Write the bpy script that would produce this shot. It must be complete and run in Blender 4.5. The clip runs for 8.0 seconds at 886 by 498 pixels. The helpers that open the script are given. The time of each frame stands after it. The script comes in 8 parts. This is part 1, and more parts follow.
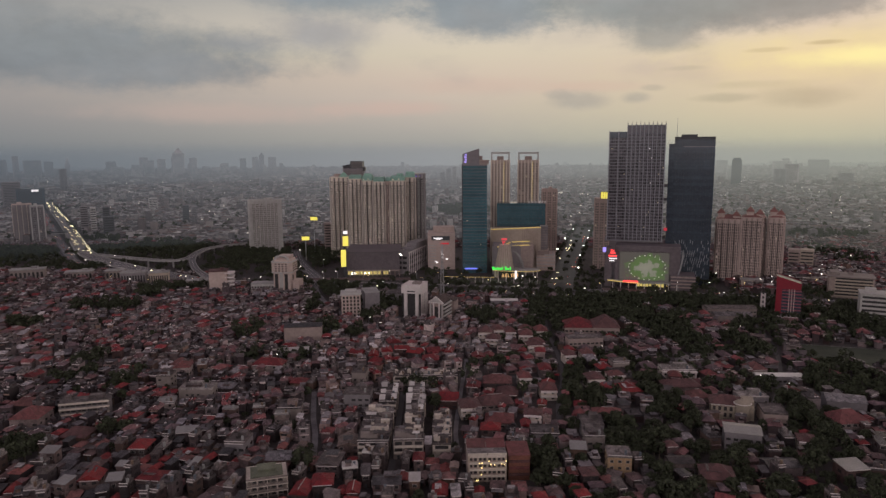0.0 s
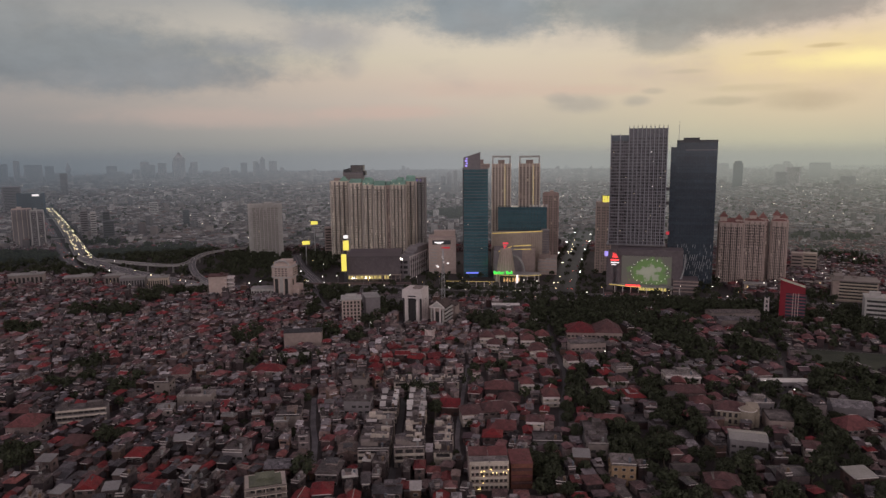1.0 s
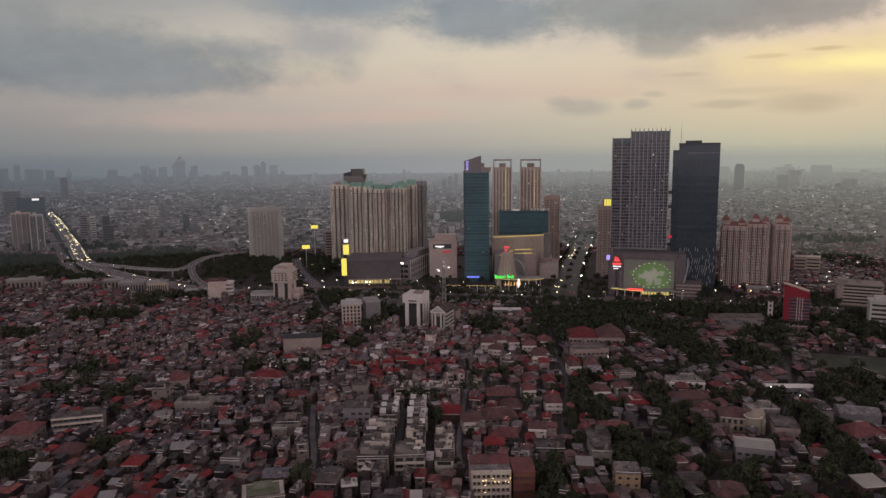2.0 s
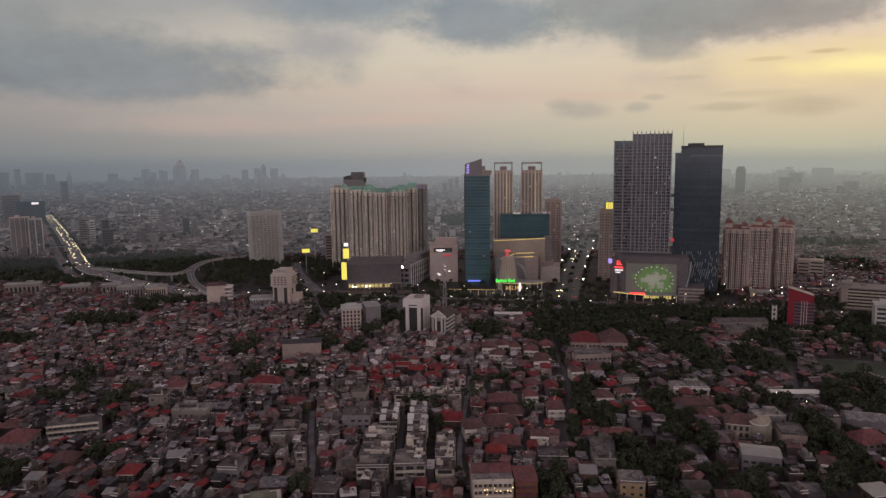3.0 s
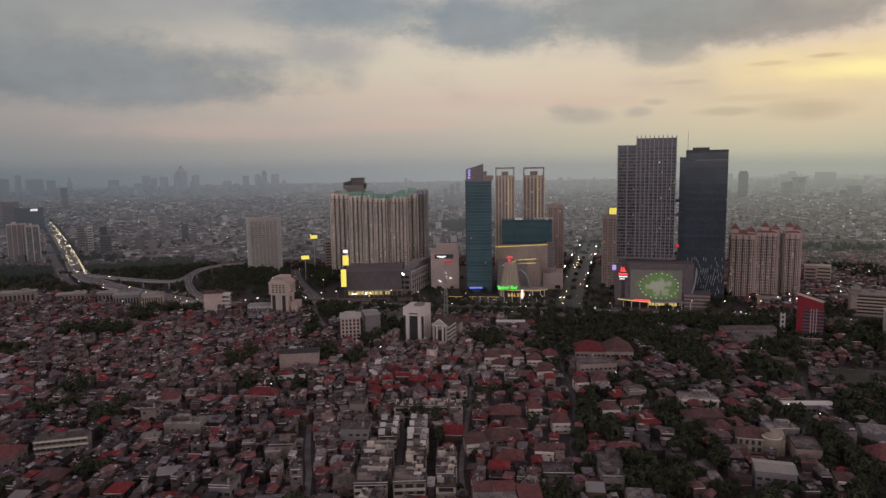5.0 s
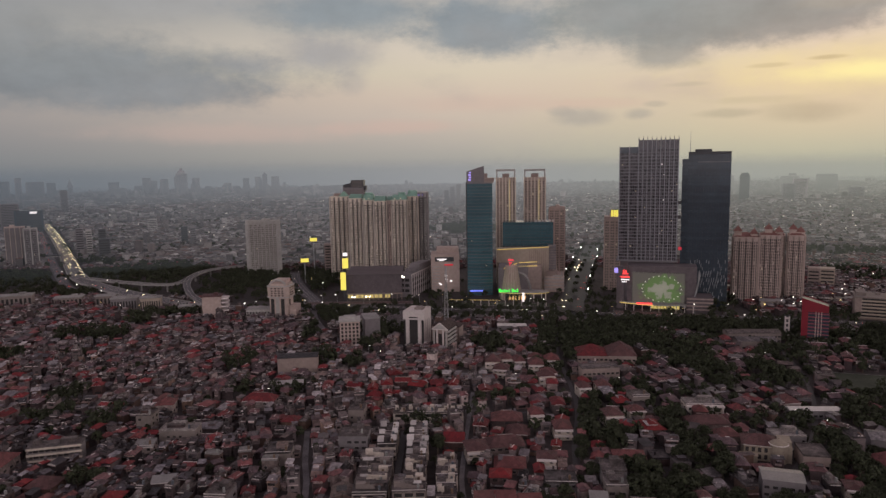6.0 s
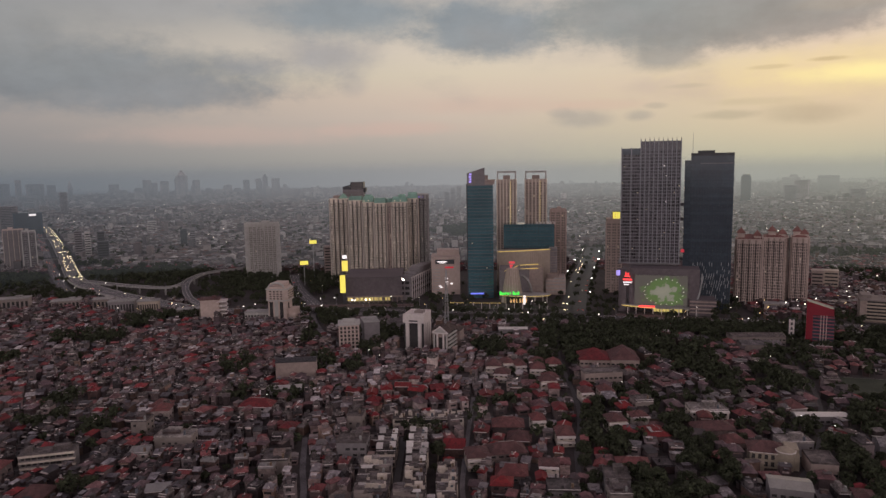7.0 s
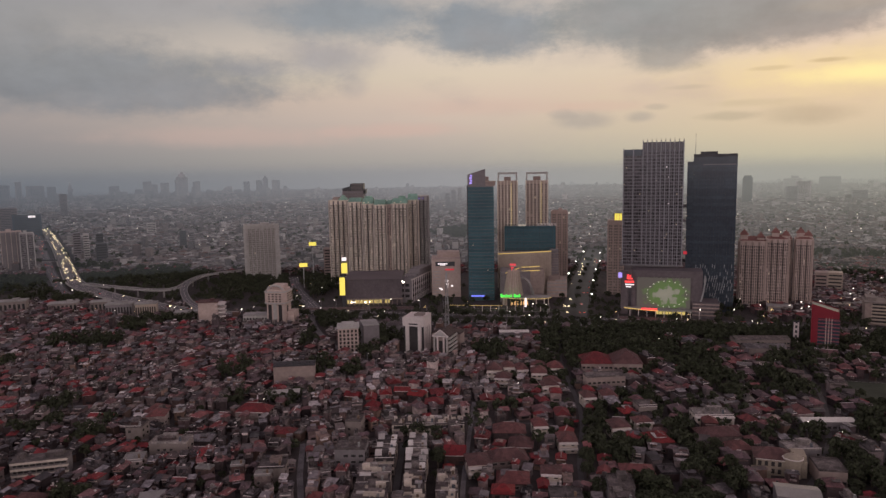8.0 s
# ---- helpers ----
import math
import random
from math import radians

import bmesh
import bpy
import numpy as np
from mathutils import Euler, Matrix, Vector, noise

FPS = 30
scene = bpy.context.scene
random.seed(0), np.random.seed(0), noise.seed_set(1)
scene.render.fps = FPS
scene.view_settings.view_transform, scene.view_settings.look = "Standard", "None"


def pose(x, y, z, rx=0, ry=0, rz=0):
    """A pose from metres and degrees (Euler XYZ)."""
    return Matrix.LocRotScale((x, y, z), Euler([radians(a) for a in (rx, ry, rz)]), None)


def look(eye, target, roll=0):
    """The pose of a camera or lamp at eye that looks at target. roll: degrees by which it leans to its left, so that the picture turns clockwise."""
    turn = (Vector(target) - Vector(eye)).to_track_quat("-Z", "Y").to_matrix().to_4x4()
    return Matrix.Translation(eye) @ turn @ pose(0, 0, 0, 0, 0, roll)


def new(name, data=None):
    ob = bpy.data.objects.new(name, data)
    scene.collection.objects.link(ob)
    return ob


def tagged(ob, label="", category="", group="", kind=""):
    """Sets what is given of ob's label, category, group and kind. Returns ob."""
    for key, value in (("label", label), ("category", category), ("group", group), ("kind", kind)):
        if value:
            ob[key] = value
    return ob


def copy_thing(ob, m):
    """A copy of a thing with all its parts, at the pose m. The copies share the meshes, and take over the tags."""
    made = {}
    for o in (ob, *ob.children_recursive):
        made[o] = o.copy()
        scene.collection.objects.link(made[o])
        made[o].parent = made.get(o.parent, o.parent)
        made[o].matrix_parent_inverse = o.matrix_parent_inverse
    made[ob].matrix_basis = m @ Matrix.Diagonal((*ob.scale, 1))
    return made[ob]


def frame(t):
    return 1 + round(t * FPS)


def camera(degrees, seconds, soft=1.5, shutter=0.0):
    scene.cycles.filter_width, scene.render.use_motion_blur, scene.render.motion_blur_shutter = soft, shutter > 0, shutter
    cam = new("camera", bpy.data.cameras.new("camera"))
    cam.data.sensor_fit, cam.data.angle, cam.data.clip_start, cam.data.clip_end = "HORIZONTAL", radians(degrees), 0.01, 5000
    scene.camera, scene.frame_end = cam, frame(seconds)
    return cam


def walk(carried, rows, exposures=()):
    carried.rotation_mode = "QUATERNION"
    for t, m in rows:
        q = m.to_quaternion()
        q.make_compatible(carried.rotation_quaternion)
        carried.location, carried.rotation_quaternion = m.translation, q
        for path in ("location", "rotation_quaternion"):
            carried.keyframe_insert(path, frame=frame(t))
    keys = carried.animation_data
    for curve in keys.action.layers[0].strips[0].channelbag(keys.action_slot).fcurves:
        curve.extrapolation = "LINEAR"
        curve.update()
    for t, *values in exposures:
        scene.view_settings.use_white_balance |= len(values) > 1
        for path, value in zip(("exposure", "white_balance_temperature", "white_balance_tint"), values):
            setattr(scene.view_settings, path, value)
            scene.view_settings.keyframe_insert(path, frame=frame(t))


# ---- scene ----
cam = camera(65.5, 8.0, 1.45)
PATH = [
    (0.0, (0.00, 0.00, 150.00), (0.00, 988.76, 0.52), -0.393),
    (1.0, (0.05, 4.20, 150.03), (-1.34, 993.75, 5.81), -0.510),
    (2.0, (0.15, 9.07, 150.02), (-2.47, 999.31, 10.68), -0.616),
    (3.0, (0.28, 14.48, 149.98), (-3.42, 1005.34, 15.09), -0.710),
    (4.0, (0.45, 20.34, 149.92), (-4.24, 1011.73, 19.03), -0.793),
    (5.0, (0.67, 26.54, 149.84), (-4.95, 1018.38, 22.49), -0.865),
    (6.0, (0.94, 32.95, 149.76), (-5.60, 1025.17, 25.45), -0.925),
    (7.0, (1.26, 39.48, 149.67), (-6.22, 1032.01, 27.89), -0.975),
    (8.0, (1.63, 46.01, 149.59), (-6.86, 1038.77, 29.79), -1.015),
]
EXPOSURES = [(0.0, 0.02, 6420, 10), (5.0, 0.02, 6420, 10), (6.0, 0.02, 6460, 11), (7.0, 0.02, 6520, 12), (8.0, 0.04, 6600, 15)]
walk(cam, [(t, look(eye, target, roll)) for t, eye, target, roll in PATH], EXPOSURES)

# ---------------------------------------------------------------- sky and sun
SUN_AZ, SUN_EL = 0.52, 0.16          # right of straight ahead, low in the haze


def build_world():
    world = bpy.data.worlds.new("dusk_sky")
    scene.world = world
    world.use_nodes = True
    nt = world.node_tree
    nt.nodes.clear()
    N, L = nt.nodes.new, nt.links.new

    def math_(op, a, b=None, c=None):
        n = N("ShaderNodeMath")
        n.operation = op
        for k, v in enumerate((a, b, c)):
            if v is None:
                continue
            if isinstance(v, (int, float)):
                n.inputs[k].default_value = v
            else:
                L(v, n.inputs[k])
        return n.outputs[0]

    def mixc(fac, a, b, blend="MIX"):
        n = N("ShaderNodeMix")
        n.data_type, n.blend_type = "RGBA", blend
        for sock, v in ((n.inputs["Factor"], fac), (n.inputs[6], a), (n.inputs[7], b)):
            if isinstance(v, (int, float)):
                sock.default_value = v
            elif isinstance(v, tuple):
                sock.default_value = (*v, 1)
            else:
                L(v, sock)
        return n.outputs[2]

    def smooth(v, lo, hi):
        n = N("ShaderNodeMapRange")
        n.interpolation_type = "SMOOTHSTEP"
        L(v, n.inputs[0])
        n.inputs[1].default_value, n.inputs[2].default_value = lo, hi
        return n.outputs[0]

    co = N("ShaderNodeTexCoord").outputs["Generated"]
    sep = N("ShaderNodeSeparateXYZ")
    L(co, sep.inputs[0])
    az = math_("ARCTAN2", sep.outputs[0], sep.outputs[1])
    el = math_("ARCSINE", sep.outputs[2])
    flat = N("ShaderNodeCombineXYZ")
    L(az, flat.inputs[0])
    L(math_("MULTIPLY", el, 1.8), flat.inputs[1])

    def fbm(scale, detail, rough=0.55, seed=0.0):
        n = N("ShaderNodeTexNoise")
        n.noise_dimensions = "4D"
        L(flat.outputs[0], n.inputs["Vector"])
        n.inputs["W"].default_value = seed
        n.inputs["Scale"].default_value, n.inputs["Detail"].default_value = scale, detail
        n.inputs["Roughness"].default_value = rough
        return n.outputs[0], n.outputs[1]

    # clear part of the sky: dull haze at the skyline, pink-cream above it, grey overhead
    ramp = N("ShaderNodeValToRGB")
    L(math_("DIVIDE", math_("ADD", el, 0.1), 1.7), ramp.inputs[0])
    stops = ((-0.1, SKY_LOW), (-0.008, SKY_LOW), (0.012, (0.40, 0.378, 0.338)), (0.035, (0.475, 0.425, 0.37)), (0.065, (0.57, 0.485, 0.408)),
             (0.095, (0.62, 0.515, 0.42)), (0.125, (0.645, 0.57, 0.445)), (0.16, (0.655, 0.58, 0.48)), (0.21, (0.47, 0.45, 0.41)), (0.4, (0.40, 0.345, 0.36)), (0.8, (0.32, 0.249, 0.276)))
    ramp.color_ramp.elements[0].position = 0.0
    ramp.color_ramp.elements[0].color = (*stops[0][1], 1)
    ramp.color_ramp.elements[1].position = (stops[-1][0] + 0.1) / 1.7
    ramp.color_ramp.elements[1].color = (*stops[-1][1], 1)
    for e, c in stops[1:-1]:
        k = ramp.color_ramp.elements.new((e + 0.1) / 1.7)
        k.color = (*c, 1)
    sky = ramp.outputs[0]

    # away from the sunset the sky is dimmer and bluer
    side = smooth(az, -0.75, 0.10)
    sky = mixc(side, mixc(1.0, sky, (0.535, 0.590, 0.685), "MULTIPLY"), sky)
    # unseen low sky behind the camera, added brighter to light the building fronts
    back = smooth(math_("ABSOLUTE", az), 0.7, 2.2)
    sky = mixc(back, sky, mixc(smooth(el, 0.9, 0.25), sky, (1.21, 1.07, 1.07)))

    wob, _ = fbm(9.0, 6.0, 0.6, 3.0)
    warp = math_("SUBTRACT", wob, 0.5)
    wob2, _ = fbm(30.0, 6.0, 0.65, 9.0)
    warp2 = math_("SUBTRACT", wob2, 0.5)

    def lobe(a, e, ra, re, soft=1.0, rough=0.72):
        """1 in the middle of an oval patch of sky, with a ragged edge."""
        u = math_("DIVIDE", math_("SUBTRACT", az, a), ra)
        v = math_("DIVIDE", math_("SUBTRACT", el, e), re)
        r = math_("SQRT", math_("ADD", math_("MULTIPLY", u, u), math_("MULTIPLY", v, v)))
        r = math_("ADD", r, math_("MULTIPLY", warp, 1.7 * rough))
        r = math_("ADD", r, math_("MULTIPLY", warp2, 1.05 * rough))
        n = N("ShaderNodeMapRange")
        n.interpolation_type = "SMOOTHSTEP"
        L(r, n.inputs[0])
        n.inputs[1].default_value, n.inputs[2].default_value = 1.0 + 0.38 * soft, 1.0 - 0.62 * soft
        return n.outputs[0]

    # the yellow break in the cloud where the sun went down
    glow = lobe(SUN_AZ + 0.08, 0.106, 0.26, 0.034, 1.4, 0.7)
    sky = mixc(math_("MULTIPLY", glow, 0.66), sky, (0.88, 0.74, 0.34))
    core = lobe(SUN_AZ + 0.035, 0.103, 0.10, 0.012, 1.4, 0.7)
    sky = mixc(math_("MULTIPLY", core, 0.9), sky, (1.06, 0.97, 0.40))
    warm = lobe(SUN_AZ + 0.02, 0.045, 0.42, 0.075, 1.4, 0.3)
    sky = mixc(math_("MULTIPLY", warm, 0.65), sky, (0.60, 0.575, 0.375))
    # faint rose bars low over the city
    for a, e, ra, re, k in ROSE:
        sky = mixc(math_("MULTIPLY", lobe(a, e, ra, re, 1.3, 0.8), k), sky, (0.60, 0.43, 0.365))

    # cloud banks
    def bank(cover, colour, k):
        return mixc(math_("MULTIPLY", cover, k), sky, colour)

    # billows: every bank is lighter and darker by turns inside
    lump, _ = fbm(15.0, 5.0, 0.6, 21.0)
    body = N("ShaderNodeMapRange")
    L(lump, body.inputs[0])
    body.inputs[1].default_value, body.inputs[2].default_value, body.inputs[3].default_value, body.inputs[4].default_value = 0.3, 0.7, 0.92, 1.14
    for a, e, ra, re, soft, colour, k in CLOUDS:
        tone = N("ShaderNodeVectorMath")
        tone.operation = "SCALE"
        tone.inputs[0].default_value = colour
        L(body.outputs[0], tone.inputs["Scale"])
        sky = bank(lobe(a, e, ra, re, soft), tone.outputs[0], k)
    # thin streaks everywhere, thicker overhead
    st = N("ShaderNodeTexNoise")
    m = N("ShaderNodeMapping")
    L(flat.outputs[0], m.inputs[0])
    m.inputs["Scale"].default_value = (3.0, 4.0, 1.0)
    L(m.outputs[0], st.inputs["Vector"])
    st.inputs["Scale"].default_value, st.inputs["Detail"].default_value = 2.2, 7.0
    streak = smooth(st.outputs[0], 0.46, 0.70)
    streak = math_("MULTIPLY", streak, smooth(el, 0.035, 0.10))
    sky = mixc(math_("MULTIPLY", streak, 0.24), sky, (0.34, 0.33, 0.33))

    nish = N("ShaderNodeTexSky")
    nish.sky_type, nish.sun_disc = "NISHITA", False
    nish.sun_elevation, nish.sun_rotation = 0.03, SUN_AZ
    nish.dust_density, nish.air_density = 4.0, 1.5
    sky = mixc(0.012, sky, nish.outputs[0], "ADD")
    bg = N("ShaderNodeBackground")
    L(sky, bg.inputs[0])
    bg.inputs[1].default_value = SKY_STRENGTH
    out = N("ShaderNodeOutputWorld")
    L(bg.outputs[0], out.inputs[0])


SKY_STRENGTH = 1.0
SKY_LOW = (0.335, 0.325, 0.30)
GREY_BLUE = (0.205, 0.250, 0.285)
ROSE = [(-0.07, 0.052, 0.10, 0.010, 0.5), (-0.32, 0.045, 0.16, 0.014, 0.35), (0.06, 0.082, 0.12, 0.012, 0.35), (0.21, 0.078, 0.08, 0.008, 0.35)]
CLOUDS = [  # azimuth, elevation, half width, half height (radians), softness, colour, cover
    (-0.47, 0.120, 0.25, 0.046, 1.0, (0.215, 0.238, 0.258), 0.9),
    (-0.58, 0.165, 0.17, 0.040, 1.2, (0.25, 0.262, 0.27), 0.7),
    (-0.40, 0.098, 0.16, 0.022, 0.9, (0.22, 0.24, 0.258), 0.7),
    (-0.36, 0.215, 0.16, 0.026, 1.3, (0.33, 0.33, 0.335), 0.45),
    (-0.14, 0.206, 0.14, 0.030, 1.0, GREY_BLUE, 0.8),
    (0.055, 0.186, 0.110, 0.042, 0.8, GREY_BLUE, 0.86),
    (0.36, 0.192, 0.215, 0.047, 0.8, (0.222, 0.262, 0.268), 0.88),
    (0.43, 0.172, 0.13, 0.030, 0.8, (0.228, 0.264, 0.262), 0.82),
    (0.24, 0.185, 0.10, 0.036, 0.9, (0.235, 0.270, 0.275), 0.78),
    (0.30, 0.142, 0.060, 0.022, 0.9, (0.245, 0.275, 0.27), 0.78),
    (0.51, 0.188, 0.060, 0.010, 1.0, (0.30, 0.305, 0.27), 0.6),
    (-0.165, 0.150, 0.075, 0.024, 1.2, (0.30, 0.305, 0.325), 0.7),
    (-0.27, 0.138, 0.050, 0.012, 1.2, (0.29, 0.295, 0.31), 0.5),
    (-0.13, 0.116, 0.020, 0.018, 1.2, (0.34, 0.325, 0.325), 0.4),
    (0.195, 0.060, 0.040, 0.012, 1.1, (0.35, 0.345, 0.315), 0.6),
    (0.165, 0.069, 0.020, 0.007, 1.1, (0.36, 0.35, 0.32), 0.5),
    (0.270, 0.062, 0.022, 0.008, 0.9, (0.33, 0.335, 0.295), 0.6),
    (0.290, 0.075, 0.016, 0.005, 0.9, (0.38, 0.375, 0.31), 0.5),
    (0.385, 0.059, 0.040, 0.006, 1.0, (0.36, 0.36, 0.27), 0.6),
    (0.42, 0.075, 0.060, 0.005, 1.1, (0.46, 0.44, 0.31), 0.5),
    (0.475, 0.058, 0.055, 0.013, 1.1, (0.36, 0.36, 0.265), 0.55),
    (0.495, 0.122, 0.022, 0.003, 1.0, (0.42, 0.38, 0.22), 0.6),
    (0.43, 0.117, 0.025, 0.003, 1.0, (0.45, 0.41, 0.26), 0.5),
    (0.33, 0.099, 0.030, 0.0035, 1.0, (0.47, 0.44, 0.33), 0.5),
]
build_world()

sun = new("sun", bpy.data.lights.new("sun", "SUN"))
sun.data.energy, sun.data.angle, sun.data.color = 0.35, radians(25), (1.0, 0.80, 0.55)
sun.matrix_world = look((0, 0, 400), (-math.sin(SUN_AZ), -math.cos(SUN_AZ), 400 - math.tan(SUN_EL)))

# ---------------------------------------------------------------- materials


def surf(name, colours, scale=0.5, rough=0.8, metal=0.0, bump=0.15, vary="", mottle=0.25, wave=0.0, spec=0.4, patch=0.0):
    """A worn surface. colours: one, or several to be dealt out by object ("object") or by joined piece ("island"); mottle: how far stains and
    grain change it; wave: the width in metres of ribs or tile courses; patch: how far single sheets or slabs of about 2 m differ."""
    m = bpy.data.materials.new(name)
    m.use_nodes = True
    nt = m.node_tree
    N, L = nt.nodes.new, nt.links.new
    b = nt.nodes["Principled BSDF"]
    b.inputs["Roughness"].default_value, b.inputs["Metallic"].default_value = rough, metal
    b.inputs["Specular IOR Level"].default_value = spec
    geo = N("ShaderNodeNewGeometry")
    if vary:
        ramp = N("ShaderNodeValToRGB")
        ramp.color_ramp.interpolation = "CONSTANT"
        n = len(colours)
        els = ramp.color_ramp.elements
        els[0].position, els[0].color = 0.0, (*colours[0], 1)
        els[1].position, els[1].color = (n - 1) / n, (*colours[-1], 1)
        for k, c in enumerate(colours[1:-1]):
            e = els.new((k + 1) / n)
            e.color = (*c, 1)
        src = N("ShaderNodeObjectInfo").outputs["Random"] if vary == "object" else geo.outputs["Random Per Island"]
        L(src, ramp.inputs[0])
        col = ramp.outputs[0]
    else:
        rgb = N("ShaderNodeRGB")
        rgb.outputs[0].default_value = (*colours[0], 1)
        col = rgb.outputs[0]
    big, fine = N("ShaderNodeTexNoise"), N("ShaderNodeTexNoise")
    for n_, s_, d_ in ((big, scale * 0.25, 4), (fine, scale * 3, 6)):
        L(geo.outputs["Position"], n_.inputs["Vector"])
        n_.inputs["Scale"].default_value, n_.inputs["Detail"].default_value = s_, d_
    add = N("ShaderNodeMath")
    add.operation = "ADD"
    L(big.outputs[0], add.inputs[0])
    L(fine.outputs[0], add.inputs[1])
    rng = N("ShaderNodeMapRange")
    L(add.outputs[0], rng.inputs[0])
    rng.inputs[1].default_value, rng.inputs[2].default_value = 0.7, 1.3
    rng.inputs[3].default_value, rng.inputs[4].default_value = 1 - mottle, 1 + mottle
    mul = N("ShaderNodeVectorMath")
    mul.operation = "SCALE"
    L(col, mul.inputs[0])
    tone = rng.outputs[0]
    if patch:
        vor, sep, prn, pmx = N("ShaderNodeTexVoronoi"), N("ShaderNodeSeparateColor"), N("ShaderNodeMapRange"), N("ShaderNodeMath")
        vor.distance = "CHEBYCHEV"
        L(geo.outputs["Position"], vor.inputs["Vector"])
        vor.inputs["Scale"].default_value = 0.55
        L(vor.outputs["Color"], sep.inputs[0])
        L(sep.outputs[0], prn.inputs[0])
        prn.inputs[3].default_value, prn.inputs[4].default_value = 1 - patch, 1 + patch
        pmx.operation = "MULTIPLY"
        L(tone, pmx.inputs[0])
        L(prn.outputs[0], pmx.inputs[1])
        tone = pmx.outputs[0]
    L(tone, mul.inputs["Scale"])
    L(mul.outputs[0], b.inputs["Base Color"])
    bp = N("ShaderNodeBump")
    bp.inputs["Strength"].default_value, bp.inputs["Distance"].default_value = min(1.0, bump * 2), 0.12
    h = fine.outputs[0]
    if wave:
        tex = N("ShaderNodeTexCoord")
        w = N("ShaderNodeTexWave")
        w.bands_direction = "Y"
        L(tex.outputs["Object"], w.inputs["Vector"])
        w.inputs["Scale"].default_value = 0.314 / wave
        w.inputs["Distortion"].default_value = 0.4
        mx = N("ShaderNodeMath")
        mx.operation = "ADD"
        L(w.outputs[1], mx.inputs[0])
        L(h, mx.inputs[1])
        h = mx.outputs[0]
    L(h, bp.inputs["Height"])
    L(bp.outputs[0], b.inputs["Normal"])
    return m


def lamp_mat(name, colour, strength):
    m = bpy.data.materials.new(name)
    m.use_nodes = True
    b = m.node_tree.nodes["Principled BSDF"]
    b.inputs["Base Color"].default_value = (*[0.5 * c for c in colour], 1)
    b.inputs["Emission Color"].default_value = (*colour, 1)
    b.inputs["Emission Strength"].default_value = strength
    return m


def glass_mat(name, colour, rough=0.12, vary="", spread=0.35, metal=0.0):
    """Dark reflecting facade glass, each pane a little different."""
    m = surf(name, [tuple(c * (1 - spread) for c in colour), colour, tuple(c * (1 + spread) for c in colour)] if vary else [colour], 0.15, rough, metal, 0.03, vary, 0.2, spec=0.6)
    return m


WALL_COLOURS = [(0.103, 0.067, 0.066), (0.056, 0.039, 0.039), (0.141, 0.1, 0.096), (0.046, 0.032, 0.032), (0.168, 0.126, 0.121), (0.084, 0.048, 0.044), (0.093, 0.07, 0.072), (0.051, 0.036, 0.036), (0.127, 0.077, 0.059), (0.252, 0.2, 0.19)]
TILE_COLOURS = [(0.185, 0.06, 0.056), (0.12, 0.056, 0.055), (0.108, 0.067, 0.067), (0.157, 0.036, 0.035), (0.153, 0.073, 0.07), (0.092, 0.057, 0.058), (0.169, 0.069, 0.065), (0.174, 0.021, 0.023), (0.114, 0.069, 0.07)]
METAL_COLOURS = [(0.113, 0.095, 0.102), (0.078, 0.062, 0.064), (0.173, 0.151, 0.156), (0.096, 0.073, 0.072), (0.063, 0.054, 0.059), (0.136, 0.092, 0.081), (0.105, 0.088, 0.095), (0.081, 0.059, 0.058), (0.327, 0.291, 0.295)]
SLAB_COLOURS = [(0.128, 0.106, 0.104), (0.074, 0.062, 0.063), (0.161, 0.136, 0.133), (0.098, 0.08, 0.079), (0.225, 0.196, 0.188)]
LEAF_COLOURS = [(0.046, 0.050, 0.033), (0.053, 0.059, 0.037), (0.041, 0.044, 0.031), (0.061, 0.069, 0.041)]

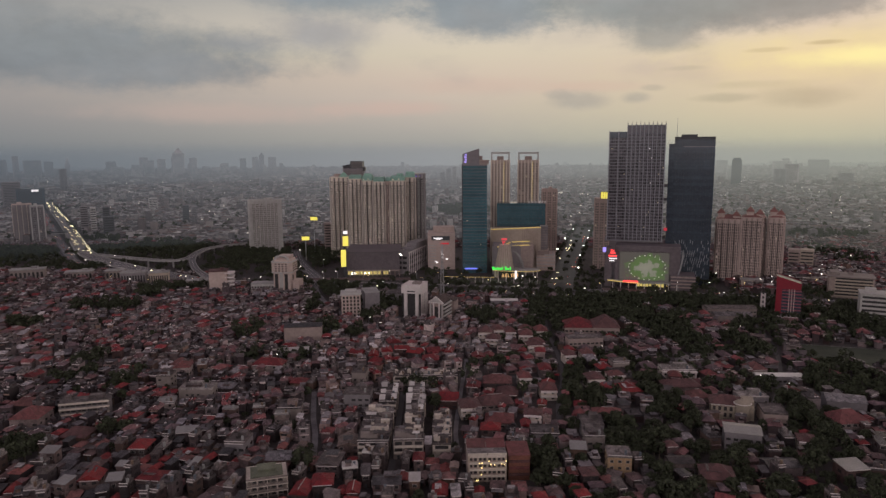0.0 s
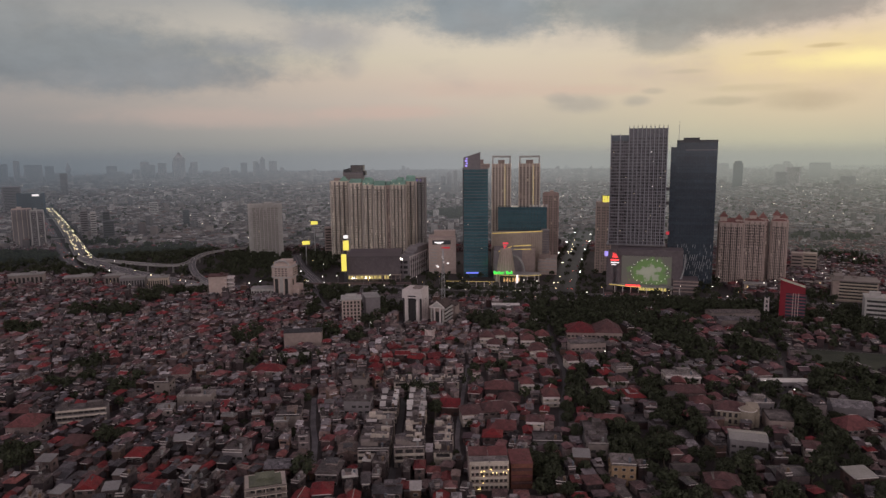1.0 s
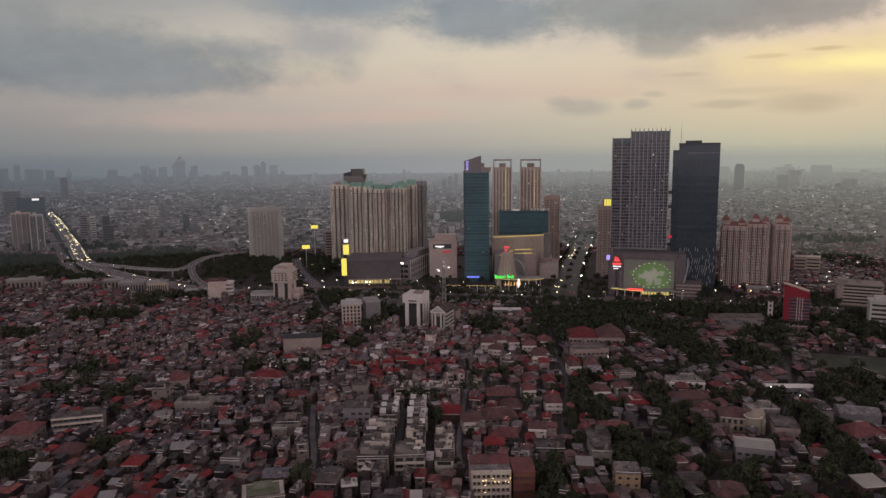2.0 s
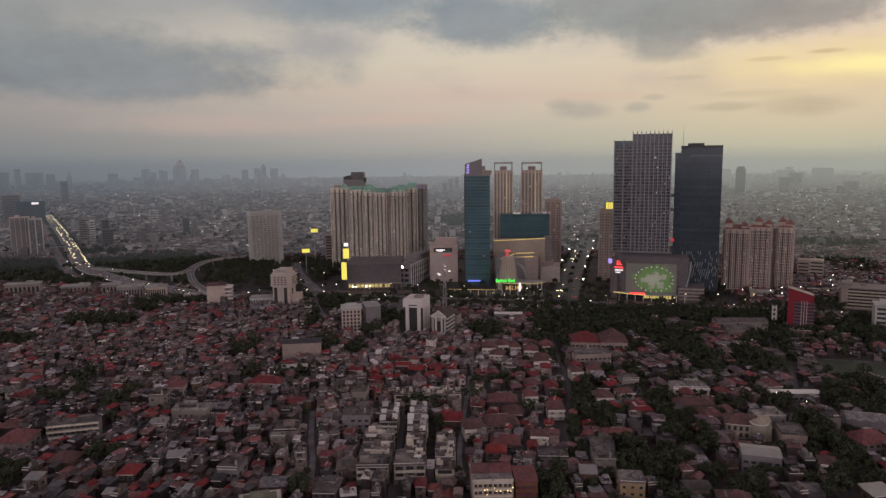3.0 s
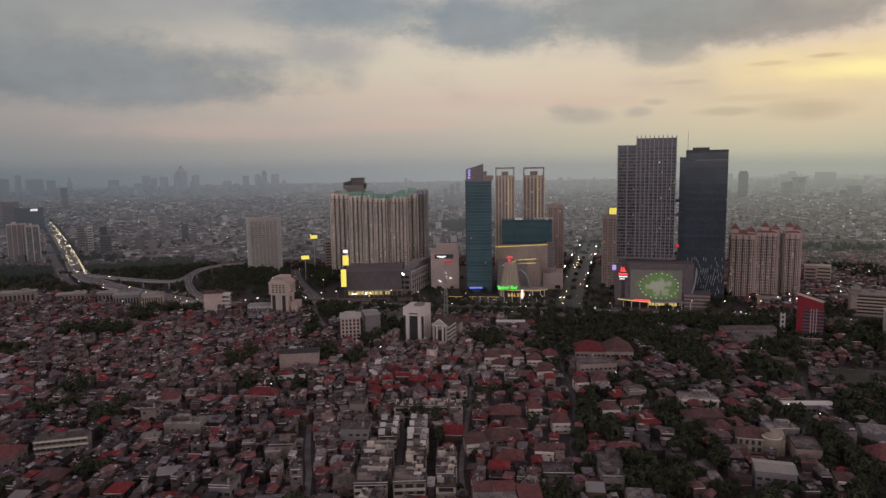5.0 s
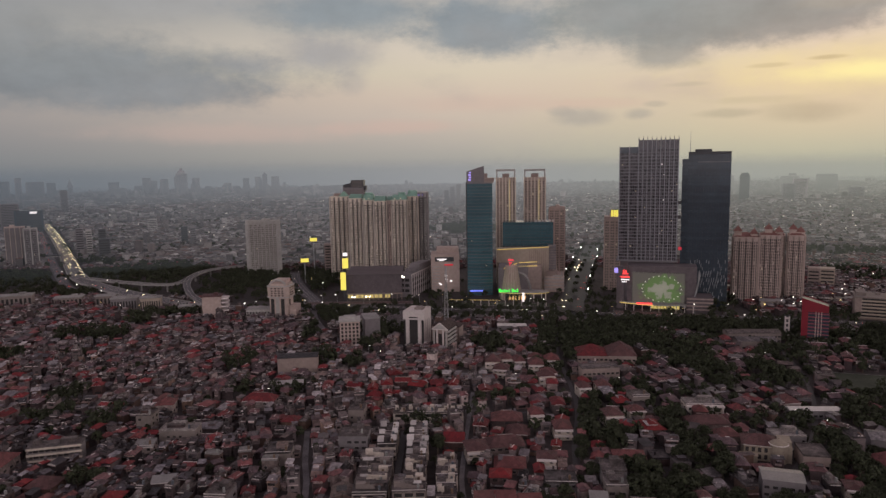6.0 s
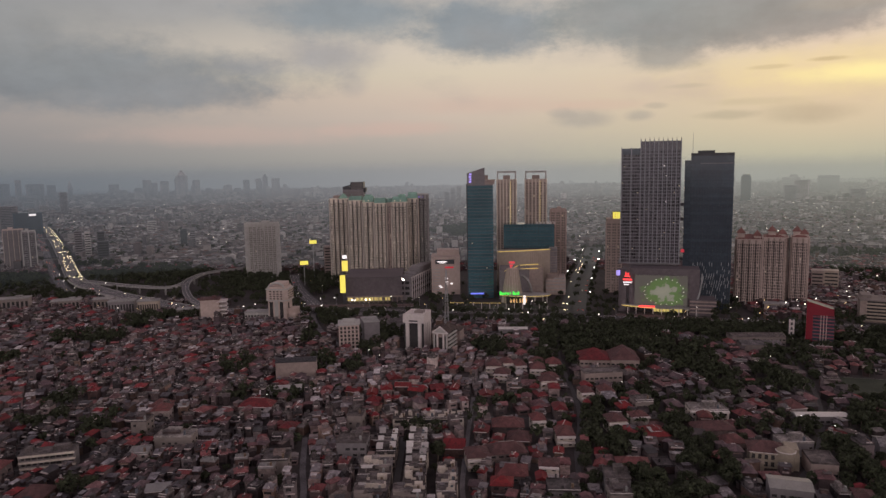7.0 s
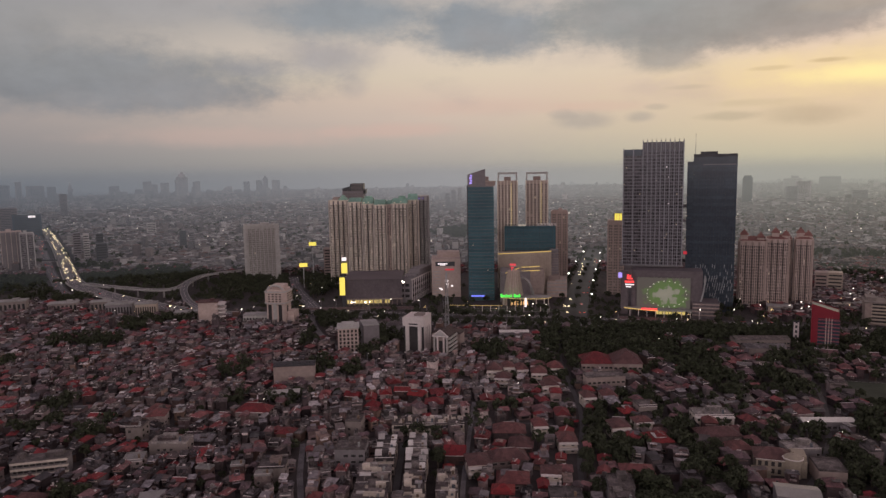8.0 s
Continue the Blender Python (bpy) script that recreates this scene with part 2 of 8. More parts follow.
M = {
    "wall": surf("painted_render", WALL_COLOURS, 0.5, 0.85, vary="object", mottle=0.3, patch=0.25),
    "wall_i": surf("painted_render_row", [(r, v, 1.04 * b) for r, v, b in WALL_COLOURS], 0.5, 0.85, vary="island", mottle=0.3, patch=0.25),
    "tile": surf("clay_tiles", TILE_COLOURS, 0.8, 0.8, vary="object", mottle=0.55, wave=0.35, bump=0.3, patch=0.30),
    "tile_i": surf("clay_tiles_row", [(0.95 * r, v, 1.1 * b) for r, v, b in TILE_COLOURS], 0.8, 0.8, vary="island", mottle=0.55, bump=0.3, patch=0.30),
    "metal": surf("sheet_roof", [tuple(0.82 * v for v in c) for c in METAL_COLOURS], 0.5, 0.55, vary="object", mottle=0.55, wave=0.25, bump=0.25, patch=0.45),
    "metal_i": surf("sheet_roof_row", METAL_COLOURS, 0.5, 0.55, vary="island", mottle=0.55, patch=0.45),
    "slab": surf("roof_concrete", SLAB_COLOURS, 0.6, 0.9, vary="object", mottle=0.6, patch=0.35),
    "slab_i": surf("roof_concrete_row", SLAB_COLOURS, 0.6, 0.9, vary="island", mottle=0.6, patch=0.35),
    # darkened copies: rusted sheet, with lens vignetting painted into the colours
    "metal_dim": surf("rusted_dim_sheet_roof", [tuple(v * k for v, k in zip(c, (0.43, 0.43, 0.46))) for c in METAL_COLOURS], 0.5, 0.6, vary="object", mottle=0.6, wave=0.25, bump=0.25, patch=0.50),
    "metal_dim_i": surf("rusted_dim_sheet_roof_row", [tuple(v * k for v, k in zip(c, (0.54, 0.54, 0.58))) for c in METAL_COLOURS], 0.5, 0.6, vary="island", mottle=0.6, patch=0.50),
    "slab_dim_i": surf("dim_concrete_row", [tuple(v * k for v, k in zip(c, (0.52, 0.52, 0.56))) for c in SLAB_COLOURS], 0.6, 0.9, vary="island", mottle=0.6, patch=0.35),
    "wall_dim_i": surf("dim_render_row", [tuple(v * k for v, k in zip(c, (0.60, 0.60, 0.65))) for c in WALL_COLOURS], 0.5, 0.85, vary="island", mottle=0.35),
    "wall_dim": surf("dim_render", [tuple(v * k for v, k in zip(c, (0.44, 0.44, 0.48))) for c in WALL_COLOURS], 0.5, 0.85, vary="object", mottle=0.35),
    # brightened copies for the middle, where the painted vignetting leaves off
    "metal_pale_i": surf("brightened_sheet_row", [tuple(min(0.5, 1.5 * v) for v in c) for c in METAL_COLOURS], 0.5, 0.5, vary="island", mottle=0.4, patch=0.3),
    "wall_pale_i": surf("pale_render_row", [tuple(min(0.55, 1.9 * v + 0.03) for v in c) for c in WALL_COLOURS], 0.5, 0.85, vary="island", mottle=0.25, patch=0.25),
    "red_tile": surf("red_tiles", [(0.15, 0.011, 0.015), (0.12, 0.014, 0.017), (0.175, 0.014, 0.016)], 0.8, 0.7, vary="object", mottle=0.3, wave=0.35, bump=0.3, patch=0.25),
    "red_i": surf("red_tiles_row", [(0.15, 0.011, 0.015), (0.12, 0.014, 0.017), (0.175, 0.014, 0.016), (0.11, 0.03, 0.03)], 0.8, 0.7, vary="island", mottle=0.4, bump=0.3, patch=0.25),
    "brown_tile": surf("brown_tiles", [(0.115, 0.046, 0.045), (0.092, 0.042, 0.042), (0.140, 0.046, 0.046)], 0.8, 0.8, vary="object", mottle=0.3, wave=0.35, bump=0.3, patch=0.25),
    "dark_tile": surf("dark_brown_tiles", [(0.055, 0.036, 0.034)], 0.8, 0.8, mottle=0.3, wave=0.35, bump=0.3),
    "pale_metal": surf("pale_sheet", [(0.44, 0.40, 0.385), (0.33, 0.30, 0.29), (0.55, 0.51, 0.49)], 0.5, 0.5, vary="object", mottle=0.18, wave=0.3),
    "dull_metal": surf("light_sheet", [(0.215, 0.20, 0.198)], 0.5, 0.5, mottle=0.22, wave=0.3),
    "pane": glass_mat("window_glass", (0.045, 0.042, 0.043), 0.25),
    "pane_soft": glass_mat("curtained_glass", (0.15, 0.128, 0.118), 0.3),
    "frame": surf("window_frame", [(0.30, 0.265, 0.25)], 1.0, 0.6),
    "tank": surf("water_tank", [(0.10, 0.11, 0.13), (0.15, 0.10, 0.07), (0.24, 0.235, 0.23)], 1.0, 0.5, vary="object"),
    "bark": surf("bark", [(0.09, 0.07, 0.055)], 2.0, 0.95, bump=0.5),
    "leaf": surf("leaves", LEAF_COLOURS, 0.6, 0.85, vary="island", mottle=0.3, bump=0.0, spec=0.05),
    "asphalt": surf("asphalt", [(0.065, 0.060, 0.062)], 0.3, 0.75, mottle=0.3),
    "toll": surf("worn_toll_asphalt", [(0.105, 0.098, 0.104)], 0.2, 0.85, mottle=0.3),
    "lane": surf("lane_concrete", [(0.150, 0.140, 0.145)], 0.5, 0.9, mottle=0.5),
    "wet": surf("wet_asphalt", [(0.024, 0.023, 0.026)], 0.3, 0.45, mottle=0.5, bump=0.05, spec=0.12),
    "concrete": surf("concrete", [(0.26, 0.245, 0.24)], 0.3, 0.85, mottle=0.3),
    "white": surf("white_paint", [(0.58, 0.515, 0.50)], 0.2, 0.7, mottle=0.12),
    "dark": surf("dark_metal", [(0.05, 0.05, 0.055)], 0.5, 0.5),
    "steel": surf("galvanised_steel", [(0.35, 0.35, 0.36)], 0.5, 0.45, metal=0.5),
    "ground": surf("earth_and_yards", [(0.046, 0.038, 0.037)], 0.06, 0.95, mottle=0.5, bump=0.2),
    "lamp_bright": lamp_mat("lamp_bright", (1.0, 0.95, 0.86), 9.0),
    "lamp": lamp_mat("lamp_white", (1.0, 0.93, 0.80), 5.0),
    "lamp_warm": lamp_mat("lamp_warm", (1.0, 0.72, 0.28), 3.0),
    "lit_window": lamp_mat("lit_window", (1.0, 0.85, 0.62), 0.28),
    "red_light": lamp_mat("red_sign", (1.0, 0.06, 0.06), 1.6),
    "yellow_light": lamp_mat("yellow_sign", (1.0, 0.84, 0.14), 0.78),
    "gold_light": lamp_mat("gold_line", (1.0, 0.72, 0.22), 0.55),
    "green_light": lamp_mat("green_sign", (0.08, 1.0, 0.10), 1.0),
    "white_light": lamp_mat("white_sign", (1.0, 0.92, 0.92), 1.0),
    "violet_light": lamp_mat("violet_sign", (0.45, 0.35, 1.0), 0.8),
    "headlight": lamp_mat("headlight", (1.0, 0.86, 0.48), 8.0),
    "taillight": lamp_mat("taillight", (1.0, 0.08, 0.05), 1.5),
}

# ---------------------------------------------------------------- mesh helpers


class Geo:
    """Collects simple solids, in a local frame that can be set, and links them as one mesh."""

    def __init__(self):
        self.v, self.f, self.s = [], [], []
        self.slot = 0
        self.place(0, 0, 0, 0)

    def place(self, x, y, z=0.0, rot=0.0):
        self.o, self.c, self.n = (x, y, z), math.cos(rot), math.sin(rot)
        return self

    def pts(self, pts):
        i = len(self.v)
        ox, oy, oz = self.o
        for x, y, z in pts:
            self.v.append((ox + x * self.c - y * self.n, oy + x * self.n + y * self.c, oz + z))
        return i

    def face(self, *idx):
        self.f.append(idx)
        self.s.append(self.slot)

    def box(self, x, y, z, w, d, h, bottom=False, top=1.0):
        """A box on its base's centre; top: how much its top is drawn in."""
        a, b, e, g = w / 2, d / 2, w / 2 * top, d / 2 * top
        i = self.pts([(x - a, y - b, z), (x + a, y - b, z), (x + a, y + b, z), (x - a, y + b, z), (x - e, y - g, z + h), (x + e, y - g, z + h), (x + e, y + g, z + h), (x - e, y + g, z + h)])
        for q in ((0, 1, 5, 4), (1, 2, 6, 5), (2, 3, 7, 6), (3, 0, 4, 7), (4, 5, 6, 7)):
            self.face(*[i + k for k in q])
        if bottom:
            self.face(i + 3, i + 2, i + 1, i)
        return self

    def prism(self, poly, z0, z1, cap=True, low=False):
        n = len(poly)
        i = self.pts([(x, y, z0) for x, y in poly] + [(x, y, z1) for x, y in poly])
        for k in range(n):
            j = (k + 1) % n
            self.face(i + k, i + j, i + n + j, i + n + k)
        if cap:
            self.face(*[i + n + k for k in range(n)])
        if low:
            self.face(*[i + k for k in reversed(range(n))])
        return self

    def tube(self, x, y, z0, z1, r0, r1=None, n=10):
        r1 = r0 if r1 is None else r1
        i = self.pts([(x + r0 * math.cos(k * math.tau / n), y + r0 * math.sin(k * math.tau / n), z0) for k in range(n)]
                     + [(x + r1 * math.cos(k * math.tau / n), y + r1 * math.sin(k * math.tau / n), z1) for k in range(n)])
        for k in range(n):
            j = (k + 1) % n
            self.face(i + k, i + j, i + n + j, i + n + k)
        self.face(*[i + n + k for k in range(n)])
        return self

    def bar(self, a, b, r):
        """A square bar from a to b."""
        a, b = Vector(a), Vector(b)
        d = (b - a).normalized()
        u = d.orthogonal().normalized() * r
        w = d.cross(u)
        i = self.pts([a + u + w, a - u + w, a - u - w, a + u - w, b + u + w, b - u + w, b - u - w, b + u - w])
        for q in ((0, 1, 5, 4), (1, 2, 6, 5), (2, 3, 7, 6), (3, 0, 4, 7), (4, 5, 6, 7), (3, 2, 1, 0)):
            self.face(*[i + k for k in q])
        return self

    def hip(self, x, y, z, w, d, h, over=0.5, eave=0.25, gable=False):
        """A hipped or gabled roof with an eave board, ridge along the longer side."""
        a, b = w / 2 + over, d / 2 + over
        if w >= d:
            r = a if gable else max(0.0, a - b * 0.9)
            ridge = [(x - r, y, z + eave + h), (x + r, y, z + eave + h)]
        else:
            r = b if gable else max(0.0, b - a * 0.9)
            ridge = [(x, y - r, z + eave + h), (x, y + r, z + eave + h)]
        i = self.pts([(x - a, y - b, z), (x + a, y - b, z), (x + a, y + b, z), (x - a, y + b, z), (x - a, y - b, z + eave), (x + a, y - b, z + eave), (x + a, y + b, z + eave), (x - a, y + b, z + eave)] + ridge)
        for q in ((0, 1, 5, 4), (1, 2, 6, 5), (2, 3, 7, 6), (3, 0, 4, 7), (3, 2, 1, 0)):
            self.face(*[i + k for k in q])
        roof = ((4, 5, 9, 8), (5, 6, 9), (6, 7, 8, 9), (7, 4, 8)) if w >= d else ((4, 5, 8), (5, 6, 9, 8), (6, 7, 9), (7, 4, 8, 9))
        for q in roof:
            self.face(*[i + k for k in q])
        return self

    def lean(self, x, y, z, w, d, rise, over=0.4, thick=0.15):
        """A single slope of sheet, falling to the front."""
        a, b = w / 2 + over, d / 2 + over
        i = self.pts([(x - a, y - b, z), (x + a, y - b, z), (x + a, y + b, z + rise), (x - a, y + b, z + rise), (x - a, y - b, z + thick), (x + a, y - b, z + thick), (x + a, y + b, z + rise + thick), (x - a, y + b, z + rise + thick)])
        for q in ((0, 1, 5, 4), (1, 2, 6, 5), (2, 3, 7, 6), (3, 0, 4, 7), (4, 5, 6, 7), (3, 2, 1, 0)):
            self.face(*[i + k for k in q])
        return self

    def mesh(self, name, mats):
        me = bpy.data.meshes.new(name)
        me.from_pydata(self.v, [], self.f)
        for m in mats:
            me.materials.append(m)
        if len(mats) > 1:
            me.polygons.foreach_set("material_index", self.s)
        me.update()
        return me


def thing(name, x, y, rot=0.0, label="", category="", group="", z=0.0):
    ob = new(name)
    ob.empty_display_size = 1.0
    ob.matrix_basis = Matrix.Translation((x, y, z)) @ Matrix.Rotation(rot, 4, "Z")
    return tagged(ob, label, category, group)


def part(name, geo, material, parent, label="", kind=""):
    """Links a Geo, or a ready mesh, as one mesh object under a thing or a part."""
    me = geo.mesh(name, material if isinstance(material, list) else [material]) if isinstance(geo, Geo) else geo
    ob = new(name, me)
    ob.parent = parent
    return tagged(ob, label, kind=kind)


def piece(name, me, parent, x, y, z=0.0, rot=0.0):
    """One more object on a shared mesh."""
    ob = new(name, me)
    ob.parent = parent
    ob.matrix_basis = Matrix.Translation((x, y, z)) @ Matrix.Rotation(rot, 4, "Z")
    return ob


def whole(name, geo, mats, label="", category="", kind="", group=""):
    return tagged(new(name, geo.mesh(name, mats)), label, category, group, kind)


def facing(x, y):
    """The turn that sets a front (its local -y side) square to the start of the flight."""
    return -math.atan2(x, y)


# ---------------------------------------------------------------- ground plan
CELL = 1.0
GX, GY0, GW, GH = -900.0, -80.0, 1800, 1280          # 1800 m wide, 1280 m deep
taken = np.zeros((GW, GH), dtype=bool)


def cells(x, y, w, d, rot=0.0):
    n, m = max(2, int(w / CELL) + 1), max(2, int(d / CELL) + 1)
    u, v = np.meshgrid(np.linspace(-w / 2, w / 2, n), np.linspace(-d / 2, d / 2, m))
    c, s = math.cos(rot), math.sin(rot)
    i = ((x + u * c - v * s - GX) / CELL).astype(int)
    j = ((y + u * s + v * c - GY0) / CELL).astype(int)
    return np.clip(i, 0, GW - 1), np.clip(j, 0, GH - 1)


def claim(x, y, w, d, rot=0.0):
    i, j = cells(x, y, w, d, rot)
    taken[i, j] = True


def is_free(x, y, w, d, rot=0.0):
    i, j = cells(x, y, w, d, rot)
    return not taken[i, j].any()

# ---------------------------------------------------------------- ground, haze, roads


def build_ground():
    g = Geo()
    n, rings = 96, (0, 150, 400, 800, 1500, 2600, 4900)
    for r in rings:
        g.pts([(r * math.sin(k * math.tau / n), r * math.cos(k * math.tau / n), 0.0) for k in range(n)])
    for a in range(len(rings) - 1):
        for k in range(n):
            j = (k + 1) % n
            if a == 0:
                g.face(a * n, (a + 1) * n + j, (a + 1) * n + k)
            else:
                g.face(a * n + k, a * n + j, (a + 1) * n + j, (a + 1) * n + k)
    ob = whole("ground", g, [M["ground"]], "dark earth, yards and lanes between the houses", "ground", "structure")
    ob.data.flip_normals()
    return ob


def haze_glow_mat(name, radius, low, full, top, gone, amount, dusk=1.0, gain=1.0):
    """Painted haze: a see-through ring whose pale glow stands in for distance over the far city, thicker towards the
    skyline.
    """
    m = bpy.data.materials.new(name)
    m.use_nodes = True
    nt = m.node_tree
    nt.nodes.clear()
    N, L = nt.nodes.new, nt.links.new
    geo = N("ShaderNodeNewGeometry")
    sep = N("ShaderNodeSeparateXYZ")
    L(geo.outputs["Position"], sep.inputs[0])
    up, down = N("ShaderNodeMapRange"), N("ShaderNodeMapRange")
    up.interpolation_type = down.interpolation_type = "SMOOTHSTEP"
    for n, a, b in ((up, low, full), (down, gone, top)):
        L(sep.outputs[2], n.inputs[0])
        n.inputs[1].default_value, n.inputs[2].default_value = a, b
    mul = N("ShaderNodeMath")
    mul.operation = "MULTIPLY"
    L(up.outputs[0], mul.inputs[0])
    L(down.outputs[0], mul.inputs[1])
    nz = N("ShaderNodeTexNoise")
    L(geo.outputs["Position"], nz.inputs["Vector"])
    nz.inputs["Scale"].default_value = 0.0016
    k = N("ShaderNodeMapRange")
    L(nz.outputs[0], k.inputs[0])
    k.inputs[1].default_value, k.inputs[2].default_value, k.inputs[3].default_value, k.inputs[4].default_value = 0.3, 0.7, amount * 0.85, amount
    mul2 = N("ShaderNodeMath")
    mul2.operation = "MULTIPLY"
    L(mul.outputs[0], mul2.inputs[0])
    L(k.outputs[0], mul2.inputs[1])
    clear, haze_glow, mix, out = (N("ShaderNode" + q) for q in ("BsdfTransparent", "Emission", "MixShader", "OutputMaterial"))
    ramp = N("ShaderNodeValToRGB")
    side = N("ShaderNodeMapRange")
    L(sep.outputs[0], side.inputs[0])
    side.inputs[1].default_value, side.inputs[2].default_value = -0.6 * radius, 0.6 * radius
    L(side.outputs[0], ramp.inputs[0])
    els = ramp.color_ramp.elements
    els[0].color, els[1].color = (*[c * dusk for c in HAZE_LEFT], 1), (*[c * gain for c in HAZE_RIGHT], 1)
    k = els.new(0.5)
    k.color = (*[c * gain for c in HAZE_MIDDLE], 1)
    L(ramp.outputs[0], haze_glow.inputs[0])
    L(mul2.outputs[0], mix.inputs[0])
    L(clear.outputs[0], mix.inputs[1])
    L(haze_glow.outputs[0], mix.inputs[2])
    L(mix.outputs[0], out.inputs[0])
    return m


# glow colours of the painted haze, from left to right
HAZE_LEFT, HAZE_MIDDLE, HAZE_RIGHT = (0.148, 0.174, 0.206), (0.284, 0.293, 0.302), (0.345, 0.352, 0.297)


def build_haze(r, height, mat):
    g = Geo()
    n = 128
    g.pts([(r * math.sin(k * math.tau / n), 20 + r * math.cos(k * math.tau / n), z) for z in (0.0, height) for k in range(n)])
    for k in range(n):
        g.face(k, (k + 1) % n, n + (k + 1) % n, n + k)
    whole("backdrop", g, [mat], "see-through glowing ring painting haze over the far city", "backdrop", "structure")


build_ground()
# glowing rings, each painting haze over the buildings that stand behind it
build_haze(1050, 150, haze_glow_mat("haze_first", 1050, -260, 60, 70, 140, 0.12, 0.60))
build_haze(1370, 160, haze_glow_mat("haze_near", 1370, -40, 110, 115, 150, 0.28, 0.64))
build_haze(2000, 165, haze_glow_mat("haze_middle", 2000, -40, 100, 118, 160, 0.28, 0.78))
build_haze(2900, 200, haze_glow_mat("haze_mid", 2900, -40, 90, 100, 185, 0.55, 1.0, 1.05))
build_haze(4700, 200, haze_glow_mat("haze_far", 4700, -60, -10, -40, 185, 0.88, 1.15, 1.06))


def bend(pts, step=12.0):
    """A smooth line through plan points (x, y, z), with a point every few metres."""
    P = [Vector(p) for p in pts]
    P = [P[0] * 2 - P[1]] + P + [P[-1] * 2 - P[-2]]
    out = []
    for a, b, c, d in zip(P, P[1:], P[2:], P[3:]):
        n = max(2, int((c - b).length / step))
        for k in range(n):
            t = k / n
            out.append(0.5 * ((2 * b) + (c - a) * t + (2 * a - 5 * b + 4 * c - d) * t * t + (3 * b - a - 3 * c + d) * t ** 3))
    out.append(P[-2])
    return out


def sideways(line, k):
    d = (line[min(k + 1, len(line) - 1)] - line[max(k - 1, 0)])
    d.z = 0
    d.normalize()
    return Vector((d.y, -d.x, 0))


def ribbon(line, left, right, up, thick):
    """A strip along a line, from left to right of it, with thickness."""
    g = Geo()
    for k, p in enumerate(line):
        s = sideways(line, k)
        a, b = p - s * left, p + s * right
        g.pts([(a.x, a.y, a.z + up), (b.x, b.y, b.z + up), (b.x, b.y, b.z + up - thick), (a.x, a.y, a.z + up - thick)])
    for k in range(len(line) - 1):
        i, j = 4 * k, 4 * k + 4
        for q in ((0, 1), (1, 2), (2, 3), (3, 0)):
            g.face(i + q[0], i + q[1], j + q[1], j + q[0])
    return g


def road(name, pts, width, label, mat="asphalt", marks=True, raised=False, lanes=3):
    line = bend(pts)
    for p, q in zip(line, line[1:]):
        if -60 < p.y < 1190:
            mid = (p + q) / 2
            claim(mid.x, mid.y, width + (2 if width > 8 else 0), (q - p).length + 3, math.atan2(-(q - p).x, (q - p).y))
    ob = thing(name, 0, 0, 0, label, "road")
    ob["kind"] = "structure"
    h = width / 2
    part("deck", ribbon(line, h, h, 0.10, 1.4 if raised else 0.3), M["concrete" if raised else mat], ob, "weathered concrete deck" if raised else "")
    if raised:
        part("carriageway", ribbon(line, h - 0.6, h - 0.6, 0.16, 0.05), M[mat], ob, "grey worn asphalt")
        for s in (1, -1):
            wall = ribbon(line, 0.4 - h, h, 1.0, 0.9) if s > 0 else ribbon(line, h, 0.4 - h, 1.0, 0.9)
            part("parapet", wall, M["concrete"], ob)
        pier = Geo().box(0, 0, 0, 1.8, 1.8, 1.0).mesh("pier", [M["concrete"]])
        for k in range(2, len(line) - 1, 3):
            p = line[k]
            if p.z > 3:
                q = piece("pier", pier, ob, p.x, p.y, 0)
                q.scale = (1, 1, p.z - 1.25)
    if marks:
        for n in range(1, lanes):
            off = -h + width * n / lanes
            part("lane_line", ribbon(line, -off + 0.1, off + 0.1, 0.185 if raised else 0.12, 0.012), M["white"], ob)
    return line


TOLL = [(-1210, 2070, 7), (-1102, 1903, 7), (-991, 1734, 7), (-775, 1394, 7), (-620, 1144, 7), (-511, 966, 7), (-469, 907, 7), (-429, 863, 7), (-379, 818, 7), (-335, 787, 6), (-290, 762, 4), (-240, 749, 1), (-195, 748, 0)]
toll = road("road", TOLL, 20, "busy elevated toll road with queues of traffic", "toll", raised=True, lanes=6)
highroad = road("road", [(-200, 749, 0), (-141, 740, 0), (-60, 720, 0), (6, 703, 0), (62, 692, 0), (116, 682, 0), (168, 670, 0), (247, 657, 0), (320, 640, 0), (430, 600, 0), (560, 545, 0)], 15, "main road between trees in front of the malls", lanes=4)
side_w = road("road", [(-1235, 2060, 0), (-1064, 1811, 0), (-840, 1455, 0), (-678, 1195, 0), (-538, 976, 0), (-484, 898, 0), (-440, 848, 0)], 13, "surface road beside the toll road", "toll", lanes=4)
flyover = road("road", [(-466, 914, 7.6), (-400, 873, 9), (-352, 853, 9), (-330, 856, 9), (-327, 885, 9), (-331, 925, 9), (-325, 966, 9), (-290, 1010, 8), (-240, 1060, 7)], 9, "curving concrete flyover on piers", "toll", raised=True, lanes=2)
ramp_ = road("road", [(-330, 905, 9.3), (-320, 868, 9.3), (-305, 828, 8.5), (-285, 790, 6), (-262, 764, 3)], 8, "curving concrete ramp down from the flyover", "toll", raised=True, lanes=2)
avenue = road("road", [(118, 690, 0), (134, 760, 0), (155, 850, 0), (176, 935, 0), (215, 1080, 0), (260, 1250, 0)], 26, "wide wet avenue with lights on it", "wet", marks=False)
front = road("road", [(-150, 752, 0), (-80, 748, 0), (-20, 735, 0), (60, 720, 0), (120, 708, 0), (190, 690, 0), (300, 668, 0), (420, 628, 0)], 12, "service road in front of the malls", lanes=4)
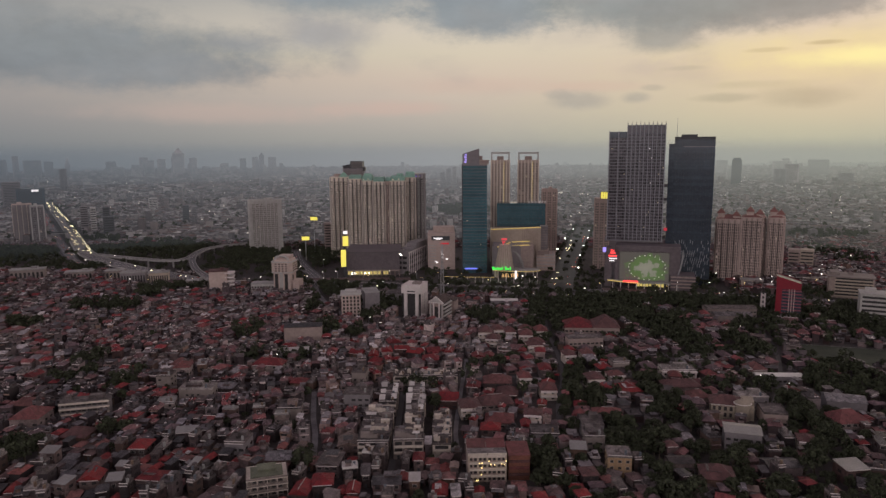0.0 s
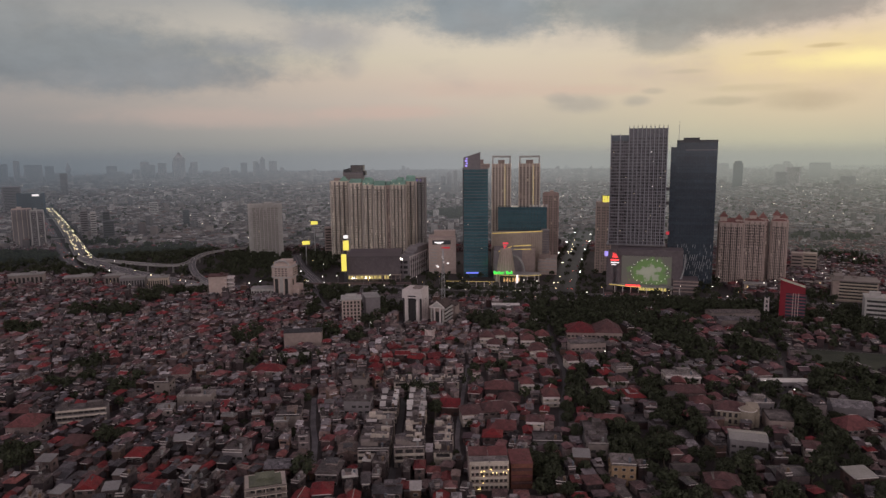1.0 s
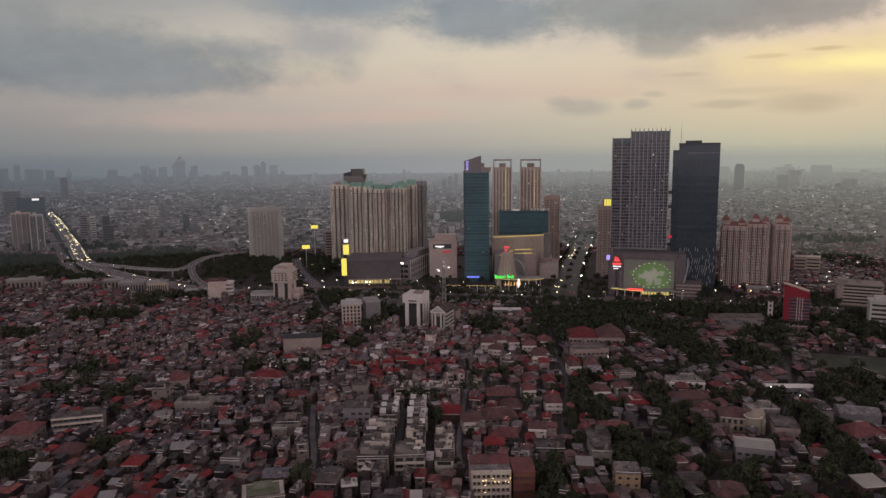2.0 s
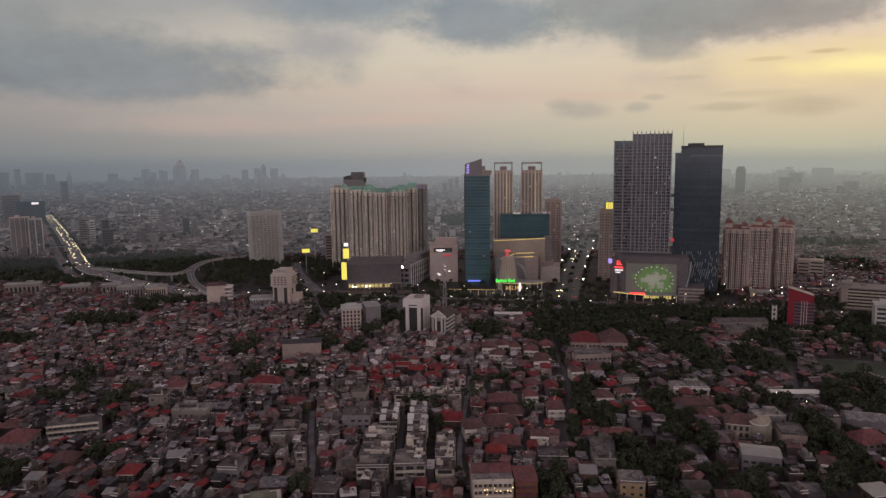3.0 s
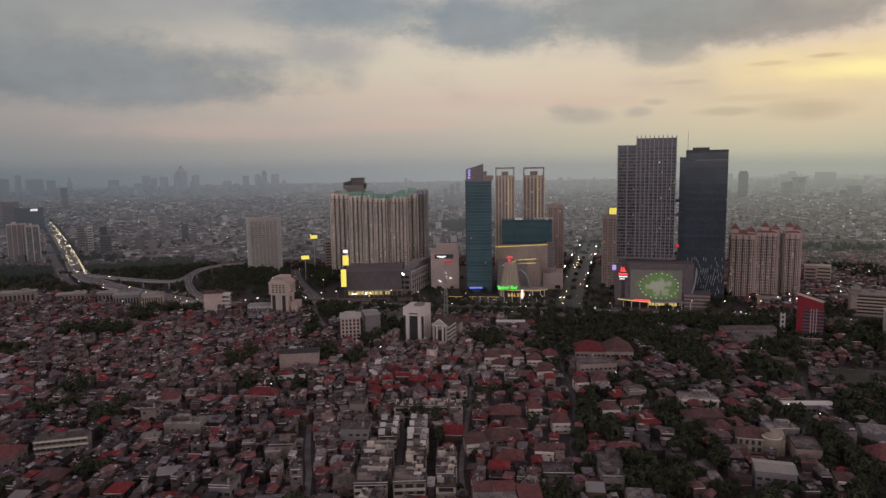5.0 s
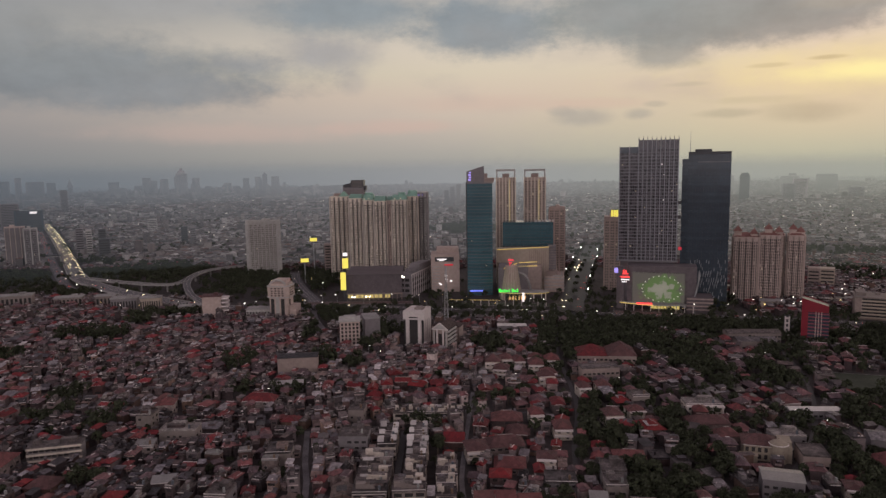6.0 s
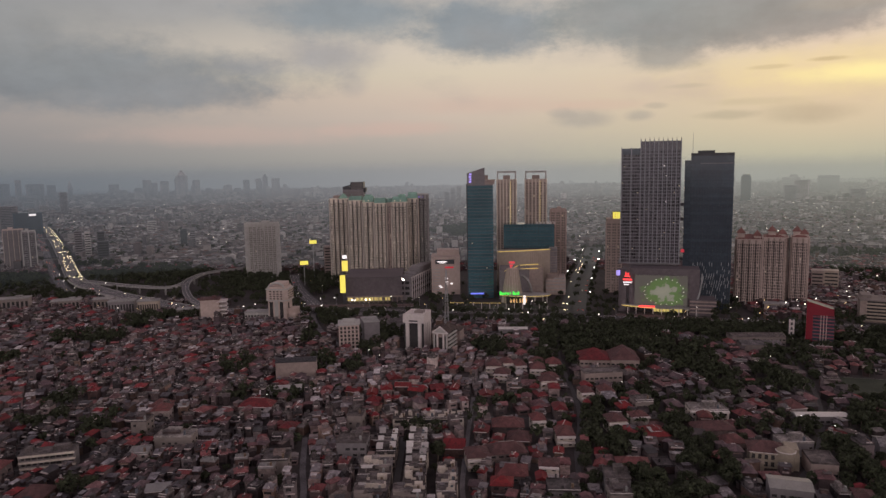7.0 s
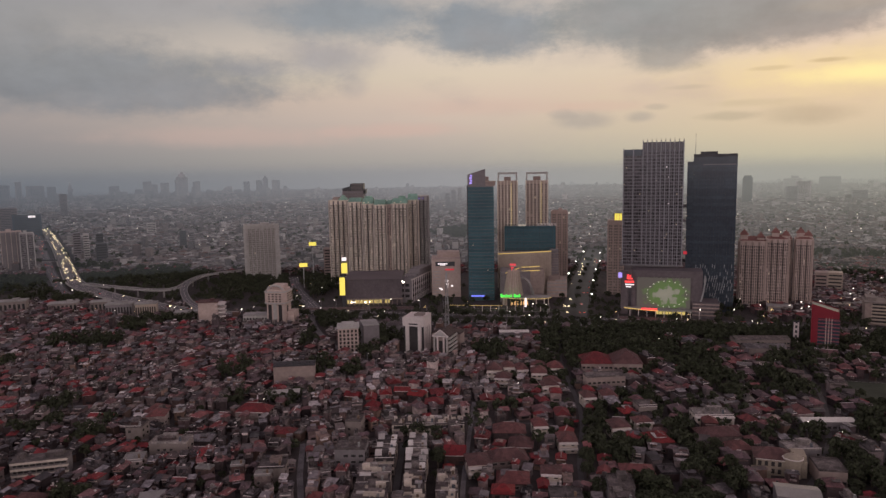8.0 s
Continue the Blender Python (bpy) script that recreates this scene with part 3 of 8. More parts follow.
west = road("road", [(-215, 985, 0), (-196, 915, 0), (-172, 845, 0), (-150, 790, 0), (-138, 752, 0)], 15, "busy street beside the flats", "toll", lanes=4)
lane_a = road("road", [(-64, 318, 0), (-68, 345, 0), (-73, 366, 0), (-80, 407, 0)], 3.0, "narrow grey lane between the houses", mat="lane", marks=False)
lane_c = road("road", [(-25, 290, 0), (-25, 350, 0), (-25, 405, 0)], 3.0, "narrow alley between terraces", mat="asphalt", marks=False)
lane_d = road("road", [(7, 322, 0), (6, 345, 0), (10, 400, 0), (16, 470, 0)], 2.4, "narrow lane between the houses", mat="lane", marks=False)
lane_e = road("road", [(-140, 742, 0), (-128, 690, 0), (-100, 620, 0), (-60, 560, 0), (-20, 520, 0), (30, 505, 0)], 5, "neighbourhood street", mat="lane", marks=False)
lane_f = road("road", [(62, 350, 0), (66, 380, 0), (80, 450, 0), (86, 560, 0), (100, 640, 0)], 2.6, "tree-lined street", mat="asphalt", marks=False)
lane_g = road("road", [(-330, 480, 0), (-220, 470, 0), (-120, 455, 0), (-20, 440, 0), (60, 430, 0)], 2.4, "narrow lane across the quarter", mat="asphalt", marks=False)
lane_h = road("road", [(120, 300, 0), (190, 380, 0), (240, 480, 0), (270, 600, 0)], 2.8, "tree-lined street", mat="asphalt", marks=False)



def paved(name, x, y, w, d, rot, mat, label):
    """A paved or planted area a kerb's height over the ground."""
    claim(x, y, w, d, rot)
    ob = thing(name, x, y, rot, label, "pavement")
    ob["kind"] = "structure"
    part("paving", Geo().box(0, 0, 0, w, d, 0.14), mat, ob)
    for s in (-1, 1):
        part("kerb", Geo().box(0, s * (d / 2 + 0.12), 0, w + 0.5, 0.22, 0.2), M["concrete"], ob)


PAVING = surf("red_paving", [(0.105, 0.066, 0.064)], 0.4, 0.85, mottle=0.4)
LAWN = surf("dark_lawn", [(0.040, 0.046, 0.030)], 0.3, 0.95, mottle=0.45)
paved("pavement", -95, 768, 118, 14, -0.02, PAVING, "reddish paved forecourt of the mall")
paved("pavement", 62, 748, 116, 12, -0.13, LAWN, "dark lawn strip along the mall front")
paved("pavement", 212, 692, 96, 10, -0.28, PAVING, "paved forecourt under the video wall")
paved("pavement", 290, 470, 60, 46, -0.3, LAWN, "dark open green between the trees")
# ---------------------------------------------------------------- towers


def fin_mesh(w, d, h, mat, z=0.0):
    return Geo().box(0, 0, z, w, d, h).mesh("fin", [mat])


def lit_windows(parent, spots, w, h, name="lit_window", mat="lit_window"):
    """Single lit rooms. spots: x, y, z in the building's frame, on its front."""
    me = Geo().box(0, 0, 0, w, 0.12, h, True).mesh(name, [M[mat]])
    for x, y, z in spots:
        piece(name, me, parent, x, y, z)


def slab_block(name, x, y, rot, w, d, h, label, wall, bays, body=None, z0=0.0, floor=3.2, fin=0.9, proud=0.7, cols=2, roof="flat", lit=6, pane="pane_soft", seed=1, sides=True, tall=0.58):
    """A block of flats: body, upright piers, a ledge on every floor, and windows on the front and the sides."""
    rnd = random.Random(seed)
    ob = thing(name, x, y, rot, label, "apartment tower")
    claim(x, y, w + 4, d + 4, rot)
    part("wall", Geo().box(0, 0, z0, w, d, h - z0), body or wall, ob)
    floors = int((h - z0 - 2) / floor)
    pitch = w / bays
    pier = fin_mesh(fin, proud, h - z0 + 0.8, wall)
    for k in range(bays + 1):
        piece("pier", pier, ob, -w / 2 + k * pitch, -d / 2 - proud / 2 + 0.02, z0)
    ledge = Geo()
    for k in range(1, floors + 1):
        ledge.box(0, -d / 2 - proud * 0.25, z0 + k * floor, w, proud * 0.5, 0.35, True)
    part("ledge_banding", ledge, body or wall, ob, kind="stuff")
    win = Geo()
    cw = (pitch - fin) / cols
    for k in range(floors):
        z = z0 + k * floor + (0.9 if tall < 0.6 else 0.45)
        for b in range(bays):
            for c in range(cols):
                cx = -w / 2 + b * pitch + fin / 2 + cw * (c + 0.5)
                if rnd.random() < 0.96:
                    win.box(cx, -d / 2 - 0.03, z, cw * (0.12 + tall), 0.16, floor * tall, True)
        if sides:
            for s in (-1, 1):
                for c in range(max(2, int(d / 4.5))):
                    cy = -d / 2 + d * (c + 0.5) / max(2, int(d / 4.5))
                    win.box(s * (w / 2 + 0.03), cy, z, 0.16, 1.5, floor * 0.5, True)
    part("glazing", win, M[pane], ob, "dark windows", kind="stuff")
    spots = []
    for _ in range(lit):
        b, c, k = rnd.randrange(bays), rnd.randrange(cols), rnd.randrange(floors)
        spots.append((-w / 2 + b * pitch + fin / 2 + cw * (c + 0.5), -d / 2 - 0.1, z0 + k * floor + 0.9))
    lit_windows(ob, spots, cw * 0.62, floor * 0.5)
    if roof == "flat":
        par = Geo()
        for px, py, pw, pd in ((0, -d / 2 + 0.2, w, 0.4), (0, d / 2 - 0.2, w, 0.4), (-w / 2 + 0.2, 0, 0.4, d - 0.8), (w / 2 - 0.2, 0, 0.4, d - 0.8)):
            par.box(px, py, h, pw, pd, 1.2)
        part("parapet", par, wall, ob)
        part("lift_house", Geo().box(rnd.uniform(-0.2, 0.2) * w, 0, h, w * 0.25, d * 0.35, 4.0), wall, ob)
    return ob


BEIGE = surf("beige_render", [(0.60, 0.525, 0.445)], 0.12, 0.85, mottle=0.2)
PALE = surf("pale_render", [(0.365, 0.345, 0.33)], 0.12, 0.85, mottle=0.18)
PINKISH = surf("pinkish_render", [(0.44, 0.345, 0.31)], 0.12, 0.85, mottle=0.15)
TAUPE = surf("taupe_render", [(0.29, 0.225, 0.205)], 0.12, 0.85, mottle=0.2)
GREY = surf("grey_render", [(0.185, 0.165, 0.172)], 0.12, 0.8, mottle=0.2)
CREAM = surf("cream_cladding", [(0.36, 0.295, 0.245)], 0.12, 0.7, mottle=0.15)
BROWN_CLAD = surf("brown_cladding", [(0.110, 0.090, 0.098)], 0.1, 0.6, mottle=0.25)
PANEL = surf("grey_panel", [(0.17, 0.155, 0.165)], 0.1, 0.5, mottle=0.2)
FIN_GREY = surf("fin_grey", [(0.245, 0.240, 0.265)], 0.1, 0.6, mottle=0.15)
SLAB_GREY = surf("slab_grey", [(0.172, 0.168, 0.185)], 0.1, 0.6, mottle=0.2)
TEAL = glass_mat("teal_glass", (0.066, 0.130, 0.154), 0.12, "object", 0.10)
NAVY = glass_mat("navy_glass", (0.050, 0.064, 0.082), 0.14, "object", 0.10)
SMOKE = glass_mat("smoke_glass", (0.062, 0.055, 0.062), 0.15, "island", 0.5)
GREEN_COPPER = surf("green_copper", [(0.20, 0.34, 0.275)], 0.2, 0.7, mottle=0.3)
DULL = surf("dull_render", [(0.20, 0.165, 0.153)], 0.12, 0.85, mottle=0.22)
VILLA = surf("villa_render", [(0.275, 0.228, 0.182)], 0.3, 0.85, mottle=0.2)
TERRACE = surf("terrace_render", [(0.50, 0.43, 0.375)], 0.3, 0.85, mottle=0.25)
RED_ROOF = surf("terracotta_roof", [(0.20, 0.092, 0.082)], 0.3, 0.8, mottle=0.3)
RED_PANEL = surf("red_cladding", [(0.19, 0.008, 0.02)], 0.1, 0.5, mottle=0.12)


def grid_tower():
    """The tall grey office tower with a full grid of fins and floors, and a lower shoulder."""
    x, y = 211, 755
    rot = facing(x, y)
    ob = thing("office_tower", x, y, rot, "tall grey office tower with a grid of fins", "skyscraper")
    claim(x, y, 66, 40, rot)
    w, d, base, shoulder, top = 57.5, 34, 46.0, 162.5, 169.5
    lo = 19.0
    floor = 3.35
    core = Geo()
    core.box(-w / 2 + lo / 2, 0, base, lo - 0.5, d - 1.0, shoulder - base - 1)
    core.box(lo / 2, 0, base, w - lo - 0.5, d - 1.0, top - base - 2)
    core.box(0, 0, 0, w - 6, d - 4, base)
    part("core", core, PANEL, ob)
    # floors
    for k in range(int((top - base) / floor) + 1):
        z = base + k * floor
        full = z < shoulder - 0.5
        g = Geo().box(0 if full else lo / 2, 0, z, w if full else w - lo, d, 0.65, True)
        part("floor_slab", g, SLAB_GREY, ob)
    # fins: broad ones with two thin ones between
    bays = 9
    xs = [-w / 2 + lo + (w - lo) * k / bays for k in range(bays + 1)]
    tall, low = fin_mesh(0.95, 1.3, top - base + 1.6, FIN_GREY), fin_mesh(0.95, 1.3, shoulder - base + 0.8, FIN_GREY)
    for q in xs:
        piece("fin", tall, ob, q, -d / 2 - 0.4, base)
    for q in (-w / 2 + 0.4, -w / 2 + lo * 0.52):
        piece("fin", low, ob, q, -d / 2 - 0.4, base)
    thin = fin_mesh(0.25, 0.35, top - base - 2, SLAB_GREY)
    for a, b in zip(xs, xs[1:]):
        piece("mullion", thin, ob, (a + b) / 2, -d / 2 - 0.1, base)
    win = Geo()
    for k in range(int((top - base - 9) / floor)):
        z = base + k * floor + 0.9
        n = 26
        for c in range(n):
            cx = -w / 2 + w * (c + 0.5) / n
            if cx < -w / 2 + lo and z > shoulder - 5:
                continue
            win.box(cx, -d / 2 + 0.12, z, w / n - 0.35, 0.2, floor - 1.0)
    part("glazing", win, SMOKE, ob, "smoky office windows", kind="stuff")
    # tall plant storey at the head, with louvres
    louv = Geo()
    for c in range(38):
        louv.box(-w / 2 + lo + (w - lo) * (c + 0.5) / 38, -d / 2 - 0.15, top - 9, 0.55, 0.6, 8.6)
    part("louvre_screen", louv, GREY, ob, kind="stuff")
    part("plant_screen", Geo().box(lo / 2, -d / 2 + 0.1, top - 9.2, w - lo - 1, 0.5, 9.0), NAVY, ob)
    part("plant_screen", Geo().box(-w / 2 + lo / 2, -d / 2 + 0.1, shoulder - 6.2, lo - 1, 0.5, 6.2), NAVY, ob)
    spike = Geo().box(0, 0, 0, 0.5, 0.5, 3.6, top=0.4).mesh("roof_spike", [M["dark"]])
    for q in xs:
        piece("roof_spike", spike, ob, q, -d / 2 + 1.0, top)
    rnd = random.Random(5)
    spots = [(-w / 2 + w * (rnd.randrange(26) + 0.5) / 26, -d / 2 - 0.02, base + rnd.randrange(1, 32) * floor + 1.0) for _ in range(14)]
    lit_windows(ob, spots, 1.1, 0.9)
    lit_windows(ob, [(13.0, -d / 2 - 0.02, base + 29 * floor + 1), (15.5, -d / 2 - 0.02, base + 26 * floor + 1), (15.3, -d / 2 - 0.02, base + 18.5 * floor)], 1.2, 1.2, "lit_window", "white_light")
    # recessed storey over the podium, with a garden edge
    part("podium_terrace", Geo().box(0, -2, base - 0.6, w + 4, d + 4, 0.6, True), PANEL, ob)
    return ob


def dark_tower():
    """The dark glass tower with a pale diamond pattern near its foot."""
    x, y = 266, 741
    rot = facing(x, y)
    ob = thing("office_tower", x, y, rot, "dark blue glass tower with white diamond pattern near its foot", "skyscraper")
    claim(x, y, 50, 36, rot)
    w, d, h, lo = 45.5, 33, 155.5, 5.5
    floor = 3.4
    part("core", Geo().box(lo / 2, 0, 0, w - lo - 0.4, d - 0.4, h - 1.5).box(-w / 2 + lo / 2, 1.0, 0, lo, d - 3, h - 7), NAVY, ob)
    for k in range(int(h / floor)):
        z = k * floor
        part("glass_band", Geo().box(lo / 2, 0, z + 0.5, w - lo, d, floor - 0.55, True), NAVY, ob)
        if z < h - 9:
            part("glass_band", Geo().box(-w / 2 + lo / 2 - 0.2, 1.0, z + 0.5, lo, d - 2.6, floor - 0.55, True), NAVY, ob)
    rail = fin_mesh(0.14, 0.3, h - 3, M["dark"])
    for c in range(1, 16):
        piece("mullion", rail, ob, -w / 2 + lo + (w - lo) * c / 16, -d / 2 - 0.1, 1)
    part("parapet", Geo().box(lo / 2, -d / 2 + 0.1, h - 1.5, w - lo, 0.8, 2.6).box(lo / 2, d / 2 - 0.4, h - 1.5, w - lo, 0.8, 2.6).box(w / 2 - 0.4, 0, h - 1.5, 0.8, d - 1.8, 2.6).box(-w / 2 + lo + 0.4, 0, h - 1.5, 0.8, d - 1.8, 2.6), M["dark"], ob)
    part("plant_room", Geo().box(-3, 2, h - 1.5, 16, 12, 5.2), M["dark"], ob, "dark roof plant")
    part("head_band", Geo().box(lo / 2 + 4, -d / 2 - 0.18, h - 9.5, w - lo - 10, 0.2, 0.8), PANEL, ob)
    mast = Geo().tube(-w / 2 + lo + 1.5, 4, h - 2, h + 22, 0.28, 0.10, 6)
    part("antenna", mast, M["steel"], ob, "thin roof antenna")
    # slanted white strokes in a diamond field
    rnd = random.Random(8)
    stroke = Geo()
    stroke.pts([(-0.3, 0, 0), (0.3, 0, 0), (0.45, 0, 3.6), (-0.15, 0, 3.6), (-0.3, 0.25, 0), (0.3, 0.25, 0), (0.45, 0.25, 3.6), (-0.15, 0.25, 3.6)])
    for q in ((0, 1, 2, 3), (1, 5, 6, 2), (4, 0, 3, 7), (3, 2, 6, 7), (0, 4, 5, 1)):
        stroke.face(*q)
    me = stroke.mesh("pale_stroke", [surf("pale_stroke", [(0.26, 0.27, 0.29)], 0.4, 0.5)])
    for r in range(11):
        for c in range(17):
            cx = -w / 2 + lo + 1.5 + c * 2.2 + (r % 3) * 0.75
            if cx < w / 2 - 1.0 and c > 9 - r * 1.1 and rnd.random() < 0.62 - 0.05 * abs(r - 6):
                piece("pale_stroke", me, ob, cx, -d / 2 - 0.42, 8 + r * 3.6 + rnd.uniform(-0.8, 0.8))
    # sky bridges to the grey tower
    for z in (47.0, 88.0, 103.0):
        part("sky_bridge", Geo().box(-w / 2 - 4, 2, z, 9.5, 5, 3.4, True), PANEL, ob)
    part("red_mark", Geo().box(-w / 2 - 0.5, -d / 2 + 2.0, 57, 3.4, 0.3, 3.2, True), lamp_mat("dim_red", (0.9, 0.05, 0.08), 0.35), ob)
    return ob


def screen_mat():
    """The big video wall: green and grey shapes on a soft ground."""
    m = bpy.data.materials.new("video_wall")
    m.use_nodes = True
    nt = m.node_tree
    N, L = nt.nodes.new, nt.links.new
    b = nt.nodes["Principled BSDF"]
    tc = N("ShaderNodeTexCoord")
    mp = N("ShaderNodeMapping")
    L(tc.outputs["Object"], mp.inputs[0])
    n1 = N("ShaderNodeTexNoise")
    L(mp.outputs[0], n1.inputs["Vector"])
    n1.inputs["Scale"].default_value, n1.inputs["Detail"].default_value = 0.13, 8
    sep = N("ShaderNodeSeparateXYZ")
    L(tc.outputs["Object"], sep.inputs[0])

    def m_(op, a, c):
        k = N("ShaderNodeMath")
        k.operation = op
        for i, v in enumerate((a, c)):
            if isinstance(v, (int, float)):
                k.inputs[i].default_value = v
            else:
                L(v, k.inputs[i])
        return k.outputs[0]
    u = m_("DIVIDE", m_("SUBTRACT", sep.outputs[0], 3.0), 22.0)
    v = m_("DIVIDE", m_("SUBTRACT", sep.outputs[2], 21.0), 15.5)
    r = m_("SQRT", m_("ADD", m_("MULTIPLY", u, u), m_("MULTIPLY", v, v)), 0.0)
    r = m_("ADD", r, m_("MULTIPLY", m_("SUBTRACT", n1.outputs[0], 0.5), 1.5))
    ramp = N("ShaderNodeValToRGB")
    L(r, ramp.inputs[0])
    e = ramp.color_ramp.elements
    e[0].position, e[0].color = 0.0, (0.52, 0.49, 0.38, 1)
    e[1].position, e[1].color = 1.0, (0.17, 0.145, 0.125, 1)
    for p, c in ((0.42, (0.46, 0.44, 0.34)), (0.52, (0.17, 0.29, 0.08)), (0.80, (0.18, 0.28, 0.09)), (0.93, (0.17, 0.175, 0.115))):
        k = e.new(p)
        k.color = (*c, 1)
    b.inputs["Base Color"].default_value = (0.02, 0.02, 0.02, 1)
    b.inputs["Roughness"].default_value = 0.4
    L(ramp.outputs[0], b.inputs["Emission Color"])
    b.inputs["Emission Strength"].default_value = 0.4
    return m


def podium():
    """The mall podium under the two office towers, with the video wall and its swept-up edge."""
    x, y = 212, 712
    rot = facing(x, y)
    ob = thing("shopping_mall", x, y, rot, "dark mall podium with a large green video wall", "shopping mall")
    claim(x, y, 74, 40, rot)
    part("wall", Geo().box(2, 12, 0, 66, 24, 44).box(38, 6, 0, 24, 26, 15), BROWN_CLAD, ob)
    for k in range(4):
        part("balcony", Geo().box(38, -7.4, 2.6 + 3.5 * k, 24.4, 1.2, 1.1, True), TAUPE, ob)
    part("fascia", Geo().box(-1, -0.6, 38, 58, 1.4, 6), BROWN_CLAD, ob)
    wall = part("screen", Geo().box(0, 0, 7.5, 50, 0.5, 30), screen_mat(), ob, "green video wall")
    wall.location = (-1.0, -1.2, 0)
    dot = Geo().box(0, 0, 0, 0.9, 0.15, 0.9, True).mesh("screen_dot", [lamp_mat("screen_white", (0.95, 0.95, 0.85), 0.32)])
    for k in range(22):
        a = math.tau * k / 22
        piece("screen_dot", dot, wall, 3.0 + 18.5 * math.cos(a), -0.4, 21.0 + 12.8 * math.sin(a))
    # swept rim beside the wall
    arc = Geo()
    pts = []
    for k in range(17):
        a = math.radians(-10 + 100 * k / 16)
        pts.append((24 + 13 * math.sin(a), 40 - 36 * math.cos(a)))
    for (a, b), (c, e) in zip(pts, pts[1:]):
        arc.bar((a, -1.6, b), (c, -1.6, e), 0.55)
    part("rim", arc, M["steel"], ob, "swept metal rim")
    # curved canopy over the entrance
    can = Geo()
    poly = [(-38 + 76 * k / 14, -3 - 9 * math.sin(math.pi * k / 14)) for k in range(15)] + [(38, 0), (-38, 0)]
    can.prism(poly, 6.2, 7.2, True, True)
    part("canopy", can, M["concrete"], ob)
    glow_rim = Geo()
    for (a, b), (c, e) in zip(poly[:6], poly[1:7]):
        glow_rim.bar((a, b - 0.1, 6.6), (c, e - 0.1, 6.6), 0.3)
    part("light_strip", glow_rim.bar((-38, 0, 6.6), (-38, 9, 6.6), 0.3), M["gold_light"], ob, "gold light strip along the canopy")
    part("shop_front", Geo().box(0, -0.8, 0.4, 60, 0.4, 5.4), M["pane"], ob)
    rnd = random.Random(4)
    me = Geo().box(0, 0, 0, 2.6, 0.3, 3.8).mesh("lit_window", [lamp_mat("shop_light", (1.0, 0.8, 0.25), 0.5)])
    for k in range(9):
        piece("lit_window", me, ob, -6 + k * 3.0 + rnd.uniform(-0.3, 0.3), -1.1, 1.2)
    part("red_letters", Geo().box(-14, -12.3, 7.2, 15, 0.4, 1.8), M["red_light"], ob, "red lit sign")
    # round and stacked lit signs on the corner
    sign = Geo()
    sign.box(-33.0, -1.6, 35.2, 5.6, 0.6, 1.0, True).box(-34.6, -1.6, 36.2, 1.1, 0.6, 3.6, True).box(-32.4, -1.6, 36.2, 1.1, 0.6, 3.0, True)
    part("sign", sign, M["red_light"], ob, "red lit sign")
    part("sign", Geo().box(-33.2, -1.6, 31.8, 8.6, 0.6, 1.5, True), M["red_light"], ob, "red lit sign")
    part("sign", Geo().box(-33.0, -1.6, 29.2, 8.4, 0.6, 1.1, True).box(-34, -1.6, 27.0, 5, 0.6, 0.9, True), M["white_light"], ob, "white lit sign of bars")
    part("sign", Geo().box(-42, -1.6, 36.5, 3.6, 0.6, 5.0, True), M["violet_light"], ob, "violet lit sign")
    part("pillar", Geo().box(-38, 1.5, 0, 7, 5, 43), BROWN_CLAD, ob)
    post = Geo().box(0, 0, 0, 0.7, 0.7, 6.3).mesh("post", [M["white"]])
    for k in range(9):
        piece("post", post, ob, -32 + 8 * k, -9.5, 0)
    return ob


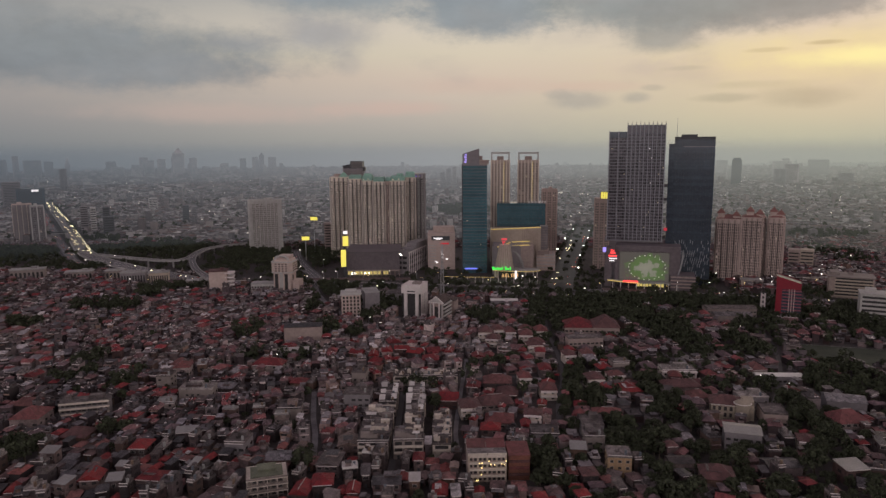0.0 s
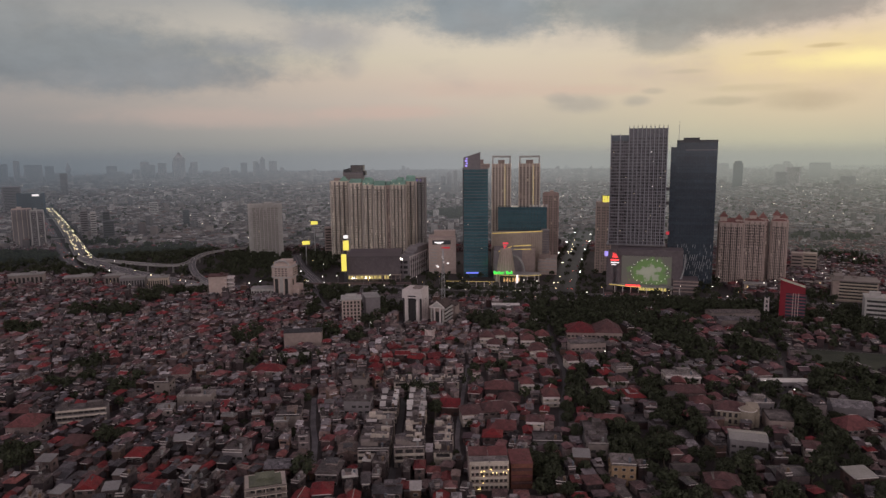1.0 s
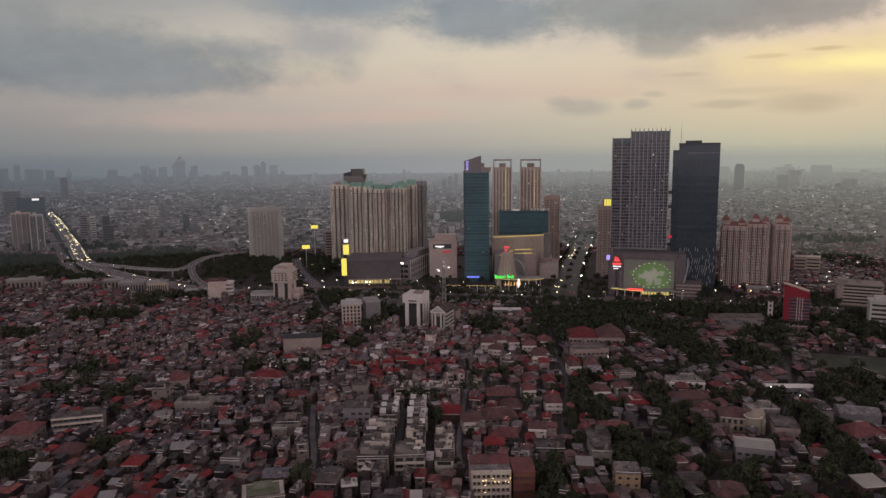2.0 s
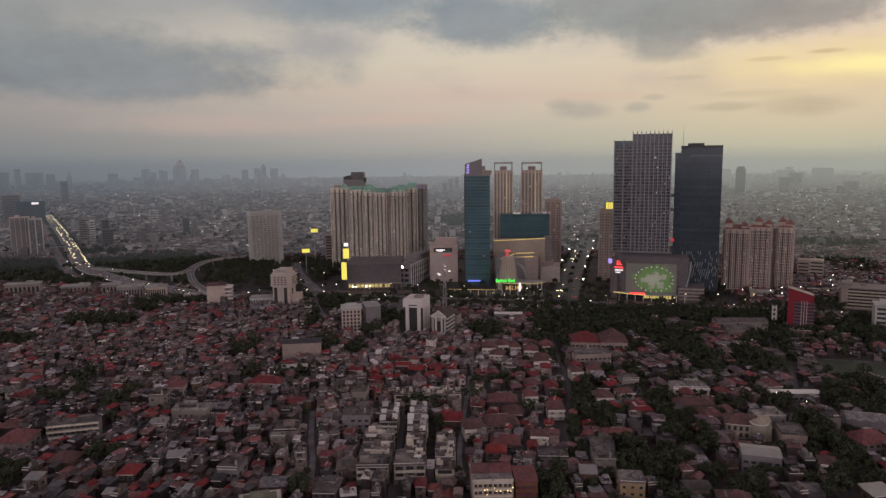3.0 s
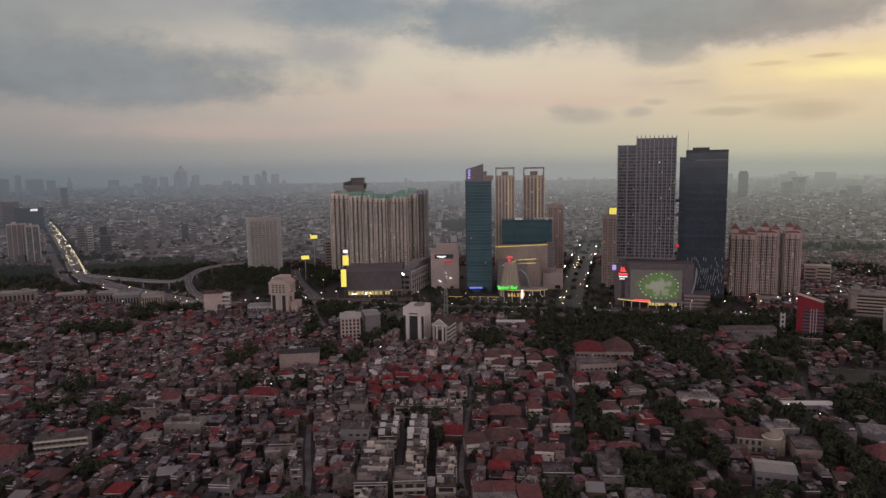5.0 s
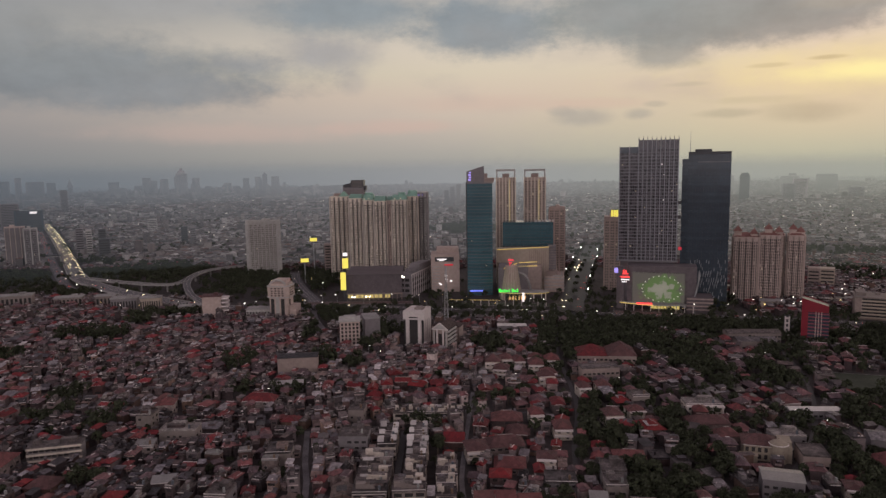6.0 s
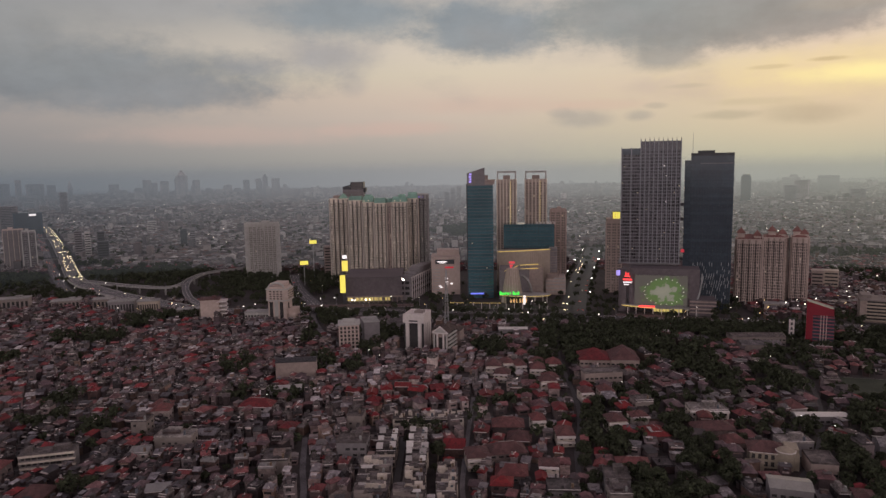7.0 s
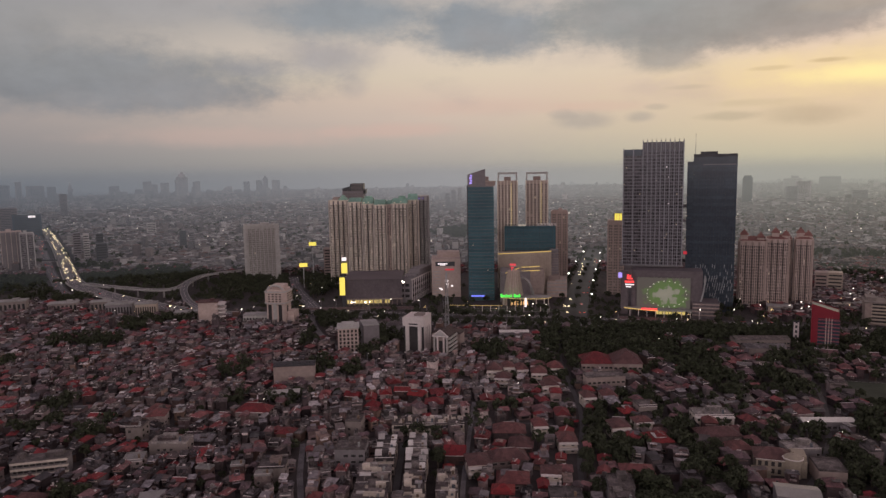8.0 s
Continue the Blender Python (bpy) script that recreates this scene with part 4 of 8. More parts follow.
def teal_tower():
    x, y = 38, 815
    rot = facing(x, y)
    ob = thing("office_tower", x, y, rot, "slender blue-green glass office tower with a slanted crown", "skyscraper")
    claim(x, y, 34, 34, rot)
    w, d, h = 28.5, 28, 127.0
    n = 9
    # plan with a gently bowed front
    front_ = [(-w / 2 + w * k / n, -d / 2 - 1.8 * math.sin(math.pi * k / n)) for k in range(n + 1)]
    part("core", Geo().prism([(a * 0.985, b + 0.5) for a, b in front_] + [(w / 2 - 0.4, d / 2), (-w / 2 + 0.4, d / 2)], 0, h), PANEL, ob)
    floor = 3.6
    for k in range(int(h / floor)):
        z = k * floor
        part("glass_band", Geo().prism(front_ + [(w / 2 + 0.1, d / 2 - 0.5), (-w / 2 - 0.1, d / 2 - 0.5)], z + 0.35, z + floor - 0.05, True, True), TEAL, ob)
    rail = fin_mesh(0.16, 0.3, h - 1, M["dark"])
    for a, b in front_[1:-1]:
        piece("mullion", rail, ob, a, b - 0.1, 0.5)
    part("corner_rib", Geo().box(-w / 2 - 0.2, -d / 2 + 0.2, 0, 1.2, 1.2, h + 1), M["dark"], ob)
    crown = Geo()
    a, b = -w / 2, w / 2 - 9.0
    crown.pts([(a, -d / 2, h), (b, -d / 2 - 1.2, h), (b, d / 2, h), (a, d / 2, h), (a, -d / 2, h + 12.5), (b, -d / 2 - 1.2, h + 18.5), (b, d / 2, h + 18.5), (a, d / 2, h + 12.5)])
    for q in ((0, 1, 5, 4), (1, 2, 6, 5), (2, 3, 7, 6), (3, 0, 4, 7), (4, 5, 6, 7)):
        crown.face(*q)
    part("crown", crown, GREY, ob, "slanted grey crown")
    part("roof_deck", Geo().box(w / 2 - 4.0, 0, h, 8.0 + 4, d, 5.0).box(b + 2, 0, h + 5, 3.5, 10, 5), TAUPE, ob)
    part("roof_edge", Geo().box(w / 2 - 3.6, -d / 2 - 0.5, h + 4.4, 13, 0.8, 1.0), CREAM, ob)
    sg = Geo()
    for q, z in enumerate((0, 2.7, 5.4, 8.1)):
        sg.box(-w / 2 + 3.4 + 0.5 * (q % 2), -d / 2 - 0.3, h + 2.4 + z, 2.8 - 0.6 * (q % 2), 0.4, 1.9, True)
    part("sign", sg, M["violet_light"], ob, "violet lit sign")
    part("sign", Geo().box(-4, -d / 2 - 3.2, 5, 15, 0.4, 1.6, True), lamp_mat("blue_sign", (0.2, 0.25, 1.0), 0.9), ob, "blue lit sign")
    lit_windows(ob, [(-9, -d / 2 - 1.9, 62), (7, -d / 2 - 1.8, 34)], 1.1, 0.9)
    return ob


def portal_tower(x, y, w, d, h, label, seed):
    """A slim beige block of flats with an open frame on its head."""
    rot = facing(x, y)
    ob = slab_block("apartment_tower", x, y, rot, w, d, h - 10, label, BEIGE, 6, PINKISH, floor=3.15, fin=1.4, proud=1.2, cols=1, roof="none", lit=1, seed=seed)
    post = Geo().box(0, 0, 0, 1.5, 3.0, 10.5).mesh("frame_post", [PALE])
    for sx in (-1, 1):
        for sy in (-1, 1):
            piece("frame_post", post, ob, sx * (w / 2 - 0.75), sy * (d / 2 - 1.5), h - 10)
    part("frame_beam", Geo().box(0, -d / 2 + 1.5, h - 1.8, w - 3, 3, 2.2, True).box(0, d / 2 - 1.5, h - 1.8, w - 3, 3, 2.2, True), PALE, ob)
    part("lift_house", Geo().box(0, 0, h - 10, w * 0.35, d * 0.4, 5), TAUPE, ob)
    part("light_strip", Geo().box(w * 0.20, -d / 2 - 1.3, 30, 0.55, 0.3, h - 42), lamp_mat("soft_gold_line", (1.0, 0.78, 0.35), 0.42), ob, "gold light strip")
    return ob


def big_mall():
    """The cream mall with a gold-lit eave, its ribbed cone at the entrance, and the teal block behind."""
    x, y = 85, 797
    rot = facing(x, y)
    ob = thing("shopping_mall", x, y, rot, "cream shopping mall with a gold-lit roof edge", "shopping mall")
    claim(x + 2, y + 15, 76, 76, rot)
    w = 60
    back, top = 33.0, 48.5
    body = [(-w / 2, 52), (-w / 2, back)] + [(-w / 2 + w * k / 12, back - 5.0 * math.sin(0.5 * math.pi * k / 12)) for k in range(1, 13)] + [(w / 2, 52)]
    part("wall", Geo().prism(body, 0, top), CREAM, ob)
    eave = Geo()
    for (a, b), (c, e) in zip(body[1:-1], body[2:-1]):
        za, zc = top - 0.6 + 3.6 * (a + w / 2) / w, top - 0.6 + 3.6 * (c + w / 2) / w
        eave.bar((a, b - 0.4, za), (c, e - 0.4, zc), 0.28)
    part("light_strip", eave, M["gold_light"], ob, "gold light strip")
    upper = Geo()
    for (a, b), (c, e) in zip(body[1:-1], body[2:-1]):
        upper.prism([(a, b), (c, e), (c, e + 3), (a, b + 3)], top - 0.2, top + 3.4 * (0.5 * (a + c) + w / 2) / w)
    part("eave", upper, CREAM, ob)
    rib = Geo().box(0, 0, 0, 0.6, 0.6, 36).mesh("rib", [TAUPE])
    for k in range(9):
        q = 8 + 2.3 * k
        piece("rib", rib, ob, q, back - 5.0 * math.sin(0.5 * math.pi * (q + w / 2) / w) - 0.3, 12)
    # dark side tower
    part("stair_tower", Geo().box(w / 2 + 4, 40, 0, 9, 14, 52), GREY, ob)
    led = Geo()
    for k in range(16):
        led.box(w / 2 + 4, 32.9, 3 + k * 3.0, 9.2, 0.5, 0.5)
    part("ledge_banding", led, TAUPE, ob, kind="stuff")
    # lower front wing
    part("front_wing", Geo().prism([(-w / 2 + 3, 30), (-w / 2 + 3, -8), (-20, -10), (-4, -8), (6, 2), (6, 30)], 0, 33), GREY, ob)
    g = Geo()
    g.bar((-21, -15.5, 33), (-6, -13, 38.5), 0.3)
    part("light_strip", g, M["gold_light"], ob)
    part("light_strip", Geo().bar((-4, 1, 37.0), (16, 1.5, 38.0), 0.3).bar((-4, 1, 32.8), (16, 1.5, 33.5), 0.3), M["gold_light"], ob, "gold light strip")
    part("terrace", Geo().box(11, 12, 0, 20, 20, 32.5), TAUPE, ob)
    # ribbed cone
    cone = part("entrance_cone", Geo().place(-12.5, -20).tube(0, 0, 0, 37, 11.5, 5.6, 20), PINKISH, ob, "ribbed cone over the entrance")
    for k in range(10):
        a = math.radians(180 + 180 * k / 9)
        part("cone_rib", Geo().bar((-12.5 + 11.7 * math.cos(a), -20 + 11.7 * math.sin(a), 0), (-12.5 + 5.8 * math.cos(a), -20 + 5.8 * math.sin(a), 37), 0.45), CREAM, cone)
    shell = Geo()
    for k in range(14):
        a0, a1 = math.radians(-20 + 10 * k), math.radians(-10 + 10 * k)
        shell.bar((-3 + 12 * math.cos(a0), -17, 2 + 26 * max(0, math.sin(a0))), (-3 + 12 * math.cos(a1), -17, 2 + 26 * max(0, math.sin(a1))), 1.1)
    part("arch", shell, M["concrete"], ob, "pale arch beside the cone")
    # disc canopy
    can = Geo()
    can.prism([(1 + 27 * math.cos(k * math.tau / 28), -24 + 10 * math.sin(k * math.tau / 28)) for k in range(28)], 8.6, 9.6, True, True)
    part("canopy", can, M["concrete"], ob, "broad round canopy")
    rim = Geo()
    for k in range(14, 28):
        a0, a1 = k * math.tau / 28, (k + 1) * math.tau / 28
        rim.bar((1 + 27.2 * math.cos(a0), -24 + 10.2 * math.sin(a0), 8.4), (1 + 27.2 * math.cos(a1), -24 + 10.2 * math.sin(a1), 8.4), 0.16)
    part("light_strip", rim, M["gold_light"], ob)
    col = Geo().tube(0, 0, 0, 8.6, 0.5, 0.5, 8).mesh("column", [M["white"]])
    for k in range(7):
        a = math.radians(190 + 26.6 * k)
        piece("column", col, ob, 1 + 24 * math.cos(a), -24 + 8.5 * math.sin(a))
    rnd = random.Random(2)
    me = Geo().box(0, 0, 0, 2.0, 0.3, 4.4).mesh("lit_window", [lamp_mat("foyer_light", (1.0, 0.62, 0.25), 0.5)])
    for k in range(6):
        piece("lit_window", me, ob, -14 + 3.2 * k, -33.0 + 0.2 * k, 1.5)
    part("foyer", Geo().box(-6, -26, 0, 26, 12, 8.4), M["pane"], ob)
    # green sign, drawn as plain bars, on the canopy
    bars = Geo()
    for q, (wd, hh) in enumerate(((2.6, 4.2), (1.9, 2.8), (1.9, 2.8), (1.6, 3.6), (1.6, 2.8), (1.9, 2.8), (0.9, 4.0), (0, 0), (2.3, 4.2), (1.9, 2.8), (1.5, 2.8), (1.8, 4.0))):
        if wd:
            bars.box(-25.0 + 1.75 * q, -33.5, 10.0, wd * 0.74, 0.5, hh * 0.85, True)
    part("sign", bars, M["green_light"], ob, "green lit sign of bars")
    part("sign", Geo().box(-13, -20, 42, 6.5, 0.5, 2.2, True).box(-13.6, -20, 39.0, 3.5, 0.5, 1.8, True).box(-14, -20, 36.5, 1.2, 0.4, 2.5, True), lamp_mat("dull_red_sign", (1.0, 0.10, 0.12), 0.55), ob, "red lit sign")
    part("light_box", Geo().box(0.5, -34.5, 0, 2.2, 2.2, 9.5), M["white_light"], ob, "white light column")
    return ob


def teal_block():
    x, y = 99, 868
    rot = facing(x, y)
    ob = thing("hotel_block", x, y, rot, "broad blue-green glass hotel block behind the mall", "hotel")
    claim(x, y, 70, 34, rot)
    w, d, h = 60, 26, 77.5
    part("core", Geo().box(0, 0.3, 0, w - 0.6, d - 0.6, h - 1), PANEL, ob)
    for k in range(5, 21):
        part("glass_band", Geo().box(0, 0, k * 3.7, w, d, 3.5, True), TEAL, ob)
    rail = fin_mesh(0.2, 0.3, 58, M["dark"])
    for c in range(1, 16):
        piece("mullion", rail, ob, -w / 2 + w * c / 16, -d / 2 - 0.1, 18.6)
    part("skirt", Geo().box(0, -d / 2 - 0.3, 44, w + 1, 0.8, 5), M["dark"], ob)
    pal = Geo()
    for k in range(6):
        pal.box(10 + k * 4.0, -4, h - 1, 2.6, 3, 3.2)
    part("roof_plant", pal, M["white"], ob, "pale roof plant")
    return ob


grid_tower()
dark_tower()
podium()
teal_tower()
portal_tower(74.5, 892, 23.5, 22, 140, "slim beige apartment tower with an open roof frame", 3)
portal_tower(113, 912, 26.5, 22, 139.5, "beige apartment tower with an open roof frame", 4)
big_mall()
teal_block()
slab_block("apartment_tower", 145, 935, facing(145, 935), 20, 20, 89, "slim taupe apartment tower behind the mall", PINKISH, 3, lit=2, seed=6, fin=1.6)
t = slab_block("apartment_tower", 193, 832, facing(193, 832), 17.5, 18, 84, "slim brown apartment tower with a glowing yellow head", PINKISH, 3, lit=2, seed=7, fin=1.4)
for q, wd in ((-0.4, 2.4), (2.4, 2.4), (5.2, 2.4), (8.2, 1.4)):
    part("light_box", Geo().box(q, -4, 85.2, wd, 8, 7.6), M["yellow_light"], t, "glowing yellow roof box")
part("light_box_frame", Geo().box(3.4, -3.6, 85.1, 11.4, 7.4, 7.4).box(3.4, -4, 92.8, 11.8, 8.4, 0.5, True), M["dark"], t)
part("skirt_roof", Geo().box(0, 0, 84.4, 18.5, 19, 0.8), PINKISH, t)

def bay_tower(name, x, y, rot, w, d, h, label, wall, recess_shade, bays, seed, floor=3.1, proud=1.9, lit=1, share=0.60):
    """A block of flats whose front and sides step out in upright bays, with dark window columns in them and in the recesses between."""
    rnd = random.Random(seed)
    ob = thing(name, x, y, rot, label, "apartment tower")
    claim(x, y, w + 4, d + 4, rot)
    # darker body colour paints the shade between the bays onto the wall
    part("wall", Geo().box(0, 0, 0, w, d, h), recess_shade, ob)
    pitch = w / bays
    bw = pitch * share
    front = Geo().box(0, 0, 0, bw, proud, h + 1.0).mesh("bay", [wall])
    deep = Geo().box(0, 0, 0, bw * 0.55, proud * 0.7, h + 0.4).mesh("bay", [wall])
    win, led = Geo(), Geo()
    floors = int((h - 3) / floor)
    xs = [-w / 2 + (k + 0.5) * pitch for k in range(bays)]
    for q in xs:
        piece("bay", front, ob, q, -d / 2 - proud / 2 + 0.02)
    side_n = max(2, int(d / 7))
    ys = [-d / 2 + d * (k + 0.5) / side_n for k in range(side_n)]
    for sx in (-1, 1):
        for q in ys:
            piece("bay", deep, ob, sx * (w / 2 + proud * 0.35 - 0.02), q, 0, math.pi / 2)
    for k in range(floors):
        z = 1.2 + k * floor
        for q in xs:
            for o in (-0.24, 0.24):
                if rnd.random() < 0.95:
                    win.box(q + o * bw, -d / 2 - proud - 0.02, z, bw * 0.22, 0.14, floor * 0.74)
        for q in xs[:-1]:
            win.box(q + pitch / 2, -d / 2 - 0.03, z - 0.3, (pitch - bw) * 0.8, 0.14, floor * 0.88)
            led.box(q + pitch / 2, -d / 2 - 0.35, z + floor * 0.62, (pitch - bw), 0.7, 0.28, True)
        for sx in (-1, 1):
            for a_, b_ in zip(ys, ys[1:]):
                win.box(sx * (w / 2 + 0.03), (a_ + b_) / 2, z, 0.16, 1.8, floor * 0.7)
            for q in ys:
                win.box(sx * (w / 2 + proud * 0.7), q, z, 0.16, bw * 0.2, floor * 0.55)
    part("glazing", win, M["pane"], ob, "dark windows", kind="stuff")
    part("ledge_banding", led, wall, ob, kind="stuff")
    part("attic", Geo().box(0, 0, h, w + 0.8, d + 0.8, 1.2, True), wall, ob)
    lit_windows(ob, [(rnd.choice(xs) + rnd.choice((-0.24, 0.24)) * bw, -d / 2 - proud - 0.1, 1.2 + rnd.randrange(floors) * floor) for _ in range(lit)], bw * 0.26, floor * 0.5)
    return ob


def flats_complex():
    """The beige cluster of tall flats with green copper roofs."""
    group = "beige apartment cluster"
    blocks = [  # x, y, w, d, h, bays, roof boxes, setting
        (-139, 942, 24, 28, 107, 4, (), BEIGE), (-114.5, 914, 16.5, 28, 106, 3, (), BEIGE), (-97.5, 906, 13.5, 30, 104, 2, (0.0,), BEIGE), (-82, 899, 14.5, 30, 103, 3, (), BEIGE), (-71, 904, 6.5, 26, 103, 1, (), PINKISH),
        (-58, 899, 18.5, 30, 104, 4, (0.15,), BEIGE), (-43, 922, 12.5, 30, 107, 2, (), BEIGE)]
    for n, (x, y, w, d, h, bays, boxes, mat) in enumerate(blocks):
        ob = bay_tower("apartment_tower", x, y, 0.0, w, d, h, "tall beige apartment tower with a green copper roof", mat, GREY, bays, 20 + n, lit=1)
        tagged(ob, group=group)
        if n == 0:
            part("roof", Geo().hip(5, -4, h + 1.2, 11, 12, 6.0, 0.3, gable=True), GREEN_COPPER, ob, "green copper gable")
            part("lift_house", Geo().box(-5, 4, h + 1.2, 8, 9, 3.5), TAUPE, ob)
            continue
        up = (4.5, 6.5, 5.2, 4.4, 5.6, 6.8)[n - 1]
        slope = Geo()
        slope.pts([(-w / 2, -d / 2, h + 1.2), (w / 2, -d / 2, h + 1.2), (w / 2 - 0.8, -d * 0.18, h + 1.2 + up), (-w / 2 + 0.8, -d * 0.18, h + 1.2 + up), (-w / 2, d / 2, h + 1.2), (w / 2, d / 2, h + 1.2), (w / 2 - 0.8, d * 0.18, h + 1.2 + up), (-w / 2 + 0.8, d * 0.18, h + 1.2 + up)])
        for q in ((0, 1, 2, 3), (3, 2, 6, 7), (7, 6, 5, 4), (1, 5, 6, 2), (4, 0, 3, 7)):
            slope.face(*q)
        roof_ = part("roof", slope, GREEN_COPPER, ob, "green copper mansard roof")
        seam = Geo()
        for k in range(int(w / 1.6)):
            q = -w / 2 + 0.8 + 1.6 * k
            seam.bar((q, -d / 2, h + 1.3), (q * 0.96, -d * 0.18, h + 1.3 + up), 0.10)
        part("roof_seams", seam, GREEN_COPPER, roof_, kind="stuff")
        part("finial", Geo().box(-w * 0.3, -d * 0.18, h + 1.2 + up, 0.5, 0.5, 2.6, top=0.3), GREEN_COPPER, ob)
        for q in boxes:
            part("roof_house", Geo().box(q * w, -2, h + 5.0, 8.0, 8, 4.2).box(q * w, -2, h + 9.2, 9.4, 9.2, 0.5, True), GREEN_COPPER, ob)
        if n in (2, 5):
            lit_windows(ob, [(0.1 * w, -d * 0.5, h + 2.4), (-0.3 * w, -d * 0.49, h + 1.9)], 1.5, 1.1)
    ob = bay_tower("apartment_tower", -32.5, 940, 0.0, 16, 26, 111, "brown slab of flats at the end of the cluster", PALE, GREY, 3, 31, lit=2)
    part("sign", Geo().box(-1, -14.4, 108, 7, 0.3, 1.6, True), lamp_mat("dim_violet", (0.45, 0.35, 1.0), 0.35), ob, "dim violet lit sign")
    ob = slab_block("apartment_tower", -126, 985, 0.0, 27, 26, 118, "dark unfinished tower behind the beige flats", GREY, 4, floor=3.3, lit=1, seed=33, roof="none")
    part("roof_plant", Geo().box(5, 0, 118, 17, 22, 10).box(-9, 0, 118, 9, 16, 4), M["dark"], ob)
    part("crane_arm", Geo().bar((-15, -6, 121), (-2, -6, 124), 0.6).bar((-15, -6, 119), (-6, -6, 119), 0.5).box(13, 0, 114, 7, 16, 6), M["dark"], ob)
    gl = Geo()
    for k in range(5):
        gl.box(5, -11.1, 119 + 1.8 * k, 15, 0.2, 0.8)
    part("open_storeys", gl, M["pane_soft"], ob, kind="stuff")


def left_podium():
    ob = thing("shopping_mall", -82, 806, 0.02, "low brown mall podium with lit ground floor", "shopping mall")
    claim(-80, 815, 80, 76, 0)
    w = 62
    part("wall", Geo().box(0, 12, 7, w, 60, 20.5).box(0, 13, 0, w - 4, 56, 7), BROWN_CLAD, ob)
    seam = Geo().box(0, 0, 0, 0.2, 0.16, 19).mesh("panel_seam", [BROWN_CLAD])
    for k in range(21):
        piece("panel_seam", seam, ob, -w / 2 + w * (k + 0.5) / 21, -18.1, 7.6)
    part("cornice", Geo().box(0, 11.5, 27.5, w + 1.2, 61.5, 0.9), BROWN_CLAD, ob)
    part("canopy", Geo().box(0, -20, 6.2, w + 2, 5, 0.7, True), TAUPE, ob)
    rnd = random.Random(11)
    me = Geo().box(0, 0, 0, 2.6, 0.3, 4.2).mesh("lit_window", [lamp_mat("arcade_light", (1.0, 0.78, 0.28), 0.42)])
    for k in range(17):
        if rnd.random() < 0.8:
            piece("lit_window", me, ob, -w / 2 + 3 + 2.95 * k, -15.2, 1.0)
    lit_windows(ob, [(-24, -19, 2.2), (-21, -19, 2.2), (-9, -19, 2.4), (-5, -19, 2.4)], 1.6, 1.4, "spot_light", "lamp")
    post = Geo().box(0, 0, 0, 0.8, 0.8, 6.2).mesh("post", [TAUPE])
    for k in range(13):
        piece("post", post, ob, -w / 2 + w * k / 12, -21.5)
    # roof garden
    side = thing("shopping_mall", -44, 815, -0.30, "pale stepped mall wing with a long glazed side", "shopping mall")
    part("wall", Geo().box(3, 14, 0, 14, 66, 25).box(3, 30, 25, 12, 40, 8), GREY, side)
    g = Geo()
    for k in range(9):
        for q in (6, 12, 18):
            g.box(10.05, -14 + 7 * k, q, 0.25, 5.2, 3.2)
            if k < 2:
                g.box(-1.5 + 6.5 * k, -19.05, q, 5, 0.25, 3.2)
    part("glazing", g, M["pane"], side, kind="stuff")
    claim(-40, 830, 18, 70, -0.3)
    rib = Geo().box(0, 0, 0, 0.7, 1.0, 25.5).mesh("rib", [M["white"]])
    for k in range(10):
        piece("rib", rib, side, 10.2, -17.5 + 7 * k)
    for k in range(4):
        part("step", Geo().box(3, -10 + 11 * k, 25 + 2.2 * k, 14, 9, 2.0), GREY, side)
    part("roof_edge", Geo().box(10.1, 14, 25, 0.6, 66, 1.2), M["white"], side)
    lit_windows(side, [(-1, -19.3, 23), (0.5, -19.3, 22)], 2.0, 1.6, "spot_light", "lamp")
    # pylon signs at the corner
    py = thing("advertising_pylon", -112.5, 779, facing(-112, 779), "tall advertising pylon with yellow lit panels", "sign")
    part("pole", Geo().box(0, 0.8, 0, 4, 1.2, 50).box(0, 0.8, 50, 6, 1.2, 4), M["dark"], py)
    part("panel", Geo().box(1.2, 0, 36.5, 6.4, 0.5, 11.2, True), M["yellow_light"], py, "yellow lit panel")
    part("panel", Geo().box(-1.6, 0, 12.5, 5.8, 0.5, 19.5, True), M["yellow_light"], py, "yellow lit panel")
    part("panel", Geo().box(1.2, 0, 50.2, 5.0, 0.5, 3.6, True), M["white_light"], py, "white lit panel")
    claim(-112, 779, 8, 8)
    for x, y, z, w, h in ((-181, 962, 47.0, 9.5, 4.6), (-181.5, 902, 27, 10, 4.8)):
        b = thing("billboard", x, y, facing(x, y), "yellow lit billboard on a tall pole", "billboard")
        part("pole", Geo().tube(0, 0.8, 0, z, 0.6, 0.6, 8), M["steel"], b)
        part("panel", Geo().box(0, 0, z - 0.4, w, 0.6, h, True), M["yellow_light"], b, "yellow lit panel")
        part("panel_frame", Geo().box(0, 0.7, z - 0.8, w + 0.8, 0.6, h + 0.8, True), M["dark"], b)


